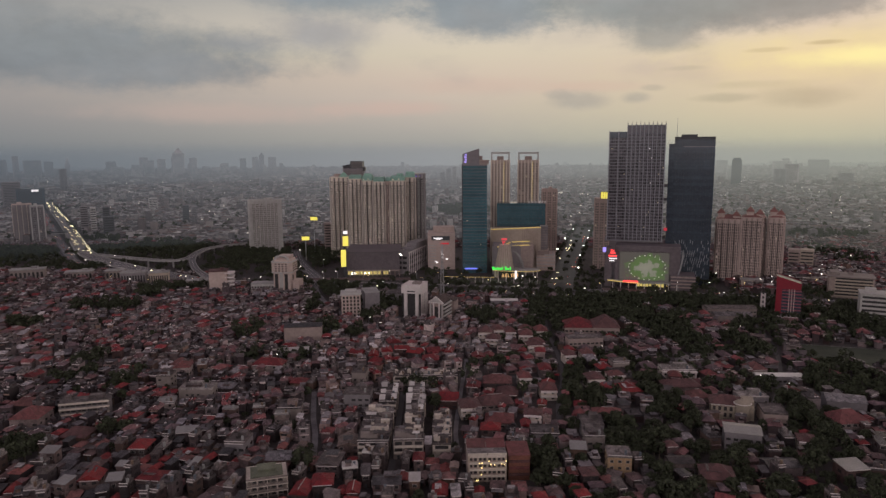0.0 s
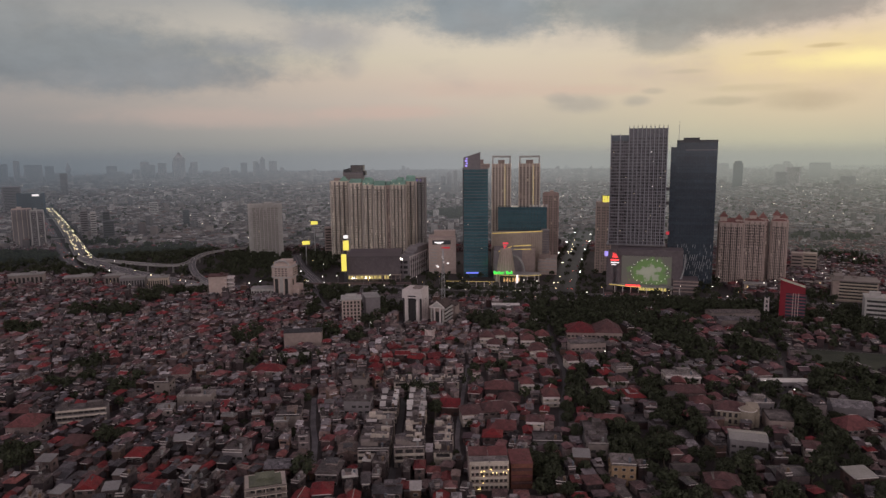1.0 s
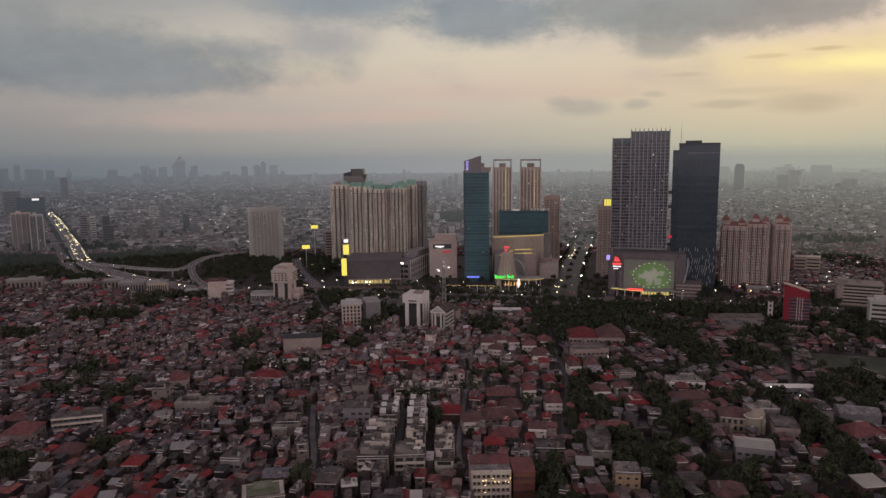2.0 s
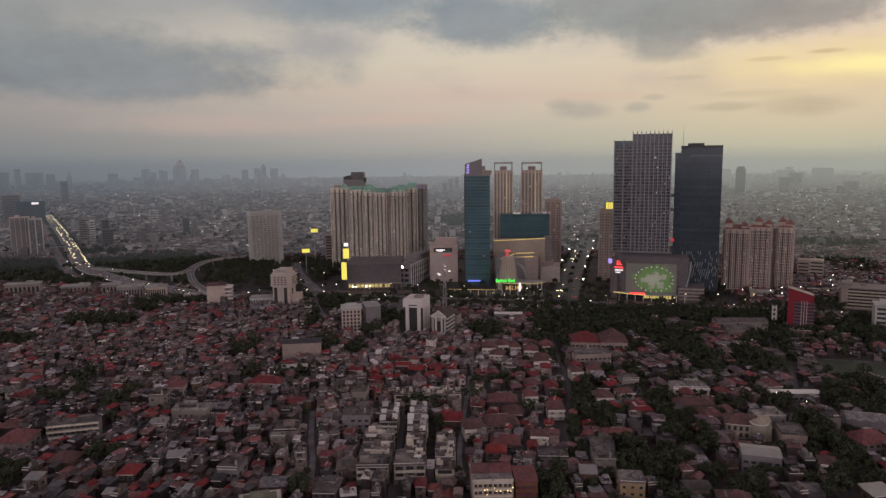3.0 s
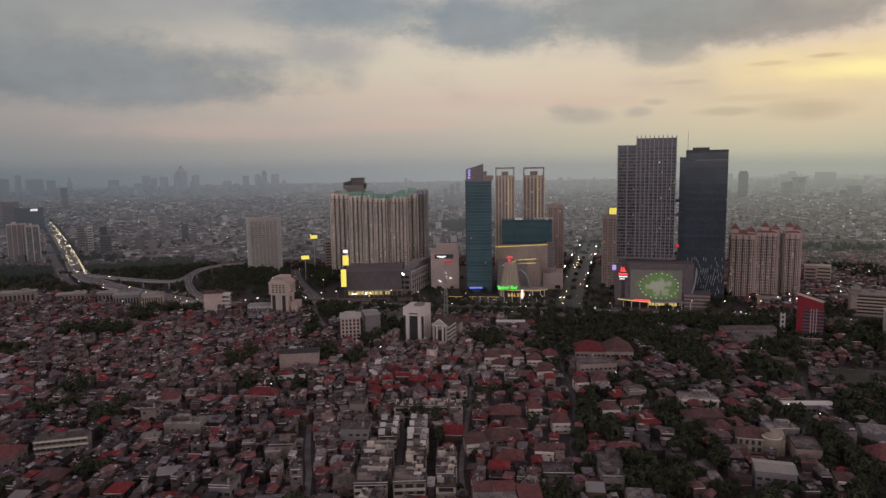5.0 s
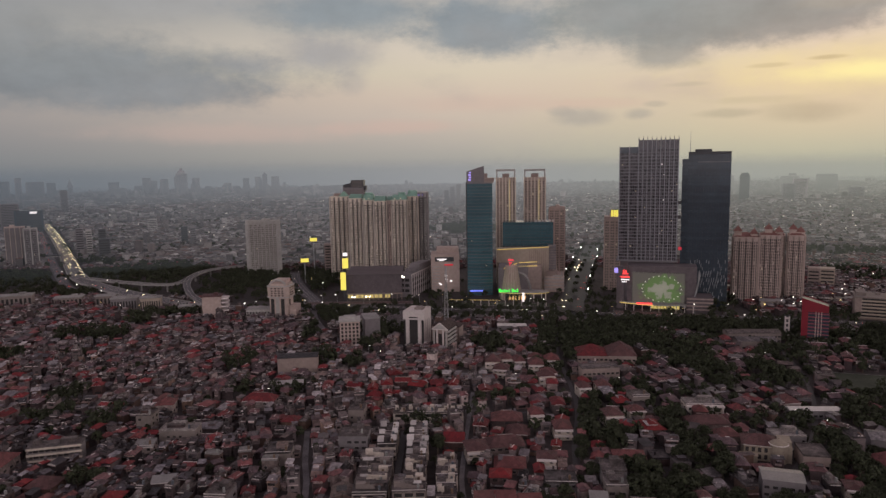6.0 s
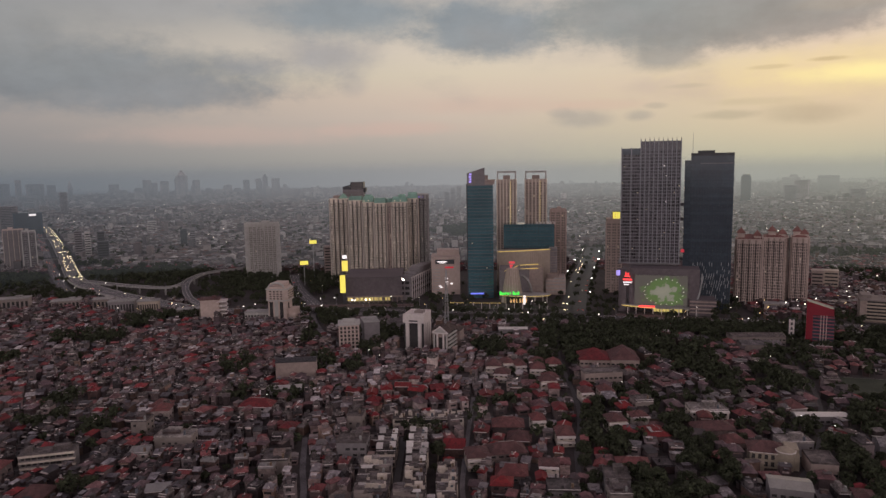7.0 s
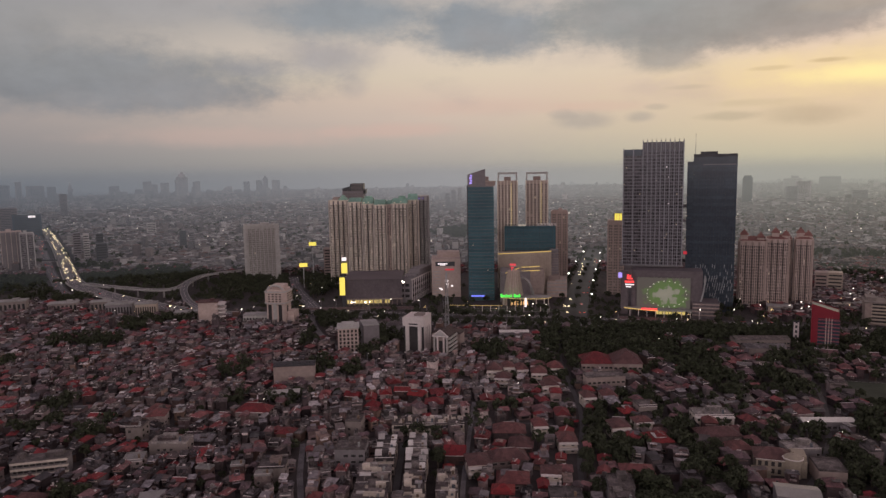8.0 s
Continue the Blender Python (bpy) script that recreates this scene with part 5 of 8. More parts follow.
def red_roof_flats():
    group = "pink flats with red roofs"
    for n, (x, y, w, d, h, bays) in enumerate(((290, 778, 25, 22, 68, 4), (316, 757, 25, 24, 67, 4), (340, 753, 21, 26, 69, 4), (356.5, 768, 10, 22, 67, 2), (368.5, 756, 16, 24, 68, 3))):
        ob = bay_tower("apartment_tower", x, y, facing(x, y), w, d, h, "pinkish apartment tower with a red tiled roof", PINKISH, TAUPE, bays, 40 + n, floor=3.0, proud=1.6, share=0.68)
        tagged(ob, group=group)
        part("roof", Geo().hip(0, 0, h + 1, w - 2, d - 2, 4.0, 0.8), RED_ROOF, ob, "red tiled roof")
        for q in (((-0.3,), (-0.32, 0.30), (-0.1, 0.36), (), (-0.2, 0.24))[n]):
            tall_ = 1.0 if q < 0 else 0.55
            tur = part("roof_turret", Geo().box(q * w, -5, h + 1, 7, 7, 6.0 * tall_).box(q * w, -8.6, h - 1.5, 5.4, 0.6, 4.0), PINKISH, ob)
            part("turret_roof", Geo().box(q * w, -5, h + 1 + 6 * tall_, 9.0, 9.0, 2.2, True, top=0.62).box(q * w, -5, h + 3.2 + 6 * tall_, 5.6, 5.6, 2.0, top=0.5).box(q * w, -5, h + 5.2 + 6 * tall_, 1.2, 1.2, 1.6), RED_ROOF, tur)
    gate = thing("gatehouse", 326, 714, facing(326, 714), "low lit gatehouse with a flat roof", "building")
    part("wall", Geo().box(0, 0, 0, 21, 10, 7), CREAM, gate)
    part("roof", Geo().box(0, 0, 7, 23, 12, 0.9, True), M["concrete"], gate)
    lit_windows(gate, [(-6, -5.2, 3), (2, -5.2, 2.5), (5, -5.2, 2.8)], 2.2, 1.6, "lit_window", "lamp_warm")
    claim(326, 714, 25, 14)


def white_tower():
    ob = slab_block("apartment_tower", -255, 985, facing(-255, 985), 46, 22, 73, "pale slab of flats standing alone among trees", PALE, 9, floor=2.9, fin=1.1, proud=1.0, cols=2, roof="flat", lit=2, seed=51)
    for s in (-1, 1):
        part("corner_pier", Geo().box(s * 21, -11.6, 0, 4.5, 1.6, 76), PALE, ob)
    part("head_beam", Geo().box(-8, -11.4, 72.5, 27, 1.4, 3.6, True), PALE, ob)


def round_top_block():
    """Grey office block with a broader head over dark window strips."""
    x, y = -164, 702
    ob = thing("office_block", x, y, facing(x, y) - 0.35, "grey office block with a broad stepped head", "office building")
    claim(x, y, 28, 26)
    def octagon(r, cut):
        return [(-r + cut, -r), (r - cut, -r), (r, -r + cut), (r, r - cut), (r - cut, r), (-r + cut, r), (-r, r - cut), (-r, -r + cut)]
    part("wall", Geo().prism(octagon(9.2, 1.2), 0, 22), PINKISH, ob)
    part("head", Geo().prism(octagon(11.0, 3.4), 22, 33, True, True).prism(octagon(9.6, 3.0), 33, 35.4), PINKISH, ob, "broad pinkish head with cut corners")
    part("cornice", Geo().prism(octagon(11.5, 3.5), 32.4, 33.3, True, True).prism(octagon(11.4, 3.5), 21.6, 22.6, True, True), PALE, ob)
    crest = Geo()
    for k in range(9):
        a0, a1 = math.pi * k / 9, math.pi * (k + 1) / 9
        crest.bar((-7.4 * math.cos(a0), -9.0, 34.6 + 4.4 * math.sin(a0)), (-7.4 * math.cos(a1), -9.0, 34.6 + 4.4 * math.sin(a1)), 0.8)
    part("crest", crest, PALE, ob, "curved crest over the front")
    part("roof_house", Geo().box(1.5, 1, 35.4, 12, 11, 3.6), PINKISH, ob)
    for q in (-5.6, 4.6):
        part("window_strip", Geo().box(q, -9.25, 2, 3.4, 0.3, 18.5), M["pane"], ob)
    part("pier", Geo().box(-0.5, -9.5, 0, 3.2, 0.8, 22), PALE, ob)
    part("window_strip", Geo().box(9.25, -2, 6, 0.3, 2.6, 13), M["pane"], ob)
    part("side_wing", Geo().box(12.5, 3, 0, 7, 14, 13).box(14, -4, 0, 6, 6, 9), PINKISH, ob)
    g = Geo()
    for k in range(4):
        for q in (-5.4, -1.8, 1.8, 5.4):
            g.box(q, -11.05, 23.4 + 2.3 * k, 2.0, 0.2, 1.1)
            g.box(11.05, q, 23.4 + 2.3 * k, 0.2, 2.0, 1.1)
    part("glazing", g, M["pane"], ob, kind="stuff")
    lo = thing("office_annexe", -186, 706, 0.05, "long low pale annexe with flat roof", "building")
    part("wall", Geo().box(0, 0, 0, 26, 14, 9), PALE, lo)
    part("roof", Geo().box(0, 0, 9, 27, 15, 0.6, True), M["concrete"], lo)
    g = Geo()
    for k in range(9):
        g.box(-11.5 + 2.9 * k, -7.05, 4.8, 1.7, 0.2, 1.8)
    part("glazing", g, M["pane"], lo, kind="stuff")
    claim(-186, 706, 28, 18)


def hotel():
    """White block with two tall dark slots, and the low gabled bank beside it."""
    x, y = -25, 596
    r = facing(x, y) - 0.32
    ob = thing("office_block", x, y, r, "white office block with tall dark window slots", "office building")
    claim(x, y, 30, 30)
    w, d, h = 17.5, 20, 29.0
    part("wall", Geo().box(0, 0.4, 0, w - 0.6, d, h), M["white"], ob)
    part("head", Geo().box(0, -d / 2 - 0.2, h - 6.5, w + 0.4, 1.4, 7.3, True), M["white"], ob, "white head over the columns")
    for px, py, pw, pd in ((0, d / 2 + 0.2, w, 0.5), (-w / 2 + 0.5, 0.4, 0.5, d - 1), (w / 2 - 0.5, 0.4, 0.5, d - 1)):
        part("parapet", Geo().box(px, py, h, pw, pd, 0.8), M["white"], ob)
    part("roof_hut", Geo().box(1.5, 2, h, 7, 8, 1.6), DULL, ob)
    for q in (-5.3, 5.0):
        part("column", Geo().box(q, -d / 2 - 0.3, 0, 2.5, 1.2, h - 6.5), M["white"], ob)
    for q, k in ((-0.15, 7.0), (-7.9, 1.5), (7.6, 1.8)):
        part("window_strip", Geo().box(q, -d / 2 + 0.3, 1.0, k, 0.3, h - 7.5), M["pane"], ob, "tall dark glass")
    part("vent_slot", Geo().box(0, -d / 2 - 0.9, h - 5.2, 7.5, 0.2, 1.0), M["pane"], ob)
    for k in range(3):
        part("side_slot", Geo().box(w / 2 - 0.22, -4 + 4.5 * k, 4, 0.2, 0.7, h - 12), M["pane_soft"], ob)
    wing = thing("office_annexe", 0, 606, r, "brown low wing beside the white block", "building")
    part("wall", Geo().box(0, 0, 0, 24, 14, 13), TAUPE, wing)
    part("roof", Geo().hip(0, 0, 13, 24, 14, 3, 0.6), M["dark_tile"], wing)
    claim(0, 606, 26, 16)
    b = thing("bank_building", -2.5, 581, -0.35, "pale gabled building with a tall dark entrance and long balconies", "building")
    claim(-2, 583, 22, 30)
    h = 17.5
    part("wall", Geo().box(0, 0, 0, 12, 20, h), TAUPE, b)
    part("roof", Geo().hip(0, 0.4, h, 12, 19, 4.6, 0.7, gable=True), M["dark_tile"], b, "dark brown gable roof")
    ped = Geo()
    ped.pts([(-6.8, -10.9, h), (6.8, -10.9, h), (0, -10.9, h + 5.2), (-6.8, -10.2, h), (6.8, -10.2, h), (0, -10.2, h + 5.2)])
    for q in ((0, 1, 2), (1, 4, 5, 2), (0, 2, 5, 3)):
        ped.face(*q)
    part("pediment", ped, PALE, b)
    part("pediment_edge", Geo().bar((-6.9, -11.0, h), (0, -11.0, h + 5.3), 0.35).bar((6.9, -11.0, h), (0, -11.0, h + 5.3), 0.35).bar((-6.9, -11.0, h), (6.9, -11.0, h), 0.3), M["white"], b, "white pediment edge")
    for q in (-5.2, -2.6, 2.6, 5.2):
        part("pier", Geo().box(q, -10.4, 0, 1.1, 0.9, h), M["white"] if abs(q) < 3 else PALE, b)
    part("window_strip", Geo().box(0, -10.1, 1, 3.0, 0.3, 13), M["pane"], b)
    for q in (-3.9, 3.9):
        part("window_strip", Geo().box(q, -10.1, 1.5, 0.9, 0.3, 14), M["pane"], b)
    for k in range(5):
        part("balcony", Geo().box(6.6, 0, 2.2 + 3.2 * k, 1.3, 19.5, 1.1, True), PALE, b)
        part("window_band", Geo().box(6.05, 0, 3.5 + 3.2 * k, 0.2, 18, 1.6), M["pane"], b)


def small_offices():
    ob = thing("office_block", -82, 598, facing(-82, 598), "pale five-storey block with square windows", "office building")
    claim(-80, 600, 26, 24)
    part("wall", Geo().box(0, 0, 0, 16.5, 17, 20.5), PINKISH, ob)
    part("cornice", Geo().box(0, 0, 20.5, 18, 18.4, 1.2, True).box(0, 0, 21.7, 10, 10, 2), PALE, ob)
    me = Geo().box(0, 0, 0, 1.7, 0.25, 2.1).mesh("window", [M["pane"]])
    for k in range(6):
        for q in range(5):
            piece("window", me, ob, -6.2 + 3.1 * q, -8.55, 1.5 + 3.15 * k)
    for q in (-7.9, -4.65, -1.55, 1.55, 4.65, 7.9):
        part("pier", Geo().box(q, -8.6, 0, 0.7, 0.6, 20.5), PINKISH, ob)
    an = thing("office_annexe", -66, 612, 0.25, "grey block with a blank side wall", "building")
    part("wall", Geo().box(0, 0, 0, 13, 22, 20), GREY, an)
    part("roof", Geo().box(0, 0, 20, 13.6, 22.6, 0.6), M["concrete"], an)
    an = thing("office_annexe", -35, 650, 0.0, "long low grey hall near the road", "building")
    part("wall", Geo().box(0, 0, 0, 40, 12, 10), GREY, an)
    part("roof", Geo().hip(0, 0, 10, 40, 12, 2.5), M["metal"], an)
    claim(-35, 650, 42, 16)
    # red tower with its sloped head, and the white column sign beside it
    x, y = 297, 580
    ob = thing("red_office_tower", x, y, facing(x, y), "bright red narrow tower with sloping head", "office building")
    claim(x, y, 24, 22)
    w, d, h = 19.0, 16, 37.5
    bod = Geo()
    bod.pts([(-w / 2, -d / 2, 0), (w / 2, -d / 2, 0), (w / 2, d / 2, 0), (-w / 2, d / 2, 0), (-w / 2, -d / 2, h), (w / 2, -d / 2, h - 5.5), (w / 2, d / 2, h - 5.5), (-w / 2, d / 2, h)])
    for q in ((0, 1, 5, 4), (1, 2, 6, 5), (2, 3, 7, 6), (3, 0, 4, 7)):
        bod.face(*q)
    part("wall", bod, RED_PANEL, ob, "red cladding")
    lid = Geo()
    lid.pts([(-w / 2, -d / 2, h), (w / 2, -d / 2, h - 5.5), (w / 2, d / 2, h - 5.5), (-w / 2, d / 2, h), (-w / 2, -d / 2, h - 0.6), (w / 2, -d / 2, h - 6.1), (w / 2, d / 2, h - 6.1), (-w / 2, d / 2, h - 0.6)])
    lid.face(4, 5, 6, 7)
    part("roof", lid, M["dark"], ob, "dark sunken roof")
    dull = surf("dull_red_grid", [(0.20, 0.05, 0.075)], 0.3, 0.5, mottle=0.3)
    part("glass_panel", Geo().box(2.6, -d / 2 - 0.1, 2, 15, 0.3, 24.5), NAVY, ob)
    for k in range(9):
        part("floor_line", Geo().box(2.6, -d / 2 - 0.3, 3 + 2.75 * k, 15, 0.3, 0.9), dull, ob)
    for q in (0.6, 2.6, 4.6):
        part("pale_strip", Geo().box(q, -d / 2 - 0.45, 3, 0.5, 0.3, 24), PINKISH, ob)
    part("foot", Geo().box(0, 0, 0, w + 1, d + 1, 5), GREY, ob)
    sg = thing("column_sign", 285, 600, facing(285, 600), "tall white column sign on a black frame", "sign")
    part("frame", Geo().box(0, 0.5, 0, 5.2, 0.7, 18.5), M["dark"], sg)
    part("panel", Geo().box(-1.4, 0, 1, 1.2, 0.5, 16.5).box(1.4, 0, 1, 1.2, 0.5, 16.5), M["white"], sg, "white panel")
    for k in range(4):
        part("panel_bar", Geo().box(0, -0.1, 3 + 4 * k, 1.6, 0.5, 1.5), M["white"], sg)
    claim(285, 600, 6, 4)
    # striped brown block and the white block at the far right
    ob = thing("office_block", 400, 664, -0.45, "brown office block with long striped balconies", "office building")
    claim(400, 664, 44, 34, -0.45)
    part("wall", Geo().box(0, 0, 0, 38, 26, 20), TAUPE, ob)
    for k in range(6):
        part("balcony", Geo().box(2, -13.7, 1.5 + 3.1 * k, 32, 1.4, 1.2, True), CREAM, ob, "tan balcony front")
        part("window_band", Geo().box(2, -13.05, 2.8 + 3.1 * k, 31, 0.2, 1.6), M["pane"], ob)
    part("roof", Geo().box(0, 0, 20, 40, 28, 1.2, True).box(-14, 2, 21.2, 8, 18, 3.0).box(0, 2, 21.2, 4, 4, 2), DULL, ob)
    ob = thing("office_block", 366, 568, -0.45, "white office block with window bands", "office building")
    claim(366, 568, 32, 26, -0.45)
    part("wall", Geo().box(0, 0, 0, 26, 18, 24), PALE, ob)
    for k in range(6):
        part("window_band", Geo().box(0, -9.05, 2 + 3.7 * k, 23, 0.2, 1.8), M["pane"], ob)
    part("roof", Geo().box(0, 0, 24, 27, 19, 0.8, True).box(-5, 2, 24.8, 8, 6, 3), PALE, ob)
    # the block between the left cluster and the teal tower, with its two lit signs
    x, y = -5, 842
    ob = thing("shopping_mall", x, y, facing(x, y), "pinkish mall block with lit signs", "shopping mall")
    claim(x, y, 40, 40)
    part("wall", Geo().box(3, 0, 0, 33, 34, 44).box(6, 8, 44, 26, 18, 6), PINKISH, ob)
    part("fascia", Geo().box(2, -17.3, 36, 22, 0.8, 5), M["dark"], ob)
    part("sign", Geo().box(-1, -17.9, 38.0, 11, 0.4, 1.2, True).box(-1, -17.9, 36.8, 6, 0.4, 0.7, True), M["white_light"], ob, "white lit sign")
    part("sign", Geo().box(7, -17.3, 31, 10, 0.4, 1.8, True), lamp_mat("faint_red_sign", (1.0, 0.05, 0.08), 0.30), ob, "red lit sign")
    lit_windows(ob, [(-4, -17.3, 9), (-2.5, -17.3, 8), (4, -17.3, 18), (9.5, -17.3, 12), (4, -17.3, 14)], 2.4, 1.8, "lit_window", "white_light")
    led = Geo()
    for k in range(9):
        led.box(-8, -17.2, 2 + 3.4 * k, 9, 0.4, 1.0)
    part("ledge_banding", led, PALE, ob, kind="stuff")
    # block beside the avenue
    ob = thing("parking_building", 126, 832, -0.16, "pale parking building with open decks", "building")
    claim(126, 832, 30, 44, -0.16)
    part("wall", Geo().box(0, 0, 0, 22, 36, 18), PINKISH, ob)
    for k in range(4):
        part("deck_edge", Geo().box(0, 0, 3 + 4 * k, 22.8, 36.8, 1.2, True), PALE, ob)
    part("roof", Geo().box(-3, -1, 18, 13, 30, 5.5), TAUPE, ob)
    part("roof_rail", Geo().box(8.5, 0, 18, 1, 34, 1.6).box(4, -17.5, 18, 12, 0.6, 1.6), PALE, ob)
    # office row along the toll road, left
    rows = ((-311, 742, 20, 12, 14.5, CREAM, 9), (-340, 745, 25, 13, 14, GREY, 9), (-372, 770, 19, 12, 12, DULL, 5), (-236, 712, 18, 14, 21, PINKISH, 1), (-470, 768, 34, 14, 14, DULL, 8), (-418, 780, 28, 14, 9, DULL, 7), (-262, 722, 22, 10, 9, DULL, 5))
    for n, (x, y, w, d, h, mat, cols) in enumerate(rows):
        ob = thing("office_building", x, y, facing(x, y) * 0.6, "flat-roofed office building beside the toll road", "office building")
        claim(x, y, w + 3, d + 3)
        part("wall", Geo().box(0, 0, 0, w, d, h), mat, ob)
        part("roof", Geo().box(0, 0, h, w + 1.4, d + 1.4, 1.0, True).box(w * 0.2, 0, h + 1, w * 0.2, d * 0.4, 2), M["brown_tile"] if n == 3 else M["concrete"], ob)
        me = Geo().box(0, 0, 0, w / cols * 0.55, 0.25, h * 0.62).mesh("window", [M["pane"]])
        for q in range(cols if n != 3 else 0):
            piece("window", me, ob, -w / 2 + w * (q + 0.5) / cols, -d / 2 - 0.05, h * 0.18)
        for k in range(5 if n == 3 else 0):
            part("balcony", Geo().box(w / 2 + 2.5, 0, 2 + 4 * k, 9, d, 1.2, True), M["white"], ob)
    # telecom mast
    ob = thing("telecom_mast", -1, 640, 0.3, "grey steel lattice telecom mast", "mast")
    lat = [Geo(), Geo()]
    H, r0, r1 = 58.0, 2.6, 0.6
    for k in range(12):
        a, b = k / 12, (k + 1) / 12
        ra, rb = r0 + (r1 - r0) * a, r0 + (r1 - r0) * b
        for s in range(4):
            c0, c1 = math.tau * (s + 0.5) / 4, math.tau * (s + 1.5) / 4
            g = lat[(k // 2) % 2]
            g.bar((ra * math.cos(c0), ra * math.sin(c0), H * a), (rb * math.cos(c0), rb * math.sin(c0), H * b), 0.14)
            g.bar((ra * math.cos(c0), ra * math.sin(c0), H * a), (rb * math.cos(c1), rb * math.sin(c1), H * b), 0.07)
            g.bar((rb * math.cos(c0), rb * math.sin(c0), H * b), (rb * math.cos(c1), rb * math.sin(c1), H * b), 0.07)
    part("lattice", lat[0], M["concrete"], ob)
    part("lattice", lat[1], M["steel"], ob)
    dish = Geo().tube(0.9, -0.9, 44, 46.2, 0.9, 0.9).tube(-0.9, -0.9, 49, 51, 0.8, 0.8)
    part("dish", dish, M["white"], ob, "white antenna drums")
    claim(-1, 640, 6, 6)
    # mall-front row of white posts and lights along the service road
    ob = thing("colonnade", 55, 742, -0.13, "low lit colonnade along the mall front", "colonnade")
    post = Geo().box(0, 0, 0, 0.6, 0.6, 6).mesh("post", [M["white"]])
    for k in range(13):
        piece("post", post, ob, -54 + 8.5 * k, 0)
    part("edge_light", Geo().box(-27, 0, 5.8, 56, 0.3, 0.25, True), M["gold_light"], ob, "gold light strip")


def far_towers():
    """Distant towers in the haze, and a few nearer ones at the left."""
    grp = "distant towers"
    rnd = random.Random(77)
    hz = surf("far_tower_wall", [(0.32, 0.31, 0.31), (0.42, 0.40, 0.39), (0.26, 0.255, 0.265)], 0.1, 0.85, vary="object", mottle=0.15)

    def far(x, y, w, d, h, steps=(), label="distant pale tower in the haze", name="distant_tower", mat=None, bands=True):
        ob = thing(name, x, y, facing(x, y), label, "tower", grp)
        g = Geo().box(0, 0, 0, w, d, h)
        part("wall", g, mat or hz, ob)
        z = h
        for sw, sh in steps:
            part("upper_storey", Geo().box(0, 0, z, w * sw, d * sw, sh), mat or hz, ob)
            z += sh
        if bands:
            win = Geo()
            for k in range(int(h / 4)):
                win.box(0, -d / 2 - 0.1, 2 + 4 * k, w * 0.86, 0.3, 1.6)
            part("band_glazing", win, M["pane"], ob, kind="stuff")
        return ob
    # skyline, ahead on the left
    for x, y, w, h, st in ((-1440, 3790, 60, 115, ((0.6, 14), (0.25, 12))), (-1370, 3800, 30, 88, ()), (-1480, 3830, 30, 96, ()), (-1560, 3850, 45, 84, ()), (-1620, 3850, 40, 76, ()), (-1670, 3880, 45, 92, ()), (-1330, 3720, 26, 92, ()), (-1240, 3900, 24, 50, ()),
                           (-960, 3690, 26, 104, ((0.4, 10),)), (-1010, 3740, 30, 92, ()), (-905, 3690, 42, 92, ()), (-1080, 3760, 34, 85, ()), (-860, 3700, 20, 60, ()), (-985, 3690, 18, 80, ())):
        far(x, y, w, w * 0.8, h, st)
    for x, y, w, h, st in ((-1800, 3330, 20, 60, ((1.3, 12), (0.7, 16), (0.3, 12))), (-2010, 3400, 78, 88, ()), (-1930, 3400, 40, 82, ()), (-2200, 3420, 90, 92, ()), (-2110, 3430, 28, 108, ()), (-1640, 3500, 60, 50, ()), (-1500, 3400, 40, 40, ()), (-1720, 3600, 50, 76, ())):
        far(x, y, w, w * 0.7, h, st)
    for x, y, w, h, st in ((960, 2700, 36, 78, ()), (1180, 2420, 40, 60, ()), (1290, 2560, 50, 72, ()), (1420, 2900, 70, 74, ()), (1600, 2950, 80, 78, ()), (1330, 3300, 50, 70, ()), (1180, 2800, 60, 50, ()), (1460, 2500, 50, 40, ()), (20, 2300, 16, 72, ()), (40, 2310, 14, 78, ()), (0, 2320, 16, 60, ())):
        far(x, y, w, w * 0.8, h, st)
    far(1032, 2430, 32, 26, 92, ((0.75, 7),), "dark tower standing alone in the haze", "distant_tower", NAVY)
    # scattered distant blocks, thicker towards the left
    for _ in range(30):
        y = rnd.uniform(2300, 4300)
        x = (rnd.uniform(-0.62, 0.6) if rnd.random() < 0.6 else rnd.uniform(-0.62, -0.25)) * y
        w = rnd.uniform(16, 46)
        far(x, y, w, w * 0.7, rnd.uniform(0.008, 0.015) * y)
    # left edge, nearer
    slab_block("apartment_tower", -660, 1078, facing(-660, 1078), 27, 16, 62, "pale tower of flats beside the toll road", PINKISH, 4, GREY, lit=1, seed=61, fin=0.8)
    ob = slab_block("apartment_tower", -634, 1074, facing(-634, 1074), 18, 16, 60, "dark slab of flats with pale corners", PALE, 2, GREY, lit=1, seed=62, fin=1.6, cols=5, pane="pane")
    for x0, y0, x1, y1 in ((-882, 1496, -836, 1489), (-654, 1141, -631, 1145)):
        br = thing("footbridge", (x0 + x1) / 2, (y0 + y1) / 2, math.atan2(y1 - y0, x1 - x0), "dark footbridge over the surface road", "footbridge")
        ln = math.hypot(x1 - x0, y1 - y0)
        part("deck", Geo().box(0, 0, 7.5, ln, 3.2, 1.0, True), M["concrete"], br)
        part("roof", Geo().box(0, 0, 11.0, ln, 3.6, 0.4, True), M["dark"], br)
        for s in (-1, 1):
            part("rail", Geo().box(0, s * 1.5, 8.5, ln, 0.15, 1.2), M["dark"], br)
            part("pier", Geo().box(s * ln * 0.47, 0, 0, 1.4, 2.4, 7.5), M["concrete"], br)
            for q in (-0.4, -0.2, 0, 0.2, 0.4):
                part("post", Geo().box(q * ln, s * 1.5, 8.5, 0.2, 0.2, 2.5), M["dark"], br)
    far(-1075, 1720, 40, 30, 66, (), "dark office block with a lit sign", "office_block", GREY)
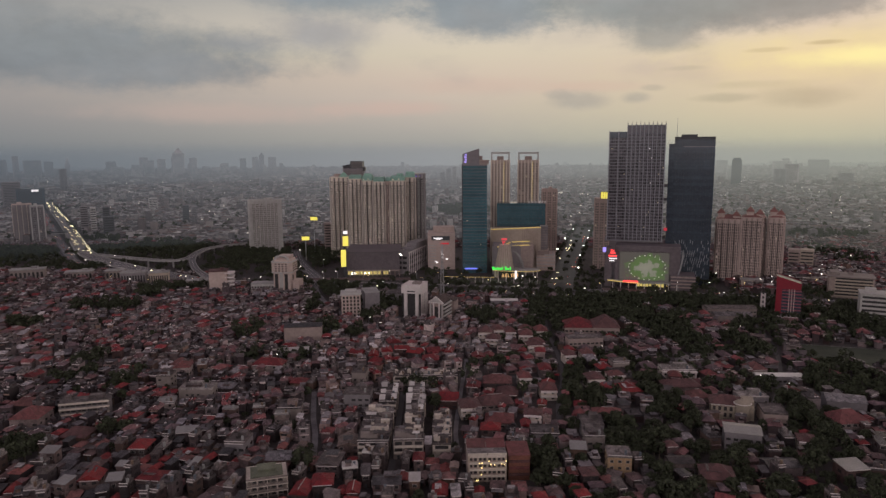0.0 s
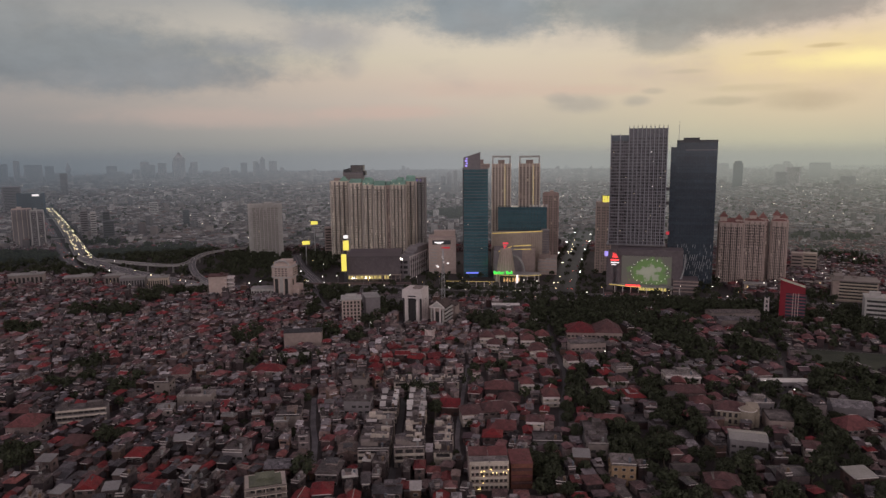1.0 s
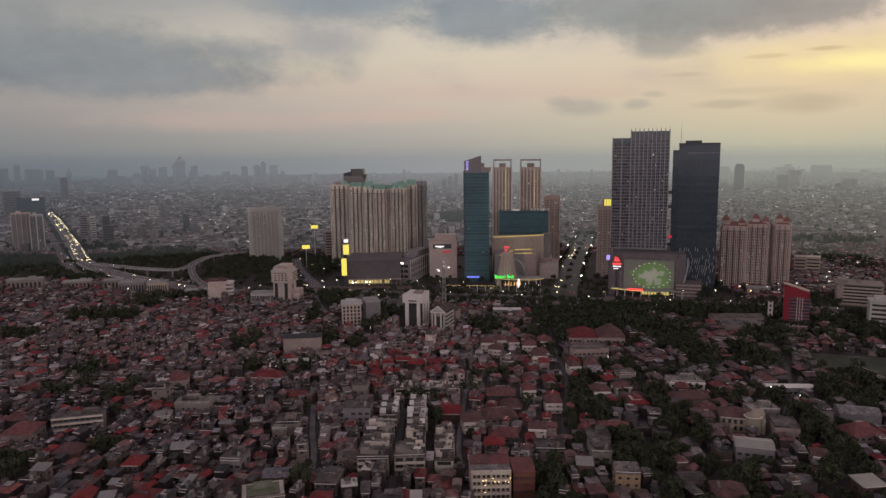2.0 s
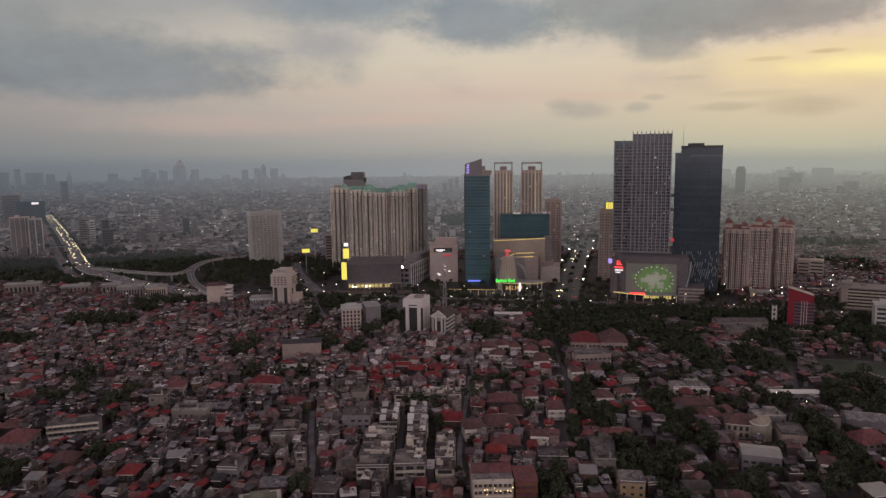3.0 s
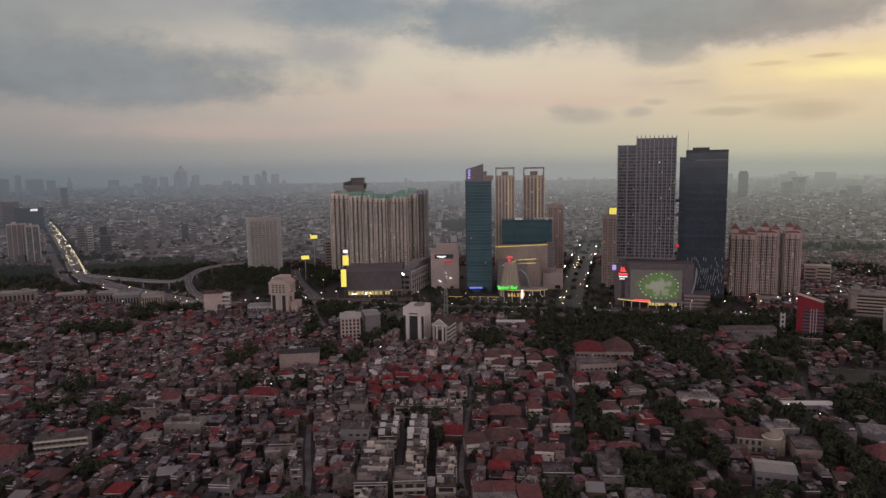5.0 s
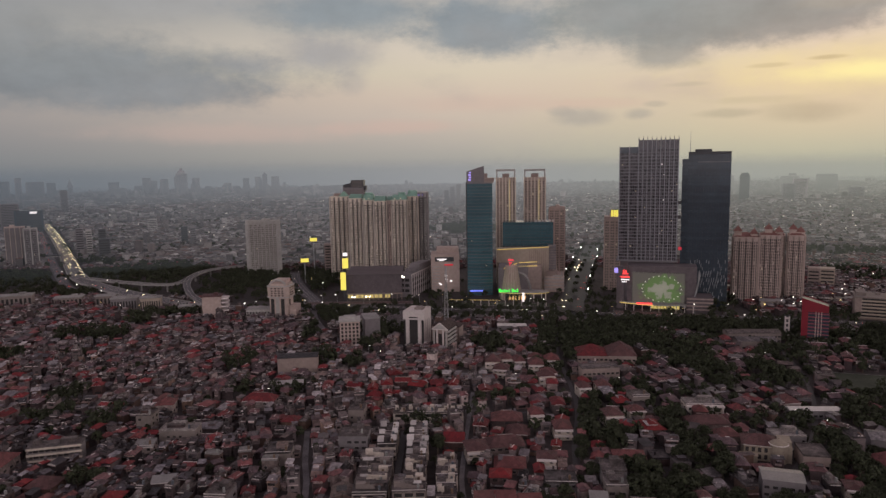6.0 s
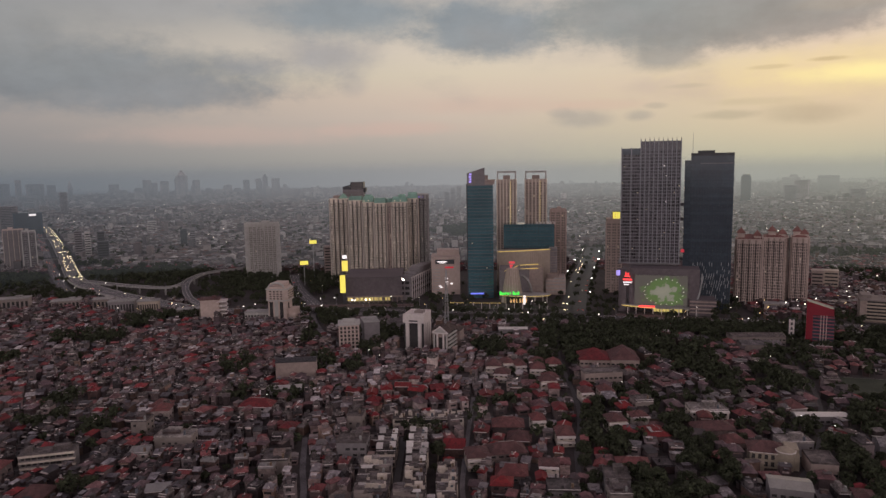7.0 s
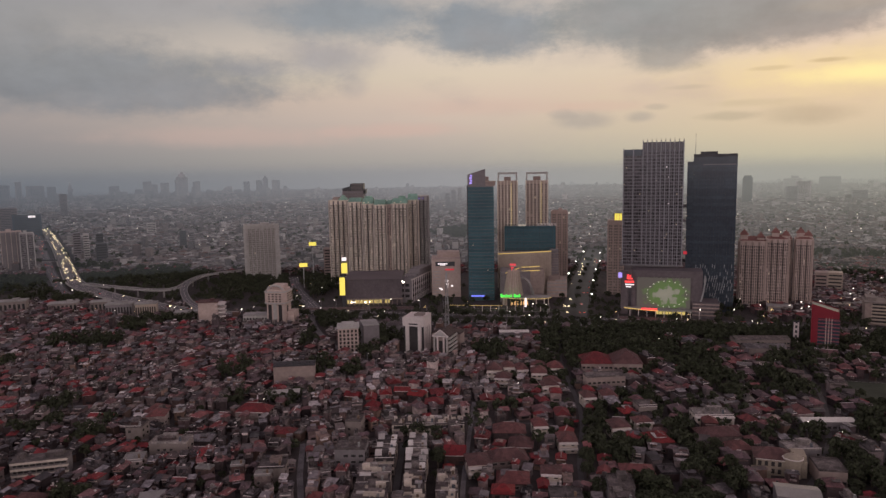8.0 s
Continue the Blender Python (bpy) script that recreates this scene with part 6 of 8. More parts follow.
    ob = far(-1010, 1690, 60, 30, 52, (), "dark blue office block with a lit sign", "office_block", NAVY)
    part("sign", Geo().box(10, -15.6, 44, 15, 0.5, 5, True), M["white_light"], ob, "white lit sign")
    far(-627, 1200, 12, 14, 48, (), "slim tower beside the toll road", "apartment_tower", GREY)
    far(-609, 1196, 9, 14, 47, (), "slim pale tower beside the toll road", "apartment_tower", PALE)
    far(-593, 1210, 11, 14, 46, (), "slim dark tower beside the toll road", "apartment_tower", M["dark"])
    far(-568, 1165, 17, 14, 34, (), "dark block of flats near the toll road", "apartment_tower", M["dark"])
    far(-505, 1350, 12, 12, 36, (), "dark slim tower among low roofs", "apartment_tower", M["dark"])
    far(-490, 1355, 10, 12, 34, (), "grey slim tower among low roofs", "apartment_tower", GREY)
    far(-1260, 2300, 22, 20, 80, (), "grey tower with roof lights", "apartment_tower", GREY)
    far(-690, 1640, 20, 18, 30, (), "pale small tower among low roofs", "apartment_tower", PALE)
    far(-165, 1010, 20, 18, 38, (), "block of flats behind the cluster", "apartment_tower", TAUPE)
    far(441, 824, 15, 16, 22, (), "yellowish block of flats among trees", "apartment_tower", CREAM)
    far(424, 822, 12, 16, 23, (), "taupe block of flats among trees", "apartment_tower", TAUPE)


flats_complex()
left_podium()
red_roof_flats()
white_tower()
round_top_block()
hotel()
small_offices()
far_towers()

# ---------------------------------------------------------------- trees


def tree_mesh(seed, r, h, clumps, leaves, size):
    """Trunk with limbs, and a ragged crown of leaf clumps with gaps."""
    rnd = random.Random(seed)
    t, c = Geo(), Geo()
    t.tube(0, 0, 0, h * 0.45, 0.05 * h, 0.028 * h, 7)
    for k in range(5):
        a = rnd.uniform(0, math.tau)
        t.bar((0, 0, h * rnd.uniform(0.30, 0.44)), (r * 0.6 * math.cos(a), r * 0.6 * math.sin(a), h * rnd.uniform(0.55, 0.75)), 0.012 * h)
    crown_leaves(c, rnd, 0, 0, 0, r, h, clumps, leaves, size)
    return t, c


def crown_leaves(c, rnd, x, y, z0, r, h, clumps, leaves, size):
    lob = [(rnd.uniform(0, math.tau), rnd.uniform(0.65, 1.2)) for _ in range(5)]
    for _ in range(clumps):
        a, u = rnd.uniform(0, math.tau), rnd.uniform(-0.55, 1.0)
        k = 1.0
        for la, lk in lob:
            if abs((a - la + math.pi) % math.tau - math.pi) < 0.6:
                k = lk
        rr = r * k * math.sqrt(max(0.05, 1 - u * u)) * rnd.uniform(0.55, 1.0)
        cx, cy, cz = x + rr * math.cos(a), y + rr * math.sin(a), z0 + h * (0.62 + 0.34 * u * rnd.uniform(0.75, 1.0))
        cr = r * rnd.uniform(0.22, 0.36)
        for _ in range(leaves):
            p = Vector((rnd.gauss(0, 1), rnd.gauss(0, 1), rnd.gauss(0.25, 1))).normalized()
            q = p.orthogonal().normalized()
            q.rotate(Matrix.Rotation(rnd.uniform(0, math.tau), 3, p))
            w = p.cross(q)
            o = Vector((cx, cy, cz)) + p * cr * rnd.uniform(0.6, 1.0)
            s = size * rnd.uniform(0.6, 1.25)
            i = c.pts([o + q * s, o + w * s * 0.6 + p * s * 0.15, o - q * s, o - w * s * 0.6 + p * s * 0.1])
            c.face(i, i + 1, i + 2, i + 3)


TREES_BELT = [(132, 603, 53, 45), (170, 555, 30, 60), (98, 576, 23, 56), (255, 629, 55, 22), (250, 534, 25, 32), (315, 565, 27, 53), (159, 634, 81, 20), (342, 545, 18, 53), (362, 640, 21, 40), (72, 527, 8, 46), (179, 493, 14, 41), (218, 491, 16, 33)]
TREES_RIGHT = [(84, 402, 13, 31), (69, 366, 8, 15), (90, 332, 15, 18), (126, 357, 14, 20), (124, 405, 8, 37), (106, 331, 11, 12), (44, 307, 10, 13), (126, 313, 13, 16), (194, 394, 9, 35), (190, 362, 9, 29), (236, 402, 13, 27), (186, 312, 12, 16), (261, 420, 13, 59), (166, 404, 6, 14), (191, 335, 8, 12)]
TREES_MID = [(-52, 630, 31, 30), (-112, 690, 28, 25), (-92, 534, 13, 18), (-70, 536, 11, 18), (-45, 416, 6, 11), (33, 579, 19, 28), (15, 424, 5, 10), (-17, 408, 12, 5), (29, 449, 15, 11), (-25, 351, 2, 34), (-5, 376, 5, 16), (-65, 580, 14, 18), (-117, 627, 10, 44)]
TREES_LEFT = [(-311, 627, 42, 20), (-295, 684, 17, 30), (-283, 706, 36, 18), (-247, 460, 11, 16), (-237, 427, 18, 9), (-203, 421, 7, 20), (-139, 473, 10, 13), (-104, 472, 14, 13), (-190, 381, 6, 12), (-155, 529, 11, 18), (-586, 947, 49, 50), (-433, 831, 21, 25), (-262, 921, 31, 47), (-453, 990, 60, 34), (-387, 1000, 53, 36), (-186, 890, 46, 90), (-353, 562, 14, 15), (-204, 316, 8, 11)]
TREES_NEAR = [(125, 287, 15, 15), (94, 325, 15, 17), (43, 293, 7, 22), (101, 269, 12, 7), (169, 296, 9, 12), (146, 271, 7, 7), (-213, 320, 10, 9), (-67, 299, 7, 8), (179, 270, 7, 9), (97, 281, 7, 8), (-172, 340, 9, 7), (194, 327, 10, 13)]
GROVES = TREES_NEAR + TREES_BELT + TREES_RIGHT + TREES_MID + TREES_LEFT


def plant_trees():
    rnd = random.Random(3)
    spots = []
    for x, y, a, b in GROVES:
        n = int(max(3, math.pi * a * b / 36))
        for _ in range(n):
            t, q = rnd.uniform(0, math.tau), math.sqrt(rnd.random())
            spots.append((x + a * q * math.cos(t), y + b * q * math.sin(t), rnd.uniform(0.8, 1.3)))
    # rows along the toll road, and single garden trees, denser on the right
    for k, p in enumerate(highroad):
        if -520 < p.x < 420:
            s = sideways(highroad, k)
            for off in (-10, -14, -17, 10, 13, 17, 21, 25):
                spots.append((p.x + s.x * off + rnd.uniform(-3, 3), p.y + s.y * off + rnd.uniform(-3, 3), rnd.uniform(0.7, 1.1)))
    for _ in range(2200):
        y = rnd.uniform(265, 660)
        x = rnd.uniform(40, 0.68 * y)
        spots.append((x, y, rnd.uniform(0.5, 0.95)))
    for _ in range(700):
        y = rnd.uniform(265, 900)
        x = rnd.uniform(-0.66 * y, 20)
        spots.append((x, y, rnd.uniform(0.4, 0.7)))
    for _ in range(900):
        x, y = rnd.uniform(-240, 430), rnd.uniform(560, 800)
        if no_house(x, y) and (x > 70 or rnd.random() < 0.45):
            spots.append((x, y, rnd.uniform(0.7, 1.15)))
    for _ in range(700):
        x, y = rnd.uniform(-680, -200), rnd.uniform(790, 1010)
        if no_house(x, y):
            spots.append((x, y, rnd.uniform(0.8, 1.25)))
    good = []
    for x, y, k in sorted(spots, key=lambda q: q[1]):
        r = 2.4 if k > 0.7 else 1.6
        if is_free(x, y, r, r):
            claim(x, y, r * 1.6, r * 1.6)
            good.append((x, y, k))
    for k in range(0, len(avenue), 2):
        p, s_ = avenue[k], sideways(avenue, k)
        for off in (-17, 17) if k % 4 else (-17, -0.5, 17):
            good.append((p.x + s_.x * off + rnd.uniform(-1, 1), p.y + s_.y * off, rnd.uniform(0.55, 0.85)))
    protos = []
    for n in range(7):
        r, h = (4.6, 9.5) if n < 5 else (3.4, 11.5)
        t, c = tree_mesh(100 + n, r, h, 46, 15, 0.62)
        protos.append((t.mesh("trunk", [M["bark"]]), c.mesh("crown", [M["leaf"]])))
    for x, y, k in good[:280]:
        n = rnd.randrange(7)
        ob = thing("tree", x, y, rnd.uniform(0, math.tau), "dark green broad-crowned tree among the houses", "tree", "trees of the quarter")
        ob.scale = (k, k, k * rnd.uniform(0.85, 1.1))
        part("trunk", protos[n][0], None, ob)
        part("crown", protos[n][1], None, ob)
    g = Geo()
    for x, y, k in good[280:]:
        g.slot = 0
        g.place(x, y).tube(0, 0, 0, 4.2 * k, 0.35 * k, 0.22 * k, 5)
        g.slot = 1
        g.place(0, 0)
        crown_leaves(g, rnd, x, y, 0, rnd.uniform(3.8, 5.2) * k, rnd.uniform(8, 11) * k, 16, 9, 1.05)
    whole("trees", g, [M["bark"], M["leaf"]], "dark green trees along the roads and among the houses", "trees", "stuff")


# ---------------------------------------------------------------- houses


def roof_shape(g, kind, w, d, h, rnd, slots=(1, 2, 3)):
    """Puts a roof of that kind on a body w x d x h. slots: tiles, sheet, concrete."""
    if kind in ("hip", "gable"):
        g.slot = slots[0]
        g.hip(0, 0, h, w, d, min(w, d) * rnd.uniform(0.24, 0.38), 0.6, 0.2, kind == "gable")
    elif kind == "lean":
        g.slot = slots[1]
        g.lean(0, 0, h, w, d, rnd.uniform(0.5, 1.6), 0.35)
    elif kind == "sheet":
        g.slot = slots[1]
        g.hip(0, 0, h, w, d, min(w, d) * rnd.uniform(0.10, 0.20), 0.4, 0.15, True)
    else:
        g.slot = slots[2]
        g.box(0, 0, h, w + 0.3, d + 0.3, 0.25, True)
        for x, y, a, b in ((0, -d / 2, w, 0.2), (0, d / 2, w, 0.2), (-w / 2, 0, 0.2, d - 0.4), (w / 2, 0, 0.2, d - 0.4)):
            g.box(x, y, h + 0.25, a, b, 0.7)
        for _ in range(rnd.randrange(3)):
            g.box(rnd.uniform(-0.35, 0.35) * w, rnd.uniform(-0.35, 0.1) * d, h + 0.25, rnd.uniform(0.6, 1.3), rnd.uniform(0.6, 1.3), rnd.uniform(0.7, 1.6))
        if rnd.random() < 0.6:
            g.box(rnd.uniform(-0.2, 0.2) * w, d * 0.25, h + 0.25, w * 0.4, d * 0.35, 2.4)


def clutter(g, kind, w, d, h, rnd, slots=(0, 2, 3)):
    """What people add on a roof: a shed, a patch of sheet, a tank on legs."""
    ox, oy, oz = g.o

    def at(px, py, z):
        g.o = (ox + px * g.c - py * g.n, oy + px * g.n + py * g.c, z)
    if rnd.random() < 0.30:
        sw, sd, sh = w * rnd.uniform(0.35, 0.6), d * rnd.uniform(0.25, 0.45), rnd.uniform(1.6, 2.8)
        at(rnd.uniform(-0.15, 0.15) * w, rnd.uniform(-0.2, 0.25) * d, h - 0.2)
        g.slot = slots[0]
        g.box(0, 0, 0, sw, sd, sh)
        g.slot = slots[1]
        g.lean(0, 0, sh, sw, sd, rnd.uniform(0.2, 0.6), 0.25, 0.1)
    if rnd.random() < 0.45:
        at(rnd.uniform(-0.3, 0.3) * w, -d / 2 - 0.3, h - rnd.uniform(0.6, 1.2))
        g.slot = slots[1]
        g.lean(0, 0, 0, w * rnd.uniform(0.4, 1.0), rnd.uniform(1.0, 2.0), 0.35, 0.1, 0.08)
    if rnd.random() < 0.22:
        at(rnd.uniform(-0.3, 0.3) * w, rnd.uniform(-0.3, 0.3) * d, h)
        g.slot = slots[2]
        g.tube(0, 0, 0, 2.2, 0.5, 0.5, 6)
    g.o = (ox, oy, oz)


KINDS = ["hip"] * 5 + ["gable"] * 2 + ["lean"] * 4 + ["sheet"] * 3 + ["flat"] * 4


def house(kind, w, d, floors, rnd, roof_mat, label, wall_mat=None, name="house", height=None, canopy=False):
    """One house with wall, roof, door, windows, and what stands on its roof."""
    ob = thing(name, 0, 0, 0, label, "house", "houses of the quarter")
    h = height or 2.9 * floors + 0.5
    wall = Geo().box(0, 0, 0, w, d, h)
    if floors > 1 and rnd.random() < 0.6:
        wall.box(0, -d / 2 - 0.7, 3.1, w * 0.8, 1.4, 0.25, True)
        wall.box(0, -d / 2 - 1.35, 3.3, w * 0.8, 0.12, 0.9)
    part("wall", wall, wall_mat or M["wall"], ob)
    r = Geo()
    roof_shape(r, kind, w, d, h, rnd, (0, 0, 0))
    part("roof", r, roof_mat, ob)
    if rnd.random() < 0.5:
        aw, ad, ah = w * rnd.uniform(0.5, 0.9), rnd.uniform(1.6, 2.6), rnd.uniform(2.4, 2.9)
        an = part("annexe", Geo().box(0, d / 2 + ad / 2, 0, aw, ad, ah), wall_mat or M["wall"], ob)
        part("annexe_roof", Geo().place(0, d / 2 + ad / 2).lean(0, 0, ah, aw, ad, 0.4, 0.25, 0.1), M["metal"], an)
    if kind != "flat" and rnd.random() < 0.3:
        part("awning", Geo().place(0, -d / 2 - 0.9).lean(0, 0, 2.5, w * 0.9, 1.6, 0.35, 0.1, 0.08), M["metal"], ob)
    if rnd.random() < 0.35:
        part("fascia", Geo().box(0, -d / 2 - 0.66, h - 0.05, w * 0.95, 0.1, 0.34, True), M["white"], ob, "pale eave board")
    if rnd.random() < 0.35 and name == "house":
        sw, sd, sh = w * rnd.uniform(0.35, 0.55), d * rnd.uniform(0.3, 0.45), rnd.uniform(1.8, 2.6)
        sx, sy = rnd.uniform(-0.15, 0.15) * w, rnd.uniform(-0.15, 0.2) * d
        shed = part("roof_shed", Geo().box(sx, sy, h - 0.2, sw, sd, sh), M["wall"], ob)
        part("shed_roof", Geo().place(sx, sy).lean(0, 0, h - 0.2 + sh, sw, sd, 0.4, 0.25, 0.1), M["metal"], shed)
    town = name == "town_house"
    if kind == "flat" and rnd.random() < 0.7:
        part("coping", Geo().box(0, -d / 2, h + 0.95, w + 0.1, 0.34, 0.16, True), M["white"], ob, "pale coping along the parapet")
    ww, wh = (w / max(1, int(w / 4.5)) * 0.72, 1.7) if town else (rnd.uniform(1.3, 2.4), rnd.uniform(1.0, 1.4))
    me = Geo().box(0, 0, 0, ww, 0.14, wh, True).mesh("window", [M["pane"]])
    fr = Geo().box(0, 0, 0, ww + 0.3, 0.10, wh + 0.25, True).mesh("frame", [M["frame"]])
    n = max(1, int(w / (4.5 if town else 3.2)))
    if kind in ("hip", "gable") and name == "house" and rnd.random() < 0.45:
        rise = max(v[2] for v in r.v)
        top = [v for v in r.v if v[2] > rise - 0.01]
        part("ridge_cap", Geo().bar(top[0], (Vector(top[-1]) + Vector((0.02, 0.02, 0))), 0.13), M["frame"], ob, "pale mortar ridge")
    for k in range(1, floors if town else 1):
        part("balcony", Geo().box(0, -d / 2 - 0.5, 3.1 * k - 0.1, w * 0.96, 1.0, 1.0, True), TERRACE, ob)
    for k in range(floors):
        for q in range(n):
            px = -w / 2 + w * (q + 0.5) / n
            if k == 0 and q == 0:
                part("door", Geo().box(px, -d / 2 - 0.03, 0.1, 1.1, 0.12, 2.1), M["dark"], ob)
                continue
            if rnd.random() < 0.7 or name != "house":
                wdw = piece("window", me, ob, px, -d / 2 - 0.05, 1.0 + 3.1 * k)
                if rnd.random() < 0.35:
                    f = new("window_frame", fr)
                    f.parent = wdw
                    f.location = (0, 0.045, -0.12)
    for k in range(1, floors):
        for q in range(max(1, int(d / 5))):
            for s in (-1, 1):
                piece("window", me, ob, s * (w / 2 + 0.05), -d / 2 + d * (q + 0.5) / max(1, int(d / 5)), 1.0 + 3.1 * k, math.pi / 2)
    if name == "town_house":
        if canopy:
            # a pale slanted canopy at either end of the roof, over a sunken terrace
            for sx in (-1, 1):
                cw = w * rnd.uniform(0.24, 0.34)
                cx, cy = sx * (w / 2 - cw / 2), rnd.uniform(-0.12, 0.12) * d
                part("canopy", Geo().place(cx, cy).lean(0, 0, h + 1.5, cw, d * 0.5, rnd.uniform(0.7, 1.5), 0.1, 0.12), M["pale_metal"], ob, "pale slanted roof canopy")
                part("canopy_wall", Geo().box(cx, cy + d * 0.22, h + 0.25, cw * 0.9, 0.2, 1.7), wall_mat, ob)
        else:
            for _ in range(2):
                part("terrace_wall", Geo().box(rnd.uniform(-0.3, 0.3) * w, rnd.uniform(-0.35, 0.35) * d, h + 0.25, rnd.uniform(0.2, 0.45) * w, 0.22, rnd.uniform(1.0, 2.2)), wall_mat, ob)
            part("terrace_wall", Geo().box(rnd.uniform(-0.35, 0.35) * w, 0, h + 0.25, 0.22, rnd.uniform(0.4, 0.8) * d, rnd.uniform(0.9, 1.9)), wall_mat, ob)
            sx = rnd.choice((-1, 1))
            part("stair_house", Geo().box(sx * w * 0.28, d * 0.18, h + 0.25, w * rnd.uniform(0.22, 0.36), d * rnd.uniform(0.25, 0.4), rnd.uniform(1.8, 2.6)), wall_mat, ob)
            part("awning", Geo().place(-sx * w * 0.25, rnd.uniform(-0.2, 0.2) * d).lean(0, 0, h + 1.9, w * rnd.uniform(0.2, 0.34), rnd.uniform(1.4, 2.6), 0.4, 0.1, 0.1), M["pale_metal"] if rnd.random() < 0.5 else M["metal"], ob)
    if kind == "flat":
        part("water_tank", Geo().place(w * 0.28, -d * 0.2).tube(0, 0, h + 1.0, h + 2.4, 0.6, 0.6, 10).box(0, 0, h + 0.25, 1.0, 1.0, 0.8), M["tank"], ob, "water tank on a stand")
    return ob


RED_HOUSES = [(-156, 287, 8.4, 9, 6), (-130, 289, 11.3, 9, 5), (-61, 276, 7.2, 10, 5), (-53, 282, 8.5, 10, 6), (-39, 276, 4.8, 8, 5), (-12, 304, 4.5, 8, 6), (-2, 274, 5.9, 9, 5), (24, 338, 9.5, 9, 6), (-90, 413, 8.7, 9, 5), (-117, 446, 19.8, 11, 6), (-49, 468, 5.9, 9, 5),
              (-21, 437, 6.6, 8, 5), (3, 382, 10.2, 10, 5), (4, 420, 9.4, 14, 6), (-9, 458, 10.7, 10, 5), (110, 394, 11.4, 14, 6), (105, 437, 8.3, 9, 5), (56, 376, 4.5, 6, 4)]
MAROON_HOUSES = [(-223, 355, 14.8, 16, 8), (212, 346, 17.4, 14, 6), (233, 369, 17.8, 18, 6), (144, 403, 21.6, 13, 5), (-170, 433, 9.9, 10, 9), (29, 374, 18.7, 12, 6), (33, 409, 17.0, 12, 6), (-188, 336, 13.0, 12, 5), (89, 359, 15.0, 10, 5), (64, 288, 6.9, 8, 6), (147, 384, 11.8, 10, 5), (203, 433, 10.7, 12, 5)]
FLAT_HOUSES = [(-101, 321, 9.9, 12, 8), (-85, 364, 12.4, 11, 8), (-73, 333, 14.2, 10, 7), (-147, 395, 19.7, 10, 8), (-49, 378, 15, 12, 11), (-53, 421, 8.8, 12, 9), (176, 378, 16.2, 10, 7), (74, 325, 9.6, 12, 8), (116, 440, 10.9, 10, 8), (-173, 413, 8.7, 10, 10), (51, 333, 14.1, 12, 6)]
SHEET_HOUSES = [(-53, 302, 10.3, 14, 6), (-92, 328, 9.8, 12, 7), (-25, 281, 12.1, 8, 6), (154, 297, 15.2, 10, 5), (-133, 405, 10.2, 10, 5), (-78, 308, 11.9, 10, 5), (-47, 322, 10, 12, 6), (109, 301, 11.1, 8, 5)]
WHITE_ROOFS = [(-43, 295, 6.9, 6, 6), (-37, 299, 6.5, 6, 6), (-36, 306, 4.0, 5, 8), (-13, 281, 4.6, 5, 7), (-144, 283, 6.2, 6, 7), (-165, 281, 5.6, 7, 7), (-188, 311, 7.0, 6, 7), (-114, 297, 3.3, 7, 7), (-131, 333, 10.1, 5, 7), (182, 290, 11.1, 9, 7), (-148, 298, 3.9, 4, 6), (-160, 440, 5.6, 5, 8), (-87, 353, 7.5, 5, 8), (-103, 366, 6.2, 5, 7),
               (-118, 363, 7.7, 4, 7), (-159, 378, 9.6, 10, 6), (64, 312, 7.5, 8, 7)]


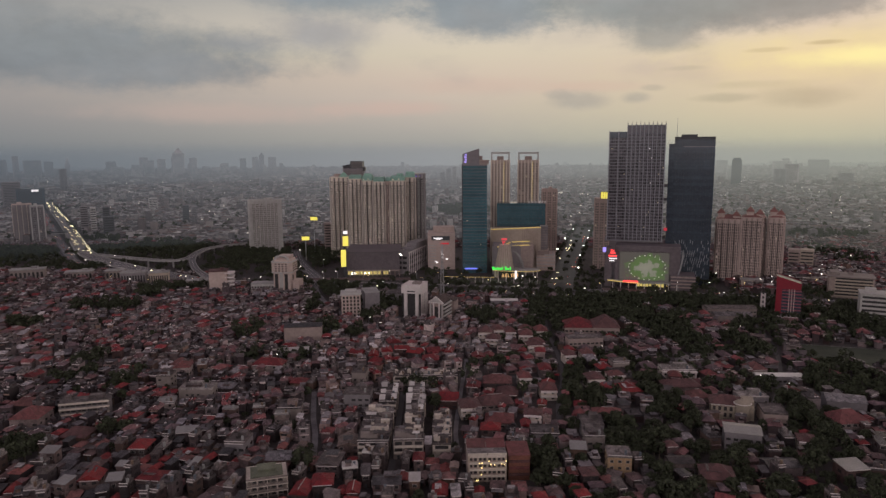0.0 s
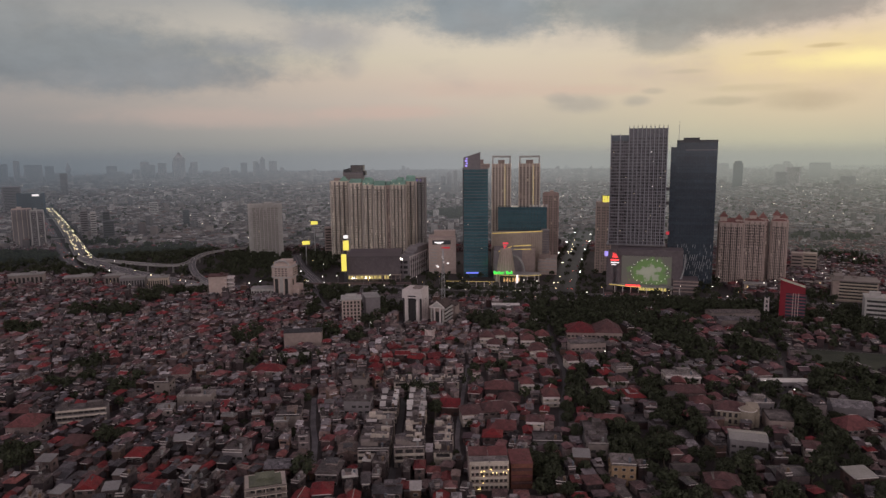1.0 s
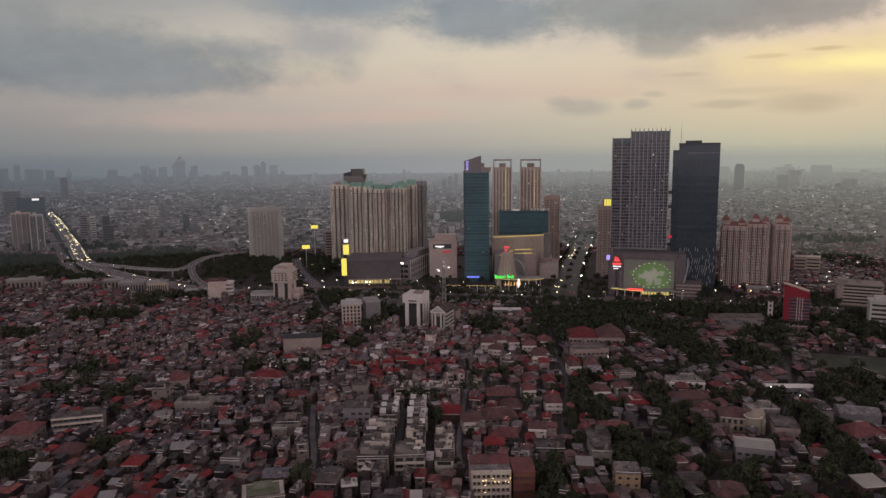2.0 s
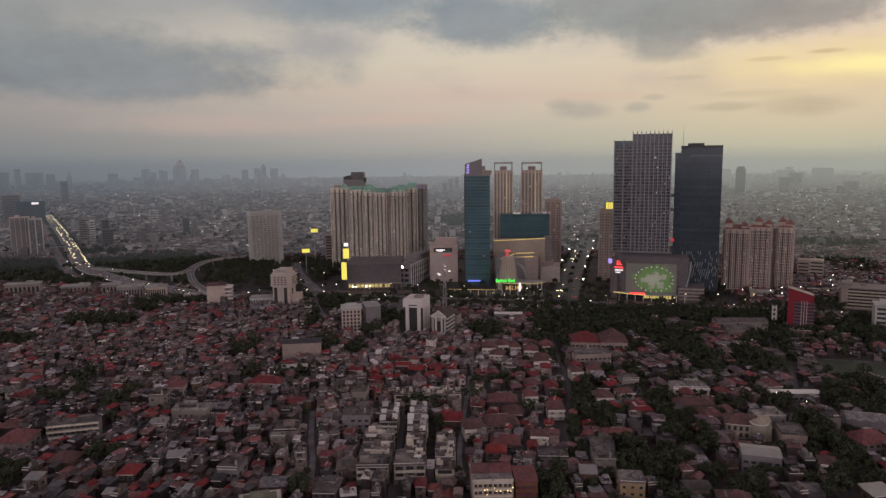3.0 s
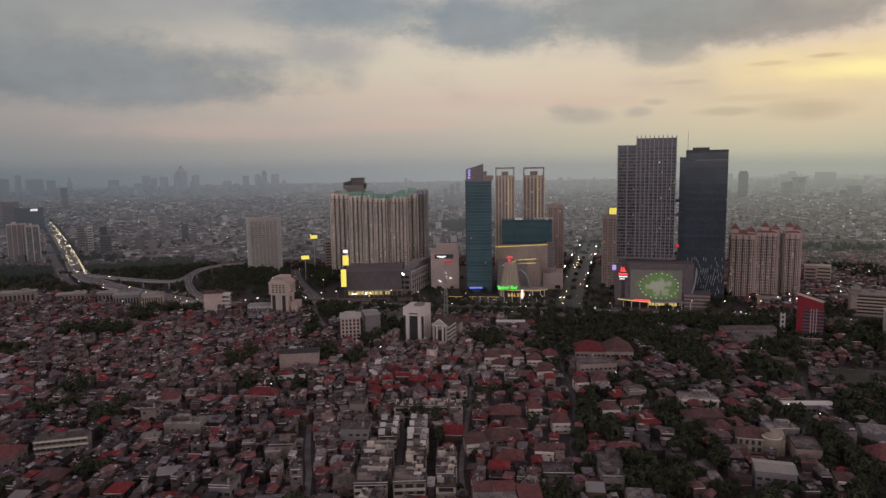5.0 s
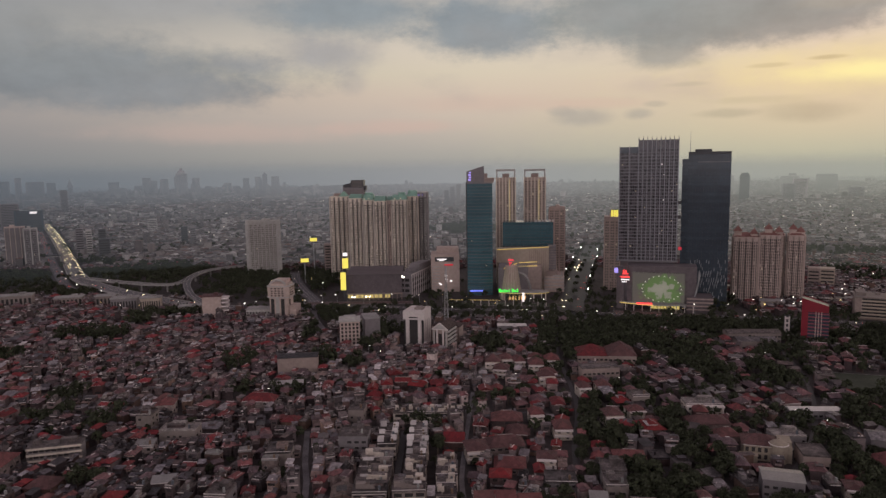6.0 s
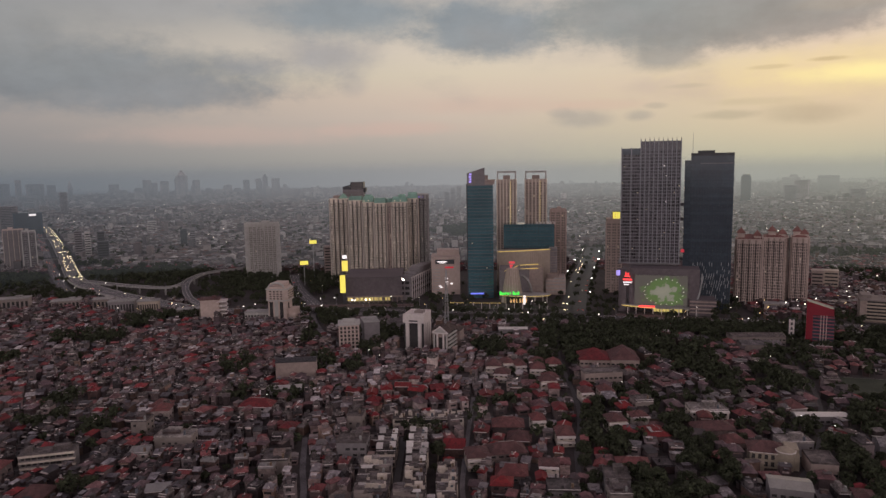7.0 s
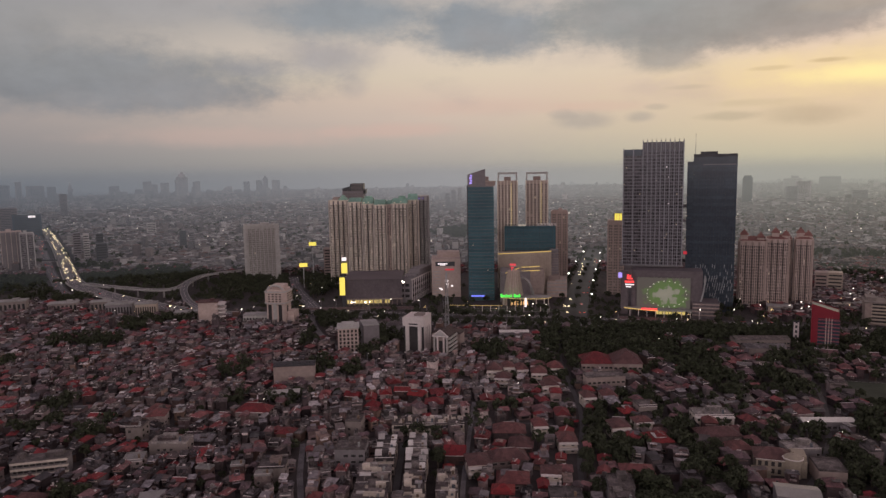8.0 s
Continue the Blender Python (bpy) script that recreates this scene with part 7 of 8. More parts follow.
def landmark_houses():
    rnd = random.Random(12)

    def put(x, y, w, d, rot, kind, floors, mat, label, wall=None, name="house", height=None, canopy=False):
        if not is_free(x, y, w * 0.7, d * 0.7, rot):
            return None
        ob = house(kind, w, d, floors, rnd, mat, label, wall, name, height, canopy)
        ob.matrix_basis = Matrix.Translation((x, y, 0)) @ Matrix.Rotation(rot, 4, "Z")
        claim(x, y, w + 0.4, d + 0.4, rot)
        return ob
    # terraces of white-fronted town houses, on both sides of the alley
    for k in range(9):
        y = 318 + 8.8 * k
        wide = k < 5
        if k not in (5,):
            put(-34.5 if wide else -31.5, y, 15 if wide else 9.5, 8.4, rnd.uniform(-0.02, 0.05), "flat", 3, M["slab"], "cream town house in a terrace with roof terrace" if wide else "cream town house in a terrace with pale roof canopies", TERRACE if k % 3 else DULL, "town_house", rnd.uniform(7.6, 9.4), not wide)
        if k >= 0:
            put(-17.5 if k < 2 else -15.8, y, 14.5 if k < 2 else rnd.uniform(9, 11), 8.4, rnd.uniform(-0.02, 0.05), "flat", 3, M["slab"], "cream town house in a terrace with pale roof canopies" if k > 3 else "cream town house in a terrace with roof terrace", TERRACE if k % 4 else DULL, "town_house", rnd.uniform(7.6, 9.4), k > 3)
    for k in range(5):
        put(-1.0 + rnd.uniform(-0.4, 0.4), 320 + 8.4 * k, rnd.uniform(8.5, 10), 8.0, -0.03, "flat", 2, M["slab"], "pale town house in a terrace", TERRACE, "town_house", rnd.uniform(6, 8))
    for k in range(6):
        put(-28 + 8.2 * k, 421, 7.8, 10, 0.0, "flat", 2, M["slab"], "pale town house facing the square", TERRACE, "town_house")
    # school with three open galleries
    ob = thing("school", -202, 371, 0.26, "long pale school with three open galleries", "school")
    claim(-202, 371, 32, 16, 0.26)
    part("wall", Geo().box(0, 1.5, 0, 25, 8, 9.4), GREY, ob)
    for k in range(3):
        part("gallery", Geo().box(0, -3.4, 3.1 * k + 2.5, 25.4, 2.4, 0.3, True).box(0, -4.5, 3.1 * k + 2.8, 25.4, 0.15, 0.8), TERRACE, ob, "pale gallery floor and railing")
    post = Geo().box(0, 0, 0, 0.3, 0.3, 9).mesh("post", [DULL])
    for k in range(10):
        piece("post", post, ob, -12.4 + 2.75 * k, -4.3)
    g = Geo()
    for k in range(3):
        g.box(0, -2.52, 3.1 * k + 0.6, 24, 0.2, 1.7)
    part("band_glazing", g, M["pane"], ob, kind="stuff")
    part("roof", Geo().box(0, 1.0, 9.4, 26, 10, 0.4, True).box(6, 2, 9.8, 8, 4, 1.8).box(-9, 2, 9.8, 3, 4, 2.2), M["slab"], ob)
    # sheds and halls
    for x, y, w, d, h, rot, mat, lab, wall in (
            (-108, 516, 28, 13, 13.5, 0.12, "metal_dim", "large pinkish hall with a low dark sheet roof", TAUPE),
            (149, 327, 17, 13, 8.6, -0.30, "dull_metal", "pale hall with a light metal roof and dark windows", GREY),
            (107, 534, 22, 22, 8, -0.1, "red_tile", "hall with a bright red roof", TAUPE),
            (128, 532, 20, 24, 8.5, -0.1, "brown_tile", "hall with a dull red roof", TAUPE),
            (57, 632, 25, 9, 6, -0.05, "pale_metal", "long shed with a white metal roof", GREY),
            (211, 418, 28, 7, 5, -0.05, "pale_metal", "long open shed with pale roof", GREY),
            (226, 372, 20, 14, 7, -0.3, "metal_dim", "grey workshop with a low sheet roof", GREY),
            (250, 588, 42, 14, 8, -0.05, "metal", "long low institute building with a sheet roof", DULL),
            (243, 566, 30, 12, 7, -0.05, "metal", "long low institute building with a sheet roof", DULL),
            (76, 338, 11, 13, 9, -0.1, "slab", "grey house with striped balconies", GREY),
            (104, 494, 26, 10, 9, 0.1, "flatpale", "pale house with a flat roof terrace", TAUPE),
            (-108, 478, 22, 8, 6, 0.15, "pale_metal", "long low shed with a pale roof", GREY),
            (178, 356, 12, 15, 7.0, -0.2, "slab", "taupe house with a flat roof", TAUPE)):
        ob = thing("hall", x, y, rot, lab, "building")
        claim(x, y, w + 2, d + 2, rot)
        part("wall", Geo().box(0, 0, 0, w, d, h), wall, ob)
        r = Geo()
        roof_shape(r, "flat" if mat in ("slab", "flatpale") else "sheet" if "metal" in mat else "hip", w, d, h, random.Random(int(x)), (0, 0, 0))
        part("roof", r, M["slab"] if mat == "flatpale" else M[mat], ob)
        me = Geo().box(0, 0, 0, 2.0, 0.2, 1.2).mesh("window", [M["pane"]])
        for q in range(max(3, int(w / 3.0))):
            for k in range(0 if h > 13 else int(h / 3.6)):
                piece("window", me, ob, -w / 2 + w * (q + 0.5) / max(3, int(w / 3.0)), -d / 2 - 0.06, 1.2 + 3.4 * k)
    # cream chapel-like villa with a round bay
    ob = thing("villa", 160, 366, -0.30, "large cream villa with a round bay and brown roof", "house")
    claim(160, 366, 28, 18, -0.3)
    part("wall", Geo().box(0, 0, 0, 22, 13, 8).box(8, 0, 8, 6, 9, 2.2), VILLA, ob)
    part("roof", Geo().hip(-3, 0, 8, 17, 13, 3.4, 0.6), M["brown_tile"], ob)
    part("bay", Geo().tube(5, -5, 0, 9.5, 4.2, 4.2, 16), VILLA, ob, "round cream bay")
    part("bay_roof", Geo().tube(5, -5, 9.5, 11.4, 4.6, 1.2, 16).tube(5, -5, 11.4, 12.4, 0.5, 0.2, 8), VILLA, ob)
    part("cornice", Geo().tube(5, -5, 9.2, 9.6, 4.7, 4.7, 16).box(-3, -6.7, 7.6, 17, 0.6, 0.5), M["white"], ob, "pale cornice")
    part("porch", Geo().box(-9, -8.5, 0, 8, 4, 3.6).box(-9, -8.5, 3.6, 8.6, 4.6, 0.4, True), VILLA, ob)
    me = Geo().box(0, 0, 0, 1.5, 0.2, 2.2).mesh("window", [M["pane"]])
    for k in range(4):
        for q in (1.0, 4.6):
            piece("window", me, ob, -9.5 + 2.9 * k, -6.6, q)
    # single houses that stand out: x, y, width, depth, height of the eaves
    for x, y, w, d, h in RED_HOUSES:
        put(x, y, w, d, rnd.uniform(-0.2, 0.2), rnd.choice(("hip", "gable")), 2 if h > 5 else 1, M["red_tile"], "house with a bright red tiled roof", None, "house", h)
    for x, y, w, d, h in MAROON_HOUSES:
        put(x, y, w, d, rnd.uniform(-0.15, 0.15), "hip", 2 if h > 5 else 1, M["brown_tile"], "large house with a broad maroon tiled roof", None, "house", h)
    for x, y, w, d, h in FLAT_HOUSES:
        put(x, y, w, d, rnd.uniform(-0.1, 0.1), "flat", 3 if h > 9 else 2, M["slab"], "flat-roofed concrete house with blank side walls", DULL if rnd.random() < 0.6 else GREY, "house", h)
    for x, y, w, d, h in SHEET_HOUSES:
        put(x, y, w, d, rnd.uniform(-0.1, 0.1), "sheet", 2 if h > 5 else 1, M["metal" if -75 < x < 60 else "metal_dim"], "workshop house with a long grey sheet roof", None, "house", h)
    for x, y, w, d, h in WHITE_ROOFS:
        put(x, y, w, d, rnd.uniform(-0.2, 0.2), rnd.choice(("lean", "lean", "flat")), 2, M["pale_metal" if -60 < x < 60 else "dull_metal"], "narrow house with a pale sheet roof", None, "house", h)
    # white block with galleries and a stepped green roof
    ob = thing("hall", -78, 284, 0.28, "white two-storey block with galleries and stepped green roof", "building")
    claim(-78, 284, 19, 17, 0.28)
    part("wall", Geo().box(0, 0, 0, 13.5, 10.5, 8.9), DULL, ob)
    win = Geo()
    for k in range(3):
        part("gallery", Geo().box(0, 0, 2.7 + 2.95 * k, 17.5, 14.5, 0.3, True), TERRACE, ob, "white gallery floor")
        part("railing", Geo().box(0, -7.1, 3.0 + 2.95 * k, 17.3, 0.12, 0.75).box(8.6, 0, 3.0 + 2.95 * k, 0.12, 14, 0.75).box(-8.6, 0, 3.0 + 2.95 * k, 0.12, 14, 0.75), DULL, ob)
        for q in range(5):
            win.box(-5.4 + 2.7 * q, -5.3, 0.7 + 2.95 * k, 1.7, 0.15, 1.5)
        for q in range(4):
            win.box(6.8, -3.9 + 2.6 * q, 0.7 + 2.95 * k, 0.15, 1.6, 1.5)
    part("band_glazing", win, M["pane"], ob, kind="stuff")
    post = Geo().box(0, 0, 0, 0.3, 0.3, 9.2).mesh("post", [TERRACE])
    for q in (-8.4, -4.2, 0, 4.2, 8.4):
        piece("post", post, ob, q, -7.0)
    mossy = surf("moss_green_roof", [(0.115, 0.118, 0.085)], 0.5, 0.85, mottle=0.35)
    part("roof", Geo().hip(0, 0.5, 8.95, 12.5, 9.5, 1.5, 0.6), mossy, ob, "moss green roof")
    part("upper_roof", Geo().box(0, 0.5, 10.0, 7, 5, 1.1).hip(0, 0.5, 11.1, 7, 5, 1.3, 0.6), mossy, ob, "moss green roof")
    # cream block with warm lamps on its front, and the brick-red one beside it
    ob = thing("apartment_house", 19, 297, 0.03, "cream four-storey house front with small warm lamps", "building")
    claim(22, 297, 30, 15, 0.03)
    part("wall", Geo().box(0, 0, 0, 17.5, 13, 13.2), TAUPE, ob)
    part("roof", Geo().place(-4.5, 3.2).lean(0, 0, 13.3, 8.2, 5.6, 1.8, 0.2), M["brown_tile"], ob)
    part("roof", Geo().place(4.5, 3.2).lean(0, 0, 13.3, 8.2, 5.6, 1.8, 0.2), M["brown_tile"], ob)
    part("terrace", Geo().box(0, -3.2, 13.2, 17.5, 6.4, 0.08), M["slab"], ob)
    part("fascia", Geo().box(-4.5, -6.8, 12.6, 8.4, 0.3, 1.2).box(4.5, -6.8, 12.6, 8.4, 0.3, 1.2), TERRACE, ob)
    glaz = Geo()
    for k in range(4):
        for q in range(8):
            glaz.box(-7.4 + 2.1 * q, -6.56, 1.0 + 3.1 * k, 1.3, 0.15, 1.5)
    part("glazing", glaz, M["pane"], ob, kind="stuff")
    for q in (-8.2, -4.2, 0, 4.2, 8.2):
        part("pier", Geo().box(q, -6.7, 0, 0.8, 0.5, 12.6), CREAM, ob)
    for k in range(4):
        part("balcony", Geo().box(0, -6.9, 2.6 + 3.1 * k, 16, 0.9, 0.9, True), TERRACE, ob)
    me = Geo().box(0, 0, 0, 0.38, 0.3, 0.32, True).mesh("wall_lamp", [M["lamp_warm"]])
    for q, z in ((-3.6, 9.2), (-2.4, 9.4), (0.6, 10.2), (1.5, 8.6), (3.2, 8.5), (6.2, 8.8), (7.5, 8.4), (-2.6, 7.2), (-2.8, 4.0), (-4.2, 1.2), (-5.0, 1.0), (8.3, 10.1)):
        piece("wall_lamp", me, ob, q, -7.5, z)
    ob = thing("apartment_house", 33.5, 298, 0.03, "brick-red block with a warm lit edge", "building")
    part("wall", Geo().box(0, 0, 0, 9.6, 12, 11.8), surf("brick_red_render", [(0.15, 0.06, 0.042)], 0.4, 0.85, mottle=0.3), ob)
    part("roof", Geo().lean(0, 0, 11.8, 9.6, 12, 1.4, 0.2), M["brown_tile"], ob)
    for k in range(3):
        part("balcony", Geo().box(0, -6.5, 2.6 + 3.1 * k, 9.0, 1.0, 0.9, True), M["brown_tile"], ob)
    # ochre house, white-fronted houses, colonnaded mansion
    ob = put(80, 299, 10.6, 11, -0.12, "flat", 3, M["slab"], "ochre house with a roof terrace and balconies", surf("ochre_render", [(0.30, 0.20, 0.12)], 0.3, 0.85, mottle=0.25), "villa", 9.6)
    fronts = [(14, 368, 10.9, 13, 7, 0.12), (54, 425, 11.2, 12, 7, 0.0), (62, 395, 9.2, 12, 6.5, 0.0), (178, 321, 7.6, 10, 6, -0.3)]
    for _ in range(40):
        fronts.append((rnd.uniform(8, 118), rnd.uniform(350, 545), rnd.uniform(7.5, 11), rnd.uniform(9, 12), rnd.uniform(5.8, 7.5), rnd.uniform(-0.25, 0.15)))
    built = 0
    for x, y, w, d, h, rot in fronts:
        if built > 17:
            break
        ob = put(x, y, w, d, rot, "hip", 2, M["brown_tile"], "white-fronted house with balcony and brown roof", TERRACE, "villa", h)
        if ob:
            for k in range(2):
                part("balcony", Geo().box(0, -d / 2 - 0.9, 2.4 + 3.0 * k, w + 0.4, 1.8, 0.9, True), M["white"], ob, "white balcony")
            built += 1
    ob = put(150, 427, 21, 12, -0.06, "flat", 2, M["slab"], "broad white mansion with a colonnade", TERRACE, "mansion", 6.8)
    if ob:
        col = Geo().box(0, 0, 0, 0.7, 0.7, 6.2).mesh("column", [M["white"]])
        for k in range(8):
            piece("column", col, ob, -10 + 2.86 * k, -7.6)
        part("portico_roof", Geo().box(0, -7.0, 6.2, 21.5, 2.6, 0.9, True), M["white"], ob)
    # coloured roofs at their places
    for x, y in ((-223, 467), (-263, 425), (-111, 438), (-152, 409), (-79, 448), (-47, 458), (-8, 481), (3, 434), (-18, 436), (8, 391), (109, 392), (51, 365), (26, 335), (20, 322), (-148, 319), (-94, 412), (177, 328), (212, 343), (140, 386), (-20, 469), (-62, 477), (-37, 495), (12, 573), (-30, 478), (0, 462), (18, 400)):
        put(x, y, rnd.uniform(6, 9.5), rnd.uniform(7, 11), rnd.uniform(-0.35, 0.35), rnd.choice(("hip", "gable")), 2 if rnd.random() < 0.5 else 1, M["red_tile"], "house with a bright red tiled roof")
    for x, y in ((-180, 455), (145, 340), (-238, 376), (40, 323), (120, 285), (38, 396), (30, 355)):
        put(x, y, rnd.uniform(10, 15), rnd.uniform(10, 14), rnd.uniform(-0.3, 0.3), "hip", 2 if rnd.random() < 0.6 else 1, M["brown_tile"], "house with a brown tiled roof")


def turn_at(x, y):
    return 0.75 * (noise.noise(Vector((x * 0.009, y * 0.009, 1.7))))


POCKETS = [(190, 597, 27, 15), (222, 562, 22, 20), (120, 648, 20, 9), (298, 545, 24, 22), (150, 528, 16, 16), (268, 505, 18, 20), (330, 610, 20, 14)]


def in_pocket(x, y):
    return any(((x - a) / c) ** 2 + ((y - b) / d) ** 2 < 1 for a, b, c, d in POCKETS)


def no_house(x, y):
    """Ground of the malls, the toll road and the park."""
    if in_pocket(x, y):
        return False
    if y > (640 if x > 60 else 668) + max(0.0, -x) * 0.30 and -240 < x < 300 and y < 1000:
        return True
    if x < -220 and y > 790 - (x + 220) * 0.12 and y < 1012 and x > -700:
        return True
    return x > 95 and 560 < y and x < 420 and y < (780 if x < 285 else 655)


def quarter(x, y, rnd):
    """Which slots a house takes for wall, tiles, sheet and concrete: darkened copies towards the sides, part rust and
    part painted vignetting, brightened ones in the middle.
    """
    dim_share = min(1.0, max(0.0, (-x - 50) / 80)) if y < 430 else 0.25
    if -85 < x < 90 and y > 330:
        dim_share = 0.05
    if x > 90 and y < 600:
        dim_share = 0.7
    if rnd.random() < dim_share:
        return 9, 1, 7, 8
    if y < 640 and rnd.random() < (0.8 if -85 < x < 70 else 0.4 if x < 0 and y > 380 else 0.0):
        return 10, 1, 11, 3
    return 0, 1, 2, 3


def house_rows():
    """The dense quarter: the nearest houses singly, the rest as one field."""
    rnd = random.Random(21)
    protos = []
    for n in range(34):
        kind = KINDS[n % len(KINDS)]
        w, d = rnd.uniform(3.3, 6.0), rnd.uniform(5.0, 8.2)
        floors = rnd.choice((1, 2, 2, 2, 3) if kind == "flat" else (1, 1, 1, 2))
        mat = {"hip": M["tile"], "gable": M["tile"], "lean": M["metal_dim" if n % 2 else "metal"], "sheet": M["metal_dim" if n % 2 else "metal"], "flat": M["slab"]}[kind]
        look_ = {"hip": "small house with a hipped tile roof", "gable": "small house with a gabled tile roof", "lean": "narrow house with a sloping sheet roof", "sheet": "small house with a low sheet-metal roof", "flat": "narrow concrete house with a flat roof and water tank"}[kind]
        protos.append([house(kind, w, d, floors, rnd, mat, look_, M["wall_dim"] if n % 2 else None), w, d, False])
    lots = []
    y, row = -60.0, 0
    while y < 1060:
        depth = rnd.uniform(5.0, 7.6) if y < 430 else rnd.uniform(5.8, 8.8)
        half = max(150.0, 0.70 * y + 40)
        x = -half
        while x < half:
            green = x > 40 and y < 660
            w = rnd.uniform(3.4, 5.8 if y < 430 else 7.0) * (1.45 if green else 1.0)
            lx, ly = x + w / 2, y + rnd.uniform(-1.3, 1.3)
            lx, ly = lx + 22 * noise.noise(Vector((lx * 0.011, ly * 0.011, 8.2))), ly + 16 * noise.noise(Vector((lx * 0.013, ly * 0.010, 3.1)))
            lots.append((lx, ly, w, depth * (1.35 if green else 1.0), green))
            x += w + (rnd.uniform(0.0, 0.5) if rnd.random() < 0.88 else rnd.uniform(1.5, 3.0)) + (rnd.uniform(0, 5) if green else 0)
        row += 1
        y += depth + (rnd.uniform(0.0, 0.6) if row % 2 else rnd.uniform(1.4, 2.6)) + (1.5 if y > 600 else 0)
    lots.sort(key=lambda q: q[1])
    g = Geo()
    singles = 0
    groves = np.array(GROVES, float)

    def in_grove(x, y):
        if in_pocket(x, y):
            return False
        return bool((((x - groves[:, 0]) / groves[:, 2]) ** 2 + ((y - groves[:, 1]) / groves[:, 3]) ** 2 < rnd.uniform(0.55, 1.1)).any())
    for x, y, w, d, green in lots:
        if no_house(x, y) or in_grove(x, y) or (green and x > 60 and y > 260 and rnd.random() < 0.34):
            continue
        rot = turn_at(x, y) + rnd.gauss(0, 0.13)
        near = 258 < y < 400 and abs(x) < 0.68 * y + 8
        if near and singles < 238:
            # takes the copies darkened for the painted vignetting
            worn = quarter(x, y, rnd)[0] == 9
            cand = rnd.sample(protos[1::2] if worn else protos[::2], 7)
            for p in cand:
                if is_free(x, y, p[1] - 0.5, p[2] - 0.5, rot):
                    claim(x, y, p[1] - 0.2, p[2] - 0.2, rot)
                    m = Matrix.Translation((x, y, 0)) @ Matrix.Rotation(rot + (math.pi if rnd.random() < 0.15 else 0), 4, "Z")
                    if p[3]:
                        copy_thing(p[0], m)
                    else:
                        p[0].matrix_basis, p[3] = m, True
                    singles += 1
                    break
            continue
        if not is_free(x, y, w * 0.85, d * 0.85, rot):
            w, d = w * 0.6, d * 0.6
            if not is_free(x, y, w, d, rot):
                continue
        claim(x, y, w, d, rot)
        kind = rnd.choice(KINDS + ["hip"] * 9 + ["gable"] * 4 if green else KINDS)
        q = quarter(x, y, rnd)
        reds = ((x - 10) / 65) ** 2 + ((y - 425) / 100) ** 2 < 1 and rnd.random() < 0.33
        if reds:
            kind = rnd.choice(("hip", "gable"))
        floors = rnd.choice((1, 1, 1, 2, 2, 2)) if not green else rnd.choice((1, 1, 2))
        if rnd.random() < 0.012:
            floors += 2
            kind = "flat"
        h = 2.8 * floors + rnd.uniform(0.0, 1.2)
        g.place(x, y, 0, rot)
        if rnd.random() < 0.55 and kind != "hip":
            # a lower part behind or in front, under a roof of its own
            cut, s = d * rnd.uniform(0.28, 0.45), rnd.choice((-1, 1))
            hh = h * rnd.uniform(0.45, 0.75)
            g.place(x - math.sin(rot) * s * (d - cut) / 2, y + math.cos(rot) * s * (d - cut) / 2, 0, rot)
            g.slot = q[0]
            g.box(0, 0, 0, w, cut, hh)
            roof_shape(g, rnd.choice(("lean", "sheet", "flat")), w, cut, hh, rnd, q[1:])
            d -= cut
            g.place(x + math.sin(rot) * s * cut / 2, y - math.cos(rot) * s * cut / 2, 0, rot)
        g.slot = q[0]
        g.box(0, 0, 0, w, d, h)
        if 250 < y < 600:
            g.slot = 10
            for k in range(floors):
                if rnd.random() < 0.42:
                    g.box(rnd.uniform(-0.08, 0.08) * w, -d / 2 - 0.4, 2.55 + 2.9 * k, w * rnd.uniform(0.5, 1.0), 0.8, rnd.choice((0.22, 0.3, 0.75)), True)
            if rnd.random() < 0.3:
                s_ = rnd.choice((-1, 1))
                g.box(s_ * (w / 2 - 0.1), 0, h - 0.1, 0.24, d * rnd.uniform(0.6, 1.02), rnd.uniform(0.5, 1.1))
            # dark glass strips on the front stand in for windows and veranda shade
            g.slot = 4
            for k in range(floors):
                if rnd.random() < 0.45:
                    g.box(rnd.uniform(-0.1, 0.1) * w, -d / 2 - 0.03, 0.9 + 2.9 * k, w * rnd.uniform(0.3, 0.75), 0.12, rnd.uniform(0.9, 1.5))
        roof_shape(g, kind, w, d, h, rnd, (6, q[2], q[3]) if reds or rnd.random() < 0.03 else q[1:])
        if kind in ("hip", "gable") and rnd.random() < 0.4 and y < 560:
            a, b = Vector(g.v[-2]), Vector(g.v[-1])
            keep = g.o, g.c, g.n
            g.place(0, 0)
            g.slot = 5
            g.bar(a, b + Vector((0.3, 0, 0)), 0.14)
            g.o, g.c, g.n = keep
        if y < 650:
            g.slot = 5
            for _ in range(rnd.choice((0, 0, 1, 1, 2) if y < 390 else (0, 1, 2, 2))):
                g.box(rnd.uniform(-0.45, 0.45) * w, rnd.uniform(-0.5, 0.2) * d, h - rnd.uniform(0.0, 0.8), rnd.uniform(0.4, 1.3), rnd.uniform(0.4, 0.9), rnd.uniform(0.5, 1.3), True)
        if rnd.random() < (0.36 if y < 390 else 0.55):
            g.slot = 5
            g.box(0, -d / 2 - 0.5, h - 0.1, w * rnd.uniform(0.5, 1.05), 0.12, 0.38, True)
        clutter(g, kind, w, d, h, rnd, (q[0], q[2], q[3]))
    # small sheds and lean-tos in the gaps left between the houses
    for _ in range(20000):
        y = math.sqrt(rnd.uniform(262 ** 2, 900 ** 2))
        x = rnd.uniform(-0.69, 0.69) * y
        if (x > 40 and rnd.random() < 0.5) or no_house(x, y) or in_grove(x, y):
            continue
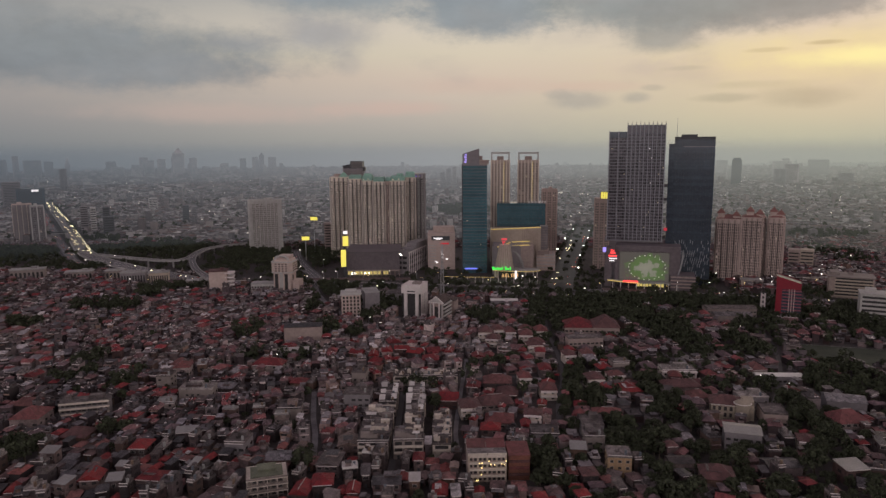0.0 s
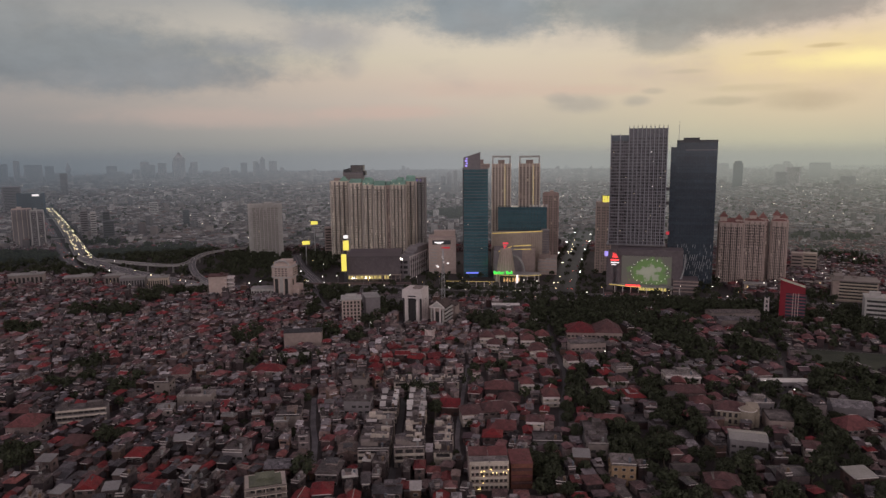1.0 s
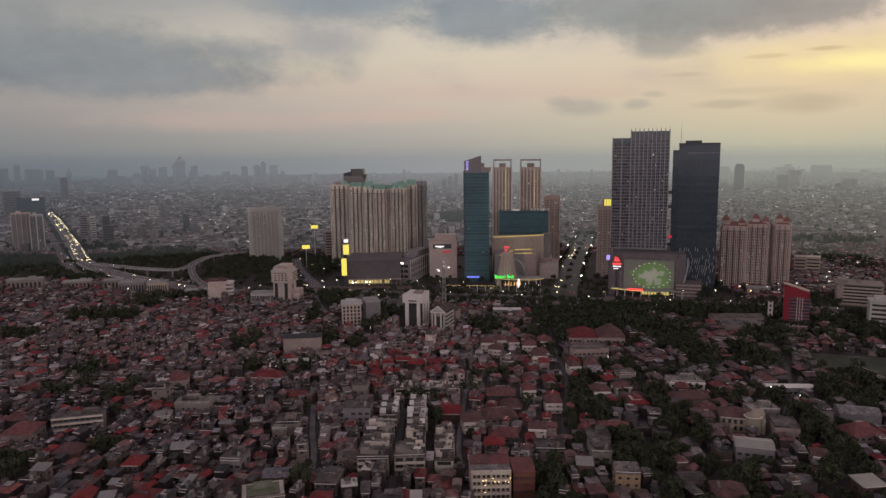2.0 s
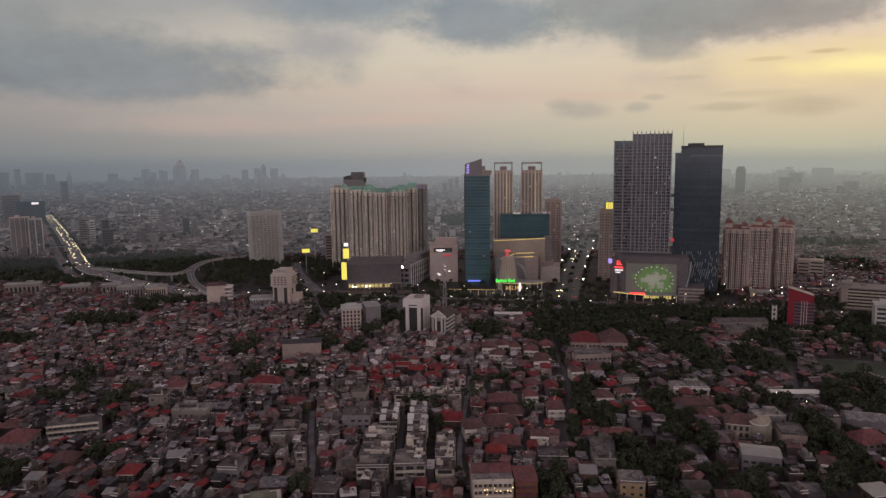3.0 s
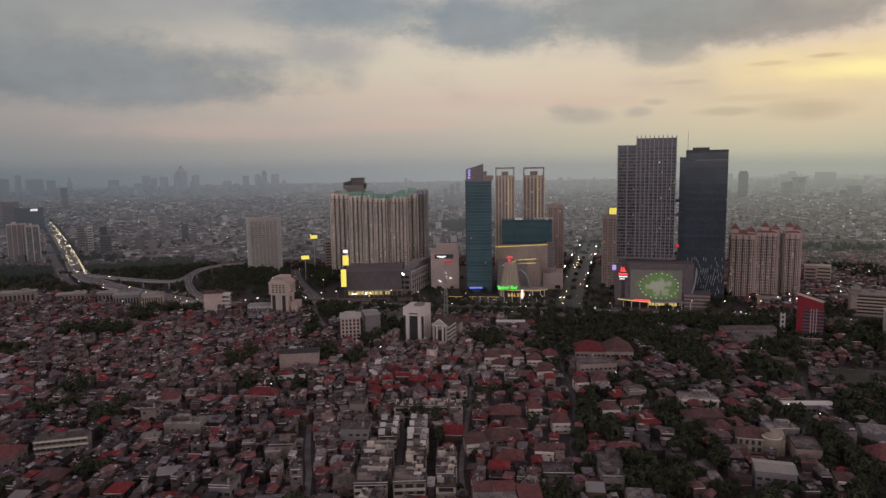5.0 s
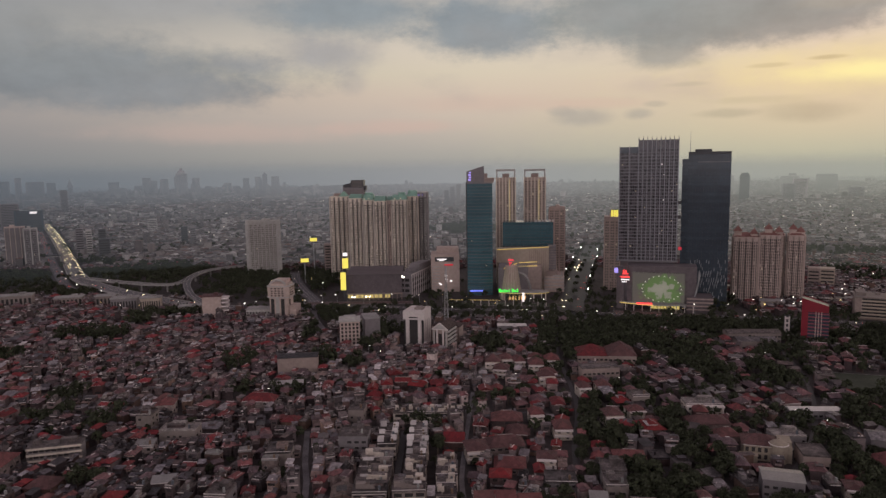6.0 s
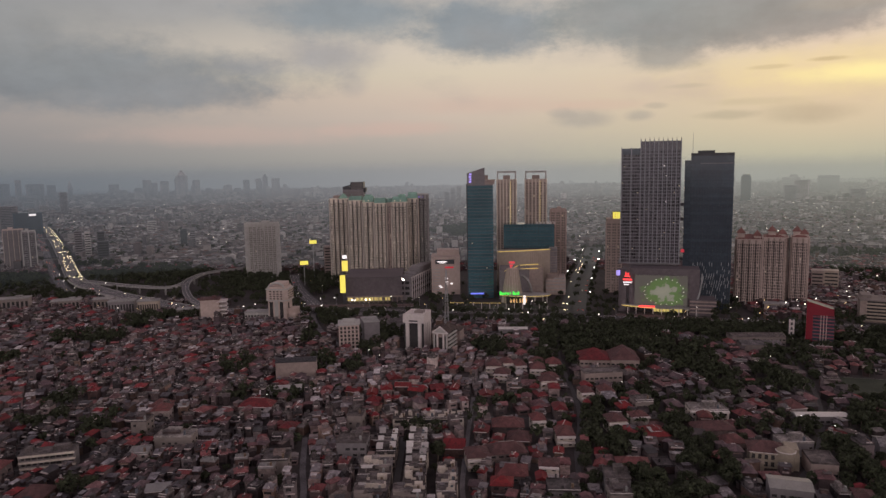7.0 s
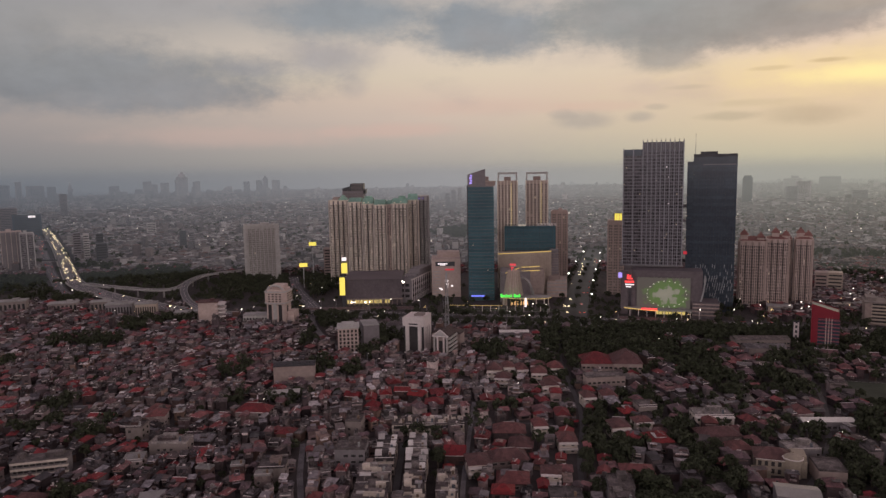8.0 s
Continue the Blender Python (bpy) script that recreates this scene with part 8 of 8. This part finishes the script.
        w, d = rnd.uniform(2.8, 6.4), rnd.uniform(3.0, 7.0)
        rot = turn_at(x, y) + rnd.gauss(0, 0.35)
        if not is_free(x, y, w - 1.0, d - 1.0, rot):
            continue
        claim(x, y, w - 1.0, d - 1.0, rot)
        h = rnd.uniform(2.6, 6.8)
        g.place(x, y, 0, rot)
        q = quarter(x, y, rnd)
        g.slot = q[0]
        g.box(0, 0, 0, w, d, h)
        roof_shape(g, rnd.choice(KINDS), w, d, h, rnd, q[1:])
    for p in protos:
        if not p[3]:
            for c in list(p[0].children_recursive) + [p[0]]:
                bpy.data.objects.remove(c)
    whole("house_rows", g, [M["wall_i"], M["tile_i"], M["metal_i"], M["slab_i"], M["pane"], M["white"], M["red_i"], M["metal_dim_i"], M["slab_dim_i"], M["wall_dim_i"], M["wall_pale_i"], M["metal_pale_i"]], "dense rows of small houses with brown, red and grey roofs", "houses", "stuff")


def far_city():
    """Roofs out to the horizon."""
    rng = np.random.default_rng(9)
    for name, y0, y1, step, hmax, label in (("far_houses", 1060, 2200, 13.5, 9.0, "far carpet of small grey and brown roofs"), ("distant_houses", 2200, 4800, 24.0, 12.0, "distant city roofs fading into haze")):
        gx, gy = np.meshgrid(np.arange(-0.78 * y1, 0.78 * y1, step), np.arange(y0, y1, step))
        x, y = gx.ravel(), gy.ravel()
        keep = np.abs(x) < 0.72 * y + 40
        x, y = x[keep], y[keep]
        n = len(x)
        x = x + rng.uniform(-0.3, 0.3, n) * step
        y = y + rng.uniform(-0.3, 0.3, n) * step
        # leave out the main roads and the parks
        ok = np.ones(n, bool)
        for line, wd in ((toll, 24), (side_w, 12), (avenue, 22), (flyover, 8)):
            for p in line[::1]:
                if p.y > 1000:
                    ok &= (x - p.x) ** 2 + (y - p.y) ** 2 > wd * wd
        for px, py, a, b in FAR_PARKS:
            ok &= ((x - px) / a) ** 2 + ((y - py) / b) ** 2 > rng.uniform(0.6, 1.3, n)
        patch = np.array([noise.noise(Vector((a * 0.004, b * 0.003, 5.0))) for a, b in zip(x, y)])
        ok &= (patch < 0.42) | (rng.random(n) < 0.35)
        x, y = x[ok], y[ok]
        n = len(x)
        w, d = rng.uniform(0.45, 0.95, n) * step, rng.uniform(0.4, 0.85, n) * step
        h = rng.uniform(3.2, hmax, n)
        tall = rng.random(n) < 0.03
        h[tall] *= rng.uniform(1.4, 3.0, tall.sum())
        rot = rng.normal(0, 0.22, n)
        c, s = np.cos(rot), np.sin(rot)
        ridge = np.where(rng.random(n) < 0.6, rng.uniform(0.6, 2.4, n), 0.05)
        ux = np.array([-1, 1, 1, -1, -1, 1, 1, -1, 0, 0]) * 0.5
        uy = np.array([-1, -1, 1, 1, -1, -1, 1, 1, -1, 1]) * 0.5
        V = np.empty((n, 10, 3))
        lx, ly = ux[None] * w[:, None], uy[None] * d[:, None]
        V[:, :, 0] = x[:, None] + lx * c[:, None] - ly * s[:, None]
        V[:, :, 1] = y[:, None] + lx * s[:, None] + ly * c[:, None]
        V[:, :4, 2] = 0
        V[:, 4:8, 2] = h[:, None]
        V[:, 8:, 2] = (h + ridge)[:, None]
        # walls and roof do not share points, so that each takes a colour of its own
        walls = V[:, :8].reshape(-1, 3)
        roofs = V[:, 4:].reshape(-1, 3)
        fw = np.array([(0, 1, 5, 4), (1, 2, 6, 5), (2, 3, 7, 6), (3, 0, 4, 7)])
        F1 = (np.arange(n)[:, None, None] * 8 + fw[None]).reshape(-1, 4)
        off = n * 8
        r4 = np.array([(1, 2, 5, 4), (3, 0, 4, 5)])
        r3 = np.array([(0, 1, 4), (2, 3, 5)])
        F2 = (off + np.arange(n)[:, None, None] * 6 + r4[None]).reshape(-1, 4)
        F3 = (off + np.arange(n)[:, None, None] * 6 + r3[None]).reshape(-1, 3)
        me = bpy.data.meshes.new(name)
        me.from_pydata(np.concatenate([walls, roofs]).tolist(), [], F1.tolist() + F2.tolist() + F3.tolist())
        for m in ("far_wall", "far_roof"):
            me.materials.append(M[m])
        me.polygons.foreach_set("material_index", [0] * len(F1) + [1] * (len(F2) + len(F3)))
        tagged(new(name, me), label, "houses", kind="stuff")
    # dark clumps of far trees
    rnd = random.Random(31)
    g = Geo()
    spots = []
    for px, py, a, b in FAR_PARKS:
        for _ in range(int(a * b / 60)):
            t, q = rnd.uniform(0, math.tau), math.sqrt(rnd.random())
            spots.append((px + a * q * math.cos(t), py + b * q * math.sin(t)))
    for _ in range(1500):
        y = math.sqrt(rnd.uniform(900 ** 2, 2600 ** 2))
        spots.append((rnd.uniform(-0.7, 0.7) * y, y))
    for x, y in spots:
        crown_leaves(g, rnd, x, y, 0, rnd.uniform(4, 6.5), rnd.uniform(8, 12), 5, 6, 2.6)
    whole("far_trees", g, [M["leaf"]], "dark far trees between the roofs", "trees", "stuff")


FAR_PARKS = [(40, 1558, 76, 120), (-540, 1110, 40, 40), (400, 1444, 68, 100), (520, 903, 28, 91), (-430, 1050, 70, 26), (620, 1100, 60, 40)]
M["far_roof"] = surf("far_roofs", [(0.10, 0.08, 0.078), (0.17, 0.16, 0.162), (0.125, 0.09, 0.085), (0.08, 0.073, 0.077), (0.23, 0.215, 0.21), (0.135, 0.075, 0.065), (0.115, 0.105, 0.11), (0.18, 0.17, 0.174), (0.09, 0.082, 0.083), (0.42, 0.40, 0.39)], 0.3, 0.75, vary="island", mottle=0.3)
M["far_wall"] = surf("far_walls", [(0.15, 0.13, 0.13), (0.25, 0.23, 0.22), (0.11, 0.095, 0.096), (0.38, 0.36, 0.35), (0.20, 0.175, 0.17), (0.13, 0.12, 0.125)], 0.3, 0.85, vary="island", mottle=0.25)

landmark_houses()
house_rows()
plant_trees()
far_city()

# ---------------------------------------------------------------- traffic and street lights


def car_proto():
    ob = thing("car", 0, 0, 0, "car in the evening traffic", "car", "traffic")
    b = Geo()
    b.pts([(-0.9, -2.2, 0.35), (0.9, -2.2, 0.35), (0.9, 2.2, 0.35), (-0.9, 2.2, 0.35), (-0.9, -2.2, 0.85), (0.9, -2.2, 0.85), (0.9, 2.2, 0.95), (-0.9, 2.2, 0.95)])
    for q in ((0, 1, 5, 4), (1, 2, 6, 5), (2, 3, 7, 6), (3, 0, 4, 7), (4, 5, 6, 7)):
        b.face(*q)
    part("body", b, CAR_PAINT, ob)
    part("cabin", Geo().box(0, 0.3, 0.9, 1.7, 2.6, 0.62, top=0.78), M["pane"], ob, "dark glass cabin")
    wh = Geo()
    n = 10
    for at in (-0.85, 0.85):
        i = wh.pts([(at + sx * 0.11, 0.33 * math.cos(k * math.tau / n), 0.33 + 0.33 * math.sin(k * math.tau / n)) for sx in (-1, 1) for k in range(n)])
        for k in range(n):
            wh.face(i + k, i + (k + 1) % n, i + n + (k + 1) % n, i + n + k)
        wh.face(*[i + k for k in range(n)])
        wh.face(*[i + n + k for k in reversed(range(n))])
    wm = wh.mesh("wheel_pair", [M["dark"]])
    for sy in (-1.35, 1.35):
        piece("wheel_pair", wm, ob, 0, sy)
    hl = Geo().box(0, 0, 0, 0.56, 0.12, 0.40, True).mesh("headlight", [M["headlight"]])
    tl = Geo().box(0, 0, 0, 0.45, 0.1, 0.25, True).mesh("taillight", [M["taillight"]])
    for sx in (-0.62, 0.62):
        piece("headlight", hl, ob, sx, -2.22, 0.55)
        piece("taillight", tl, ob, sx, 2.22, 0.62)
    return ob


CAR_PAINT = surf("car_paint", [(0.5, 0.5, 0.5), (0.05, 0.05, 0.06), (0.6, 0.6, 0.6), (0.2, 0.2, 0.22), (0.3, 0.05, 0.05)], 2.0, 0.3, vary="object", mottle=0.05)


def traffic():
    rnd = random.Random(14)
    proto = car_proto()
    used = False

    def cars_on(line, offs, y0, y1, gap, up, prob):
        nonlocal used
        for off, toward in offs:
            left = 0.0
            for k in range(len(line) - 1):
                p, q = line[k], line[k + 1]
                if not y0 < p.y < y1:
                    continue
                left += (q - p).length
                if left < gap:
                    continue
                left = rnd.uniform(-gap, gap) * 0.4
                if rnd.random() > prob:
                    continue
                s = sideways(line, k)
                d = (q - p).normalized()
                a = math.atan2(-d.x, d.y) + (0 if (d.y > 0) == toward else math.pi)
                m = Matrix.Translation((p.x + s.x * off, p.y + s.y * off, p.z + up)) @ Matrix.Rotation(a, 4, "Z")
                if used:
                    copy_thing(proto, m)
                else:
                    proto.matrix_basis, used = m, True
    cars_on(toll, ((-8, True), (-4.8, True)), 925, 1800, 13, 0.16, 0.62)
    cars_on(toll, ((1.6, True), (4.8, True)), 925, 1800, 18, 0.16, 0.55)
    cars_on(toll, ((-7, True), (-3, True), (3, False), (7, False)), 740, 925, 36, 0.16, 0.4)
    cars_on(highroad, ((-5, True), (-2, True), (2, False), (5, False)), 600, 760, 30, 0.1, 0.4)
    cars_on(side_w, ((-3.5, False), (0, False), (3.5, False)), 880, 1700, 30, 0.1, 0.4)
    cars_on(avenue, ((-11, True), (-7, True), (6, False), (10, False)), 700, 1150, 30, 0.1, 0.4)
    cars_on(west, ((-5, True), (-1.5, True), (2, False), (5.5, False)), 750, 960, 30, 0.1, 0.4)
    cars_on(front, ((-3, True), (3, False)), 600, 760, 24, 0.1, 0.4)


def street_lights():
    rnd = random.Random(15)
    pole = Geo().tube(0, 0, 0, 9, 0.16, 0.10, 6).bar((0, 0, 8.9), (1.8, 0, 9.3), 0.07).mesh("pole", [M["steel"]])
    head = Geo().box(0, 0, 0, 0.8, 0.6, 0.45, True).mesh("lamp_head", [M["lamp"]])
    small = Geo().box(0, 0, 0, 0.42, 0.32, 0.25, True).mesh("lamp_head", [M["lamp"]])
    big = Geo().box(0, 0, 0, 1.2, 0.8, 0.9, True).mesh("lamp_head", [M["lamp_bright"]])
    warm = Geo().box(0, 0, 0, 0.65, 0.5, 0.35, True).mesh("lamp_head", [M["lamp_warm"]])

    def lamp(x, y, z, rot, me):
        ob = thing("street_lamp", x, y, rot, "street lamp on a thin steel pole, lit", "street lamp", "street lamps", z)
        part("pole", pole, None, ob)
        piece("lamp_head", me, ob, 1.9, 0, 9.0)
    for line, off, step, y0, y1, me in ((highroad, 9, 5, 600, 760, head), (toll, 17, 5, 700, 1000, head), (avenue, 15, 7, 700, 1150, big), (avenue, -15, 9, 700, 1150, big), (front, 8, 5, 620, 760, warm)):
        for k in range(0, len(line) - 1, step):
            p = line[k]
            if y0 < p.y < y1:
                s = sideways(line, k)
                lamp(p.x + s.x * off, p.y + s.y * off, p.z if abs(off) < 12 else 0, rnd.uniform(0, 6), me)
    for x, y in ((-53, 540), (44, 478), (168, 585), (-150, 740), (60, 700), (196, 405), (203, 392), (-28, 620), (330, 706), (346, 700), (352, 720), (365, 712), (372, 722), (388, 700), (400, 735), (410, 730), (316, 720), (305, 712), (-340, 730), (-365, 745), (-318, 728), (-430, 890), (-62, 558), (110, 470), (230, 520), (-112, 455), (-90, 760), (-170, 800), (-150, 850), (-168, 880), (-120, 770), (240, 690), (270, 690), (-135, 765), (-60, 768), (-30, 762), (-5, 755), (20, 752), (85, 735), (100, 728), (300, 740), (335, 690), (420, 760), (440, 790), (-205, 830), (-215, 870), (-195, 930), (-180, 770), (-240, 760)):
        lamp(x, y, 0, rnd.uniform(0, 6), small if y < 620 else head if rnd.random() < 0.7 else warm)
    # small lights of far windows and yards
    g = Geo()
    for _ in range(150):
        y = math.sqrt(rnd.uniform(800 ** 2, 3000 ** 2))
        x = rnd.uniform(-0.64, 0.64) * y
        k = 0.7 + y / 2200
        g.box(x, y, rnd.uniform(8, 12), k, k, k, True)
    whole("far_lights", g, [lamp_mat("far_lamp", (1.0, 0.9, 0.75), 1.6)], "small far lights among the roofs", "lights", "stuff")


traffic()
street_lights()
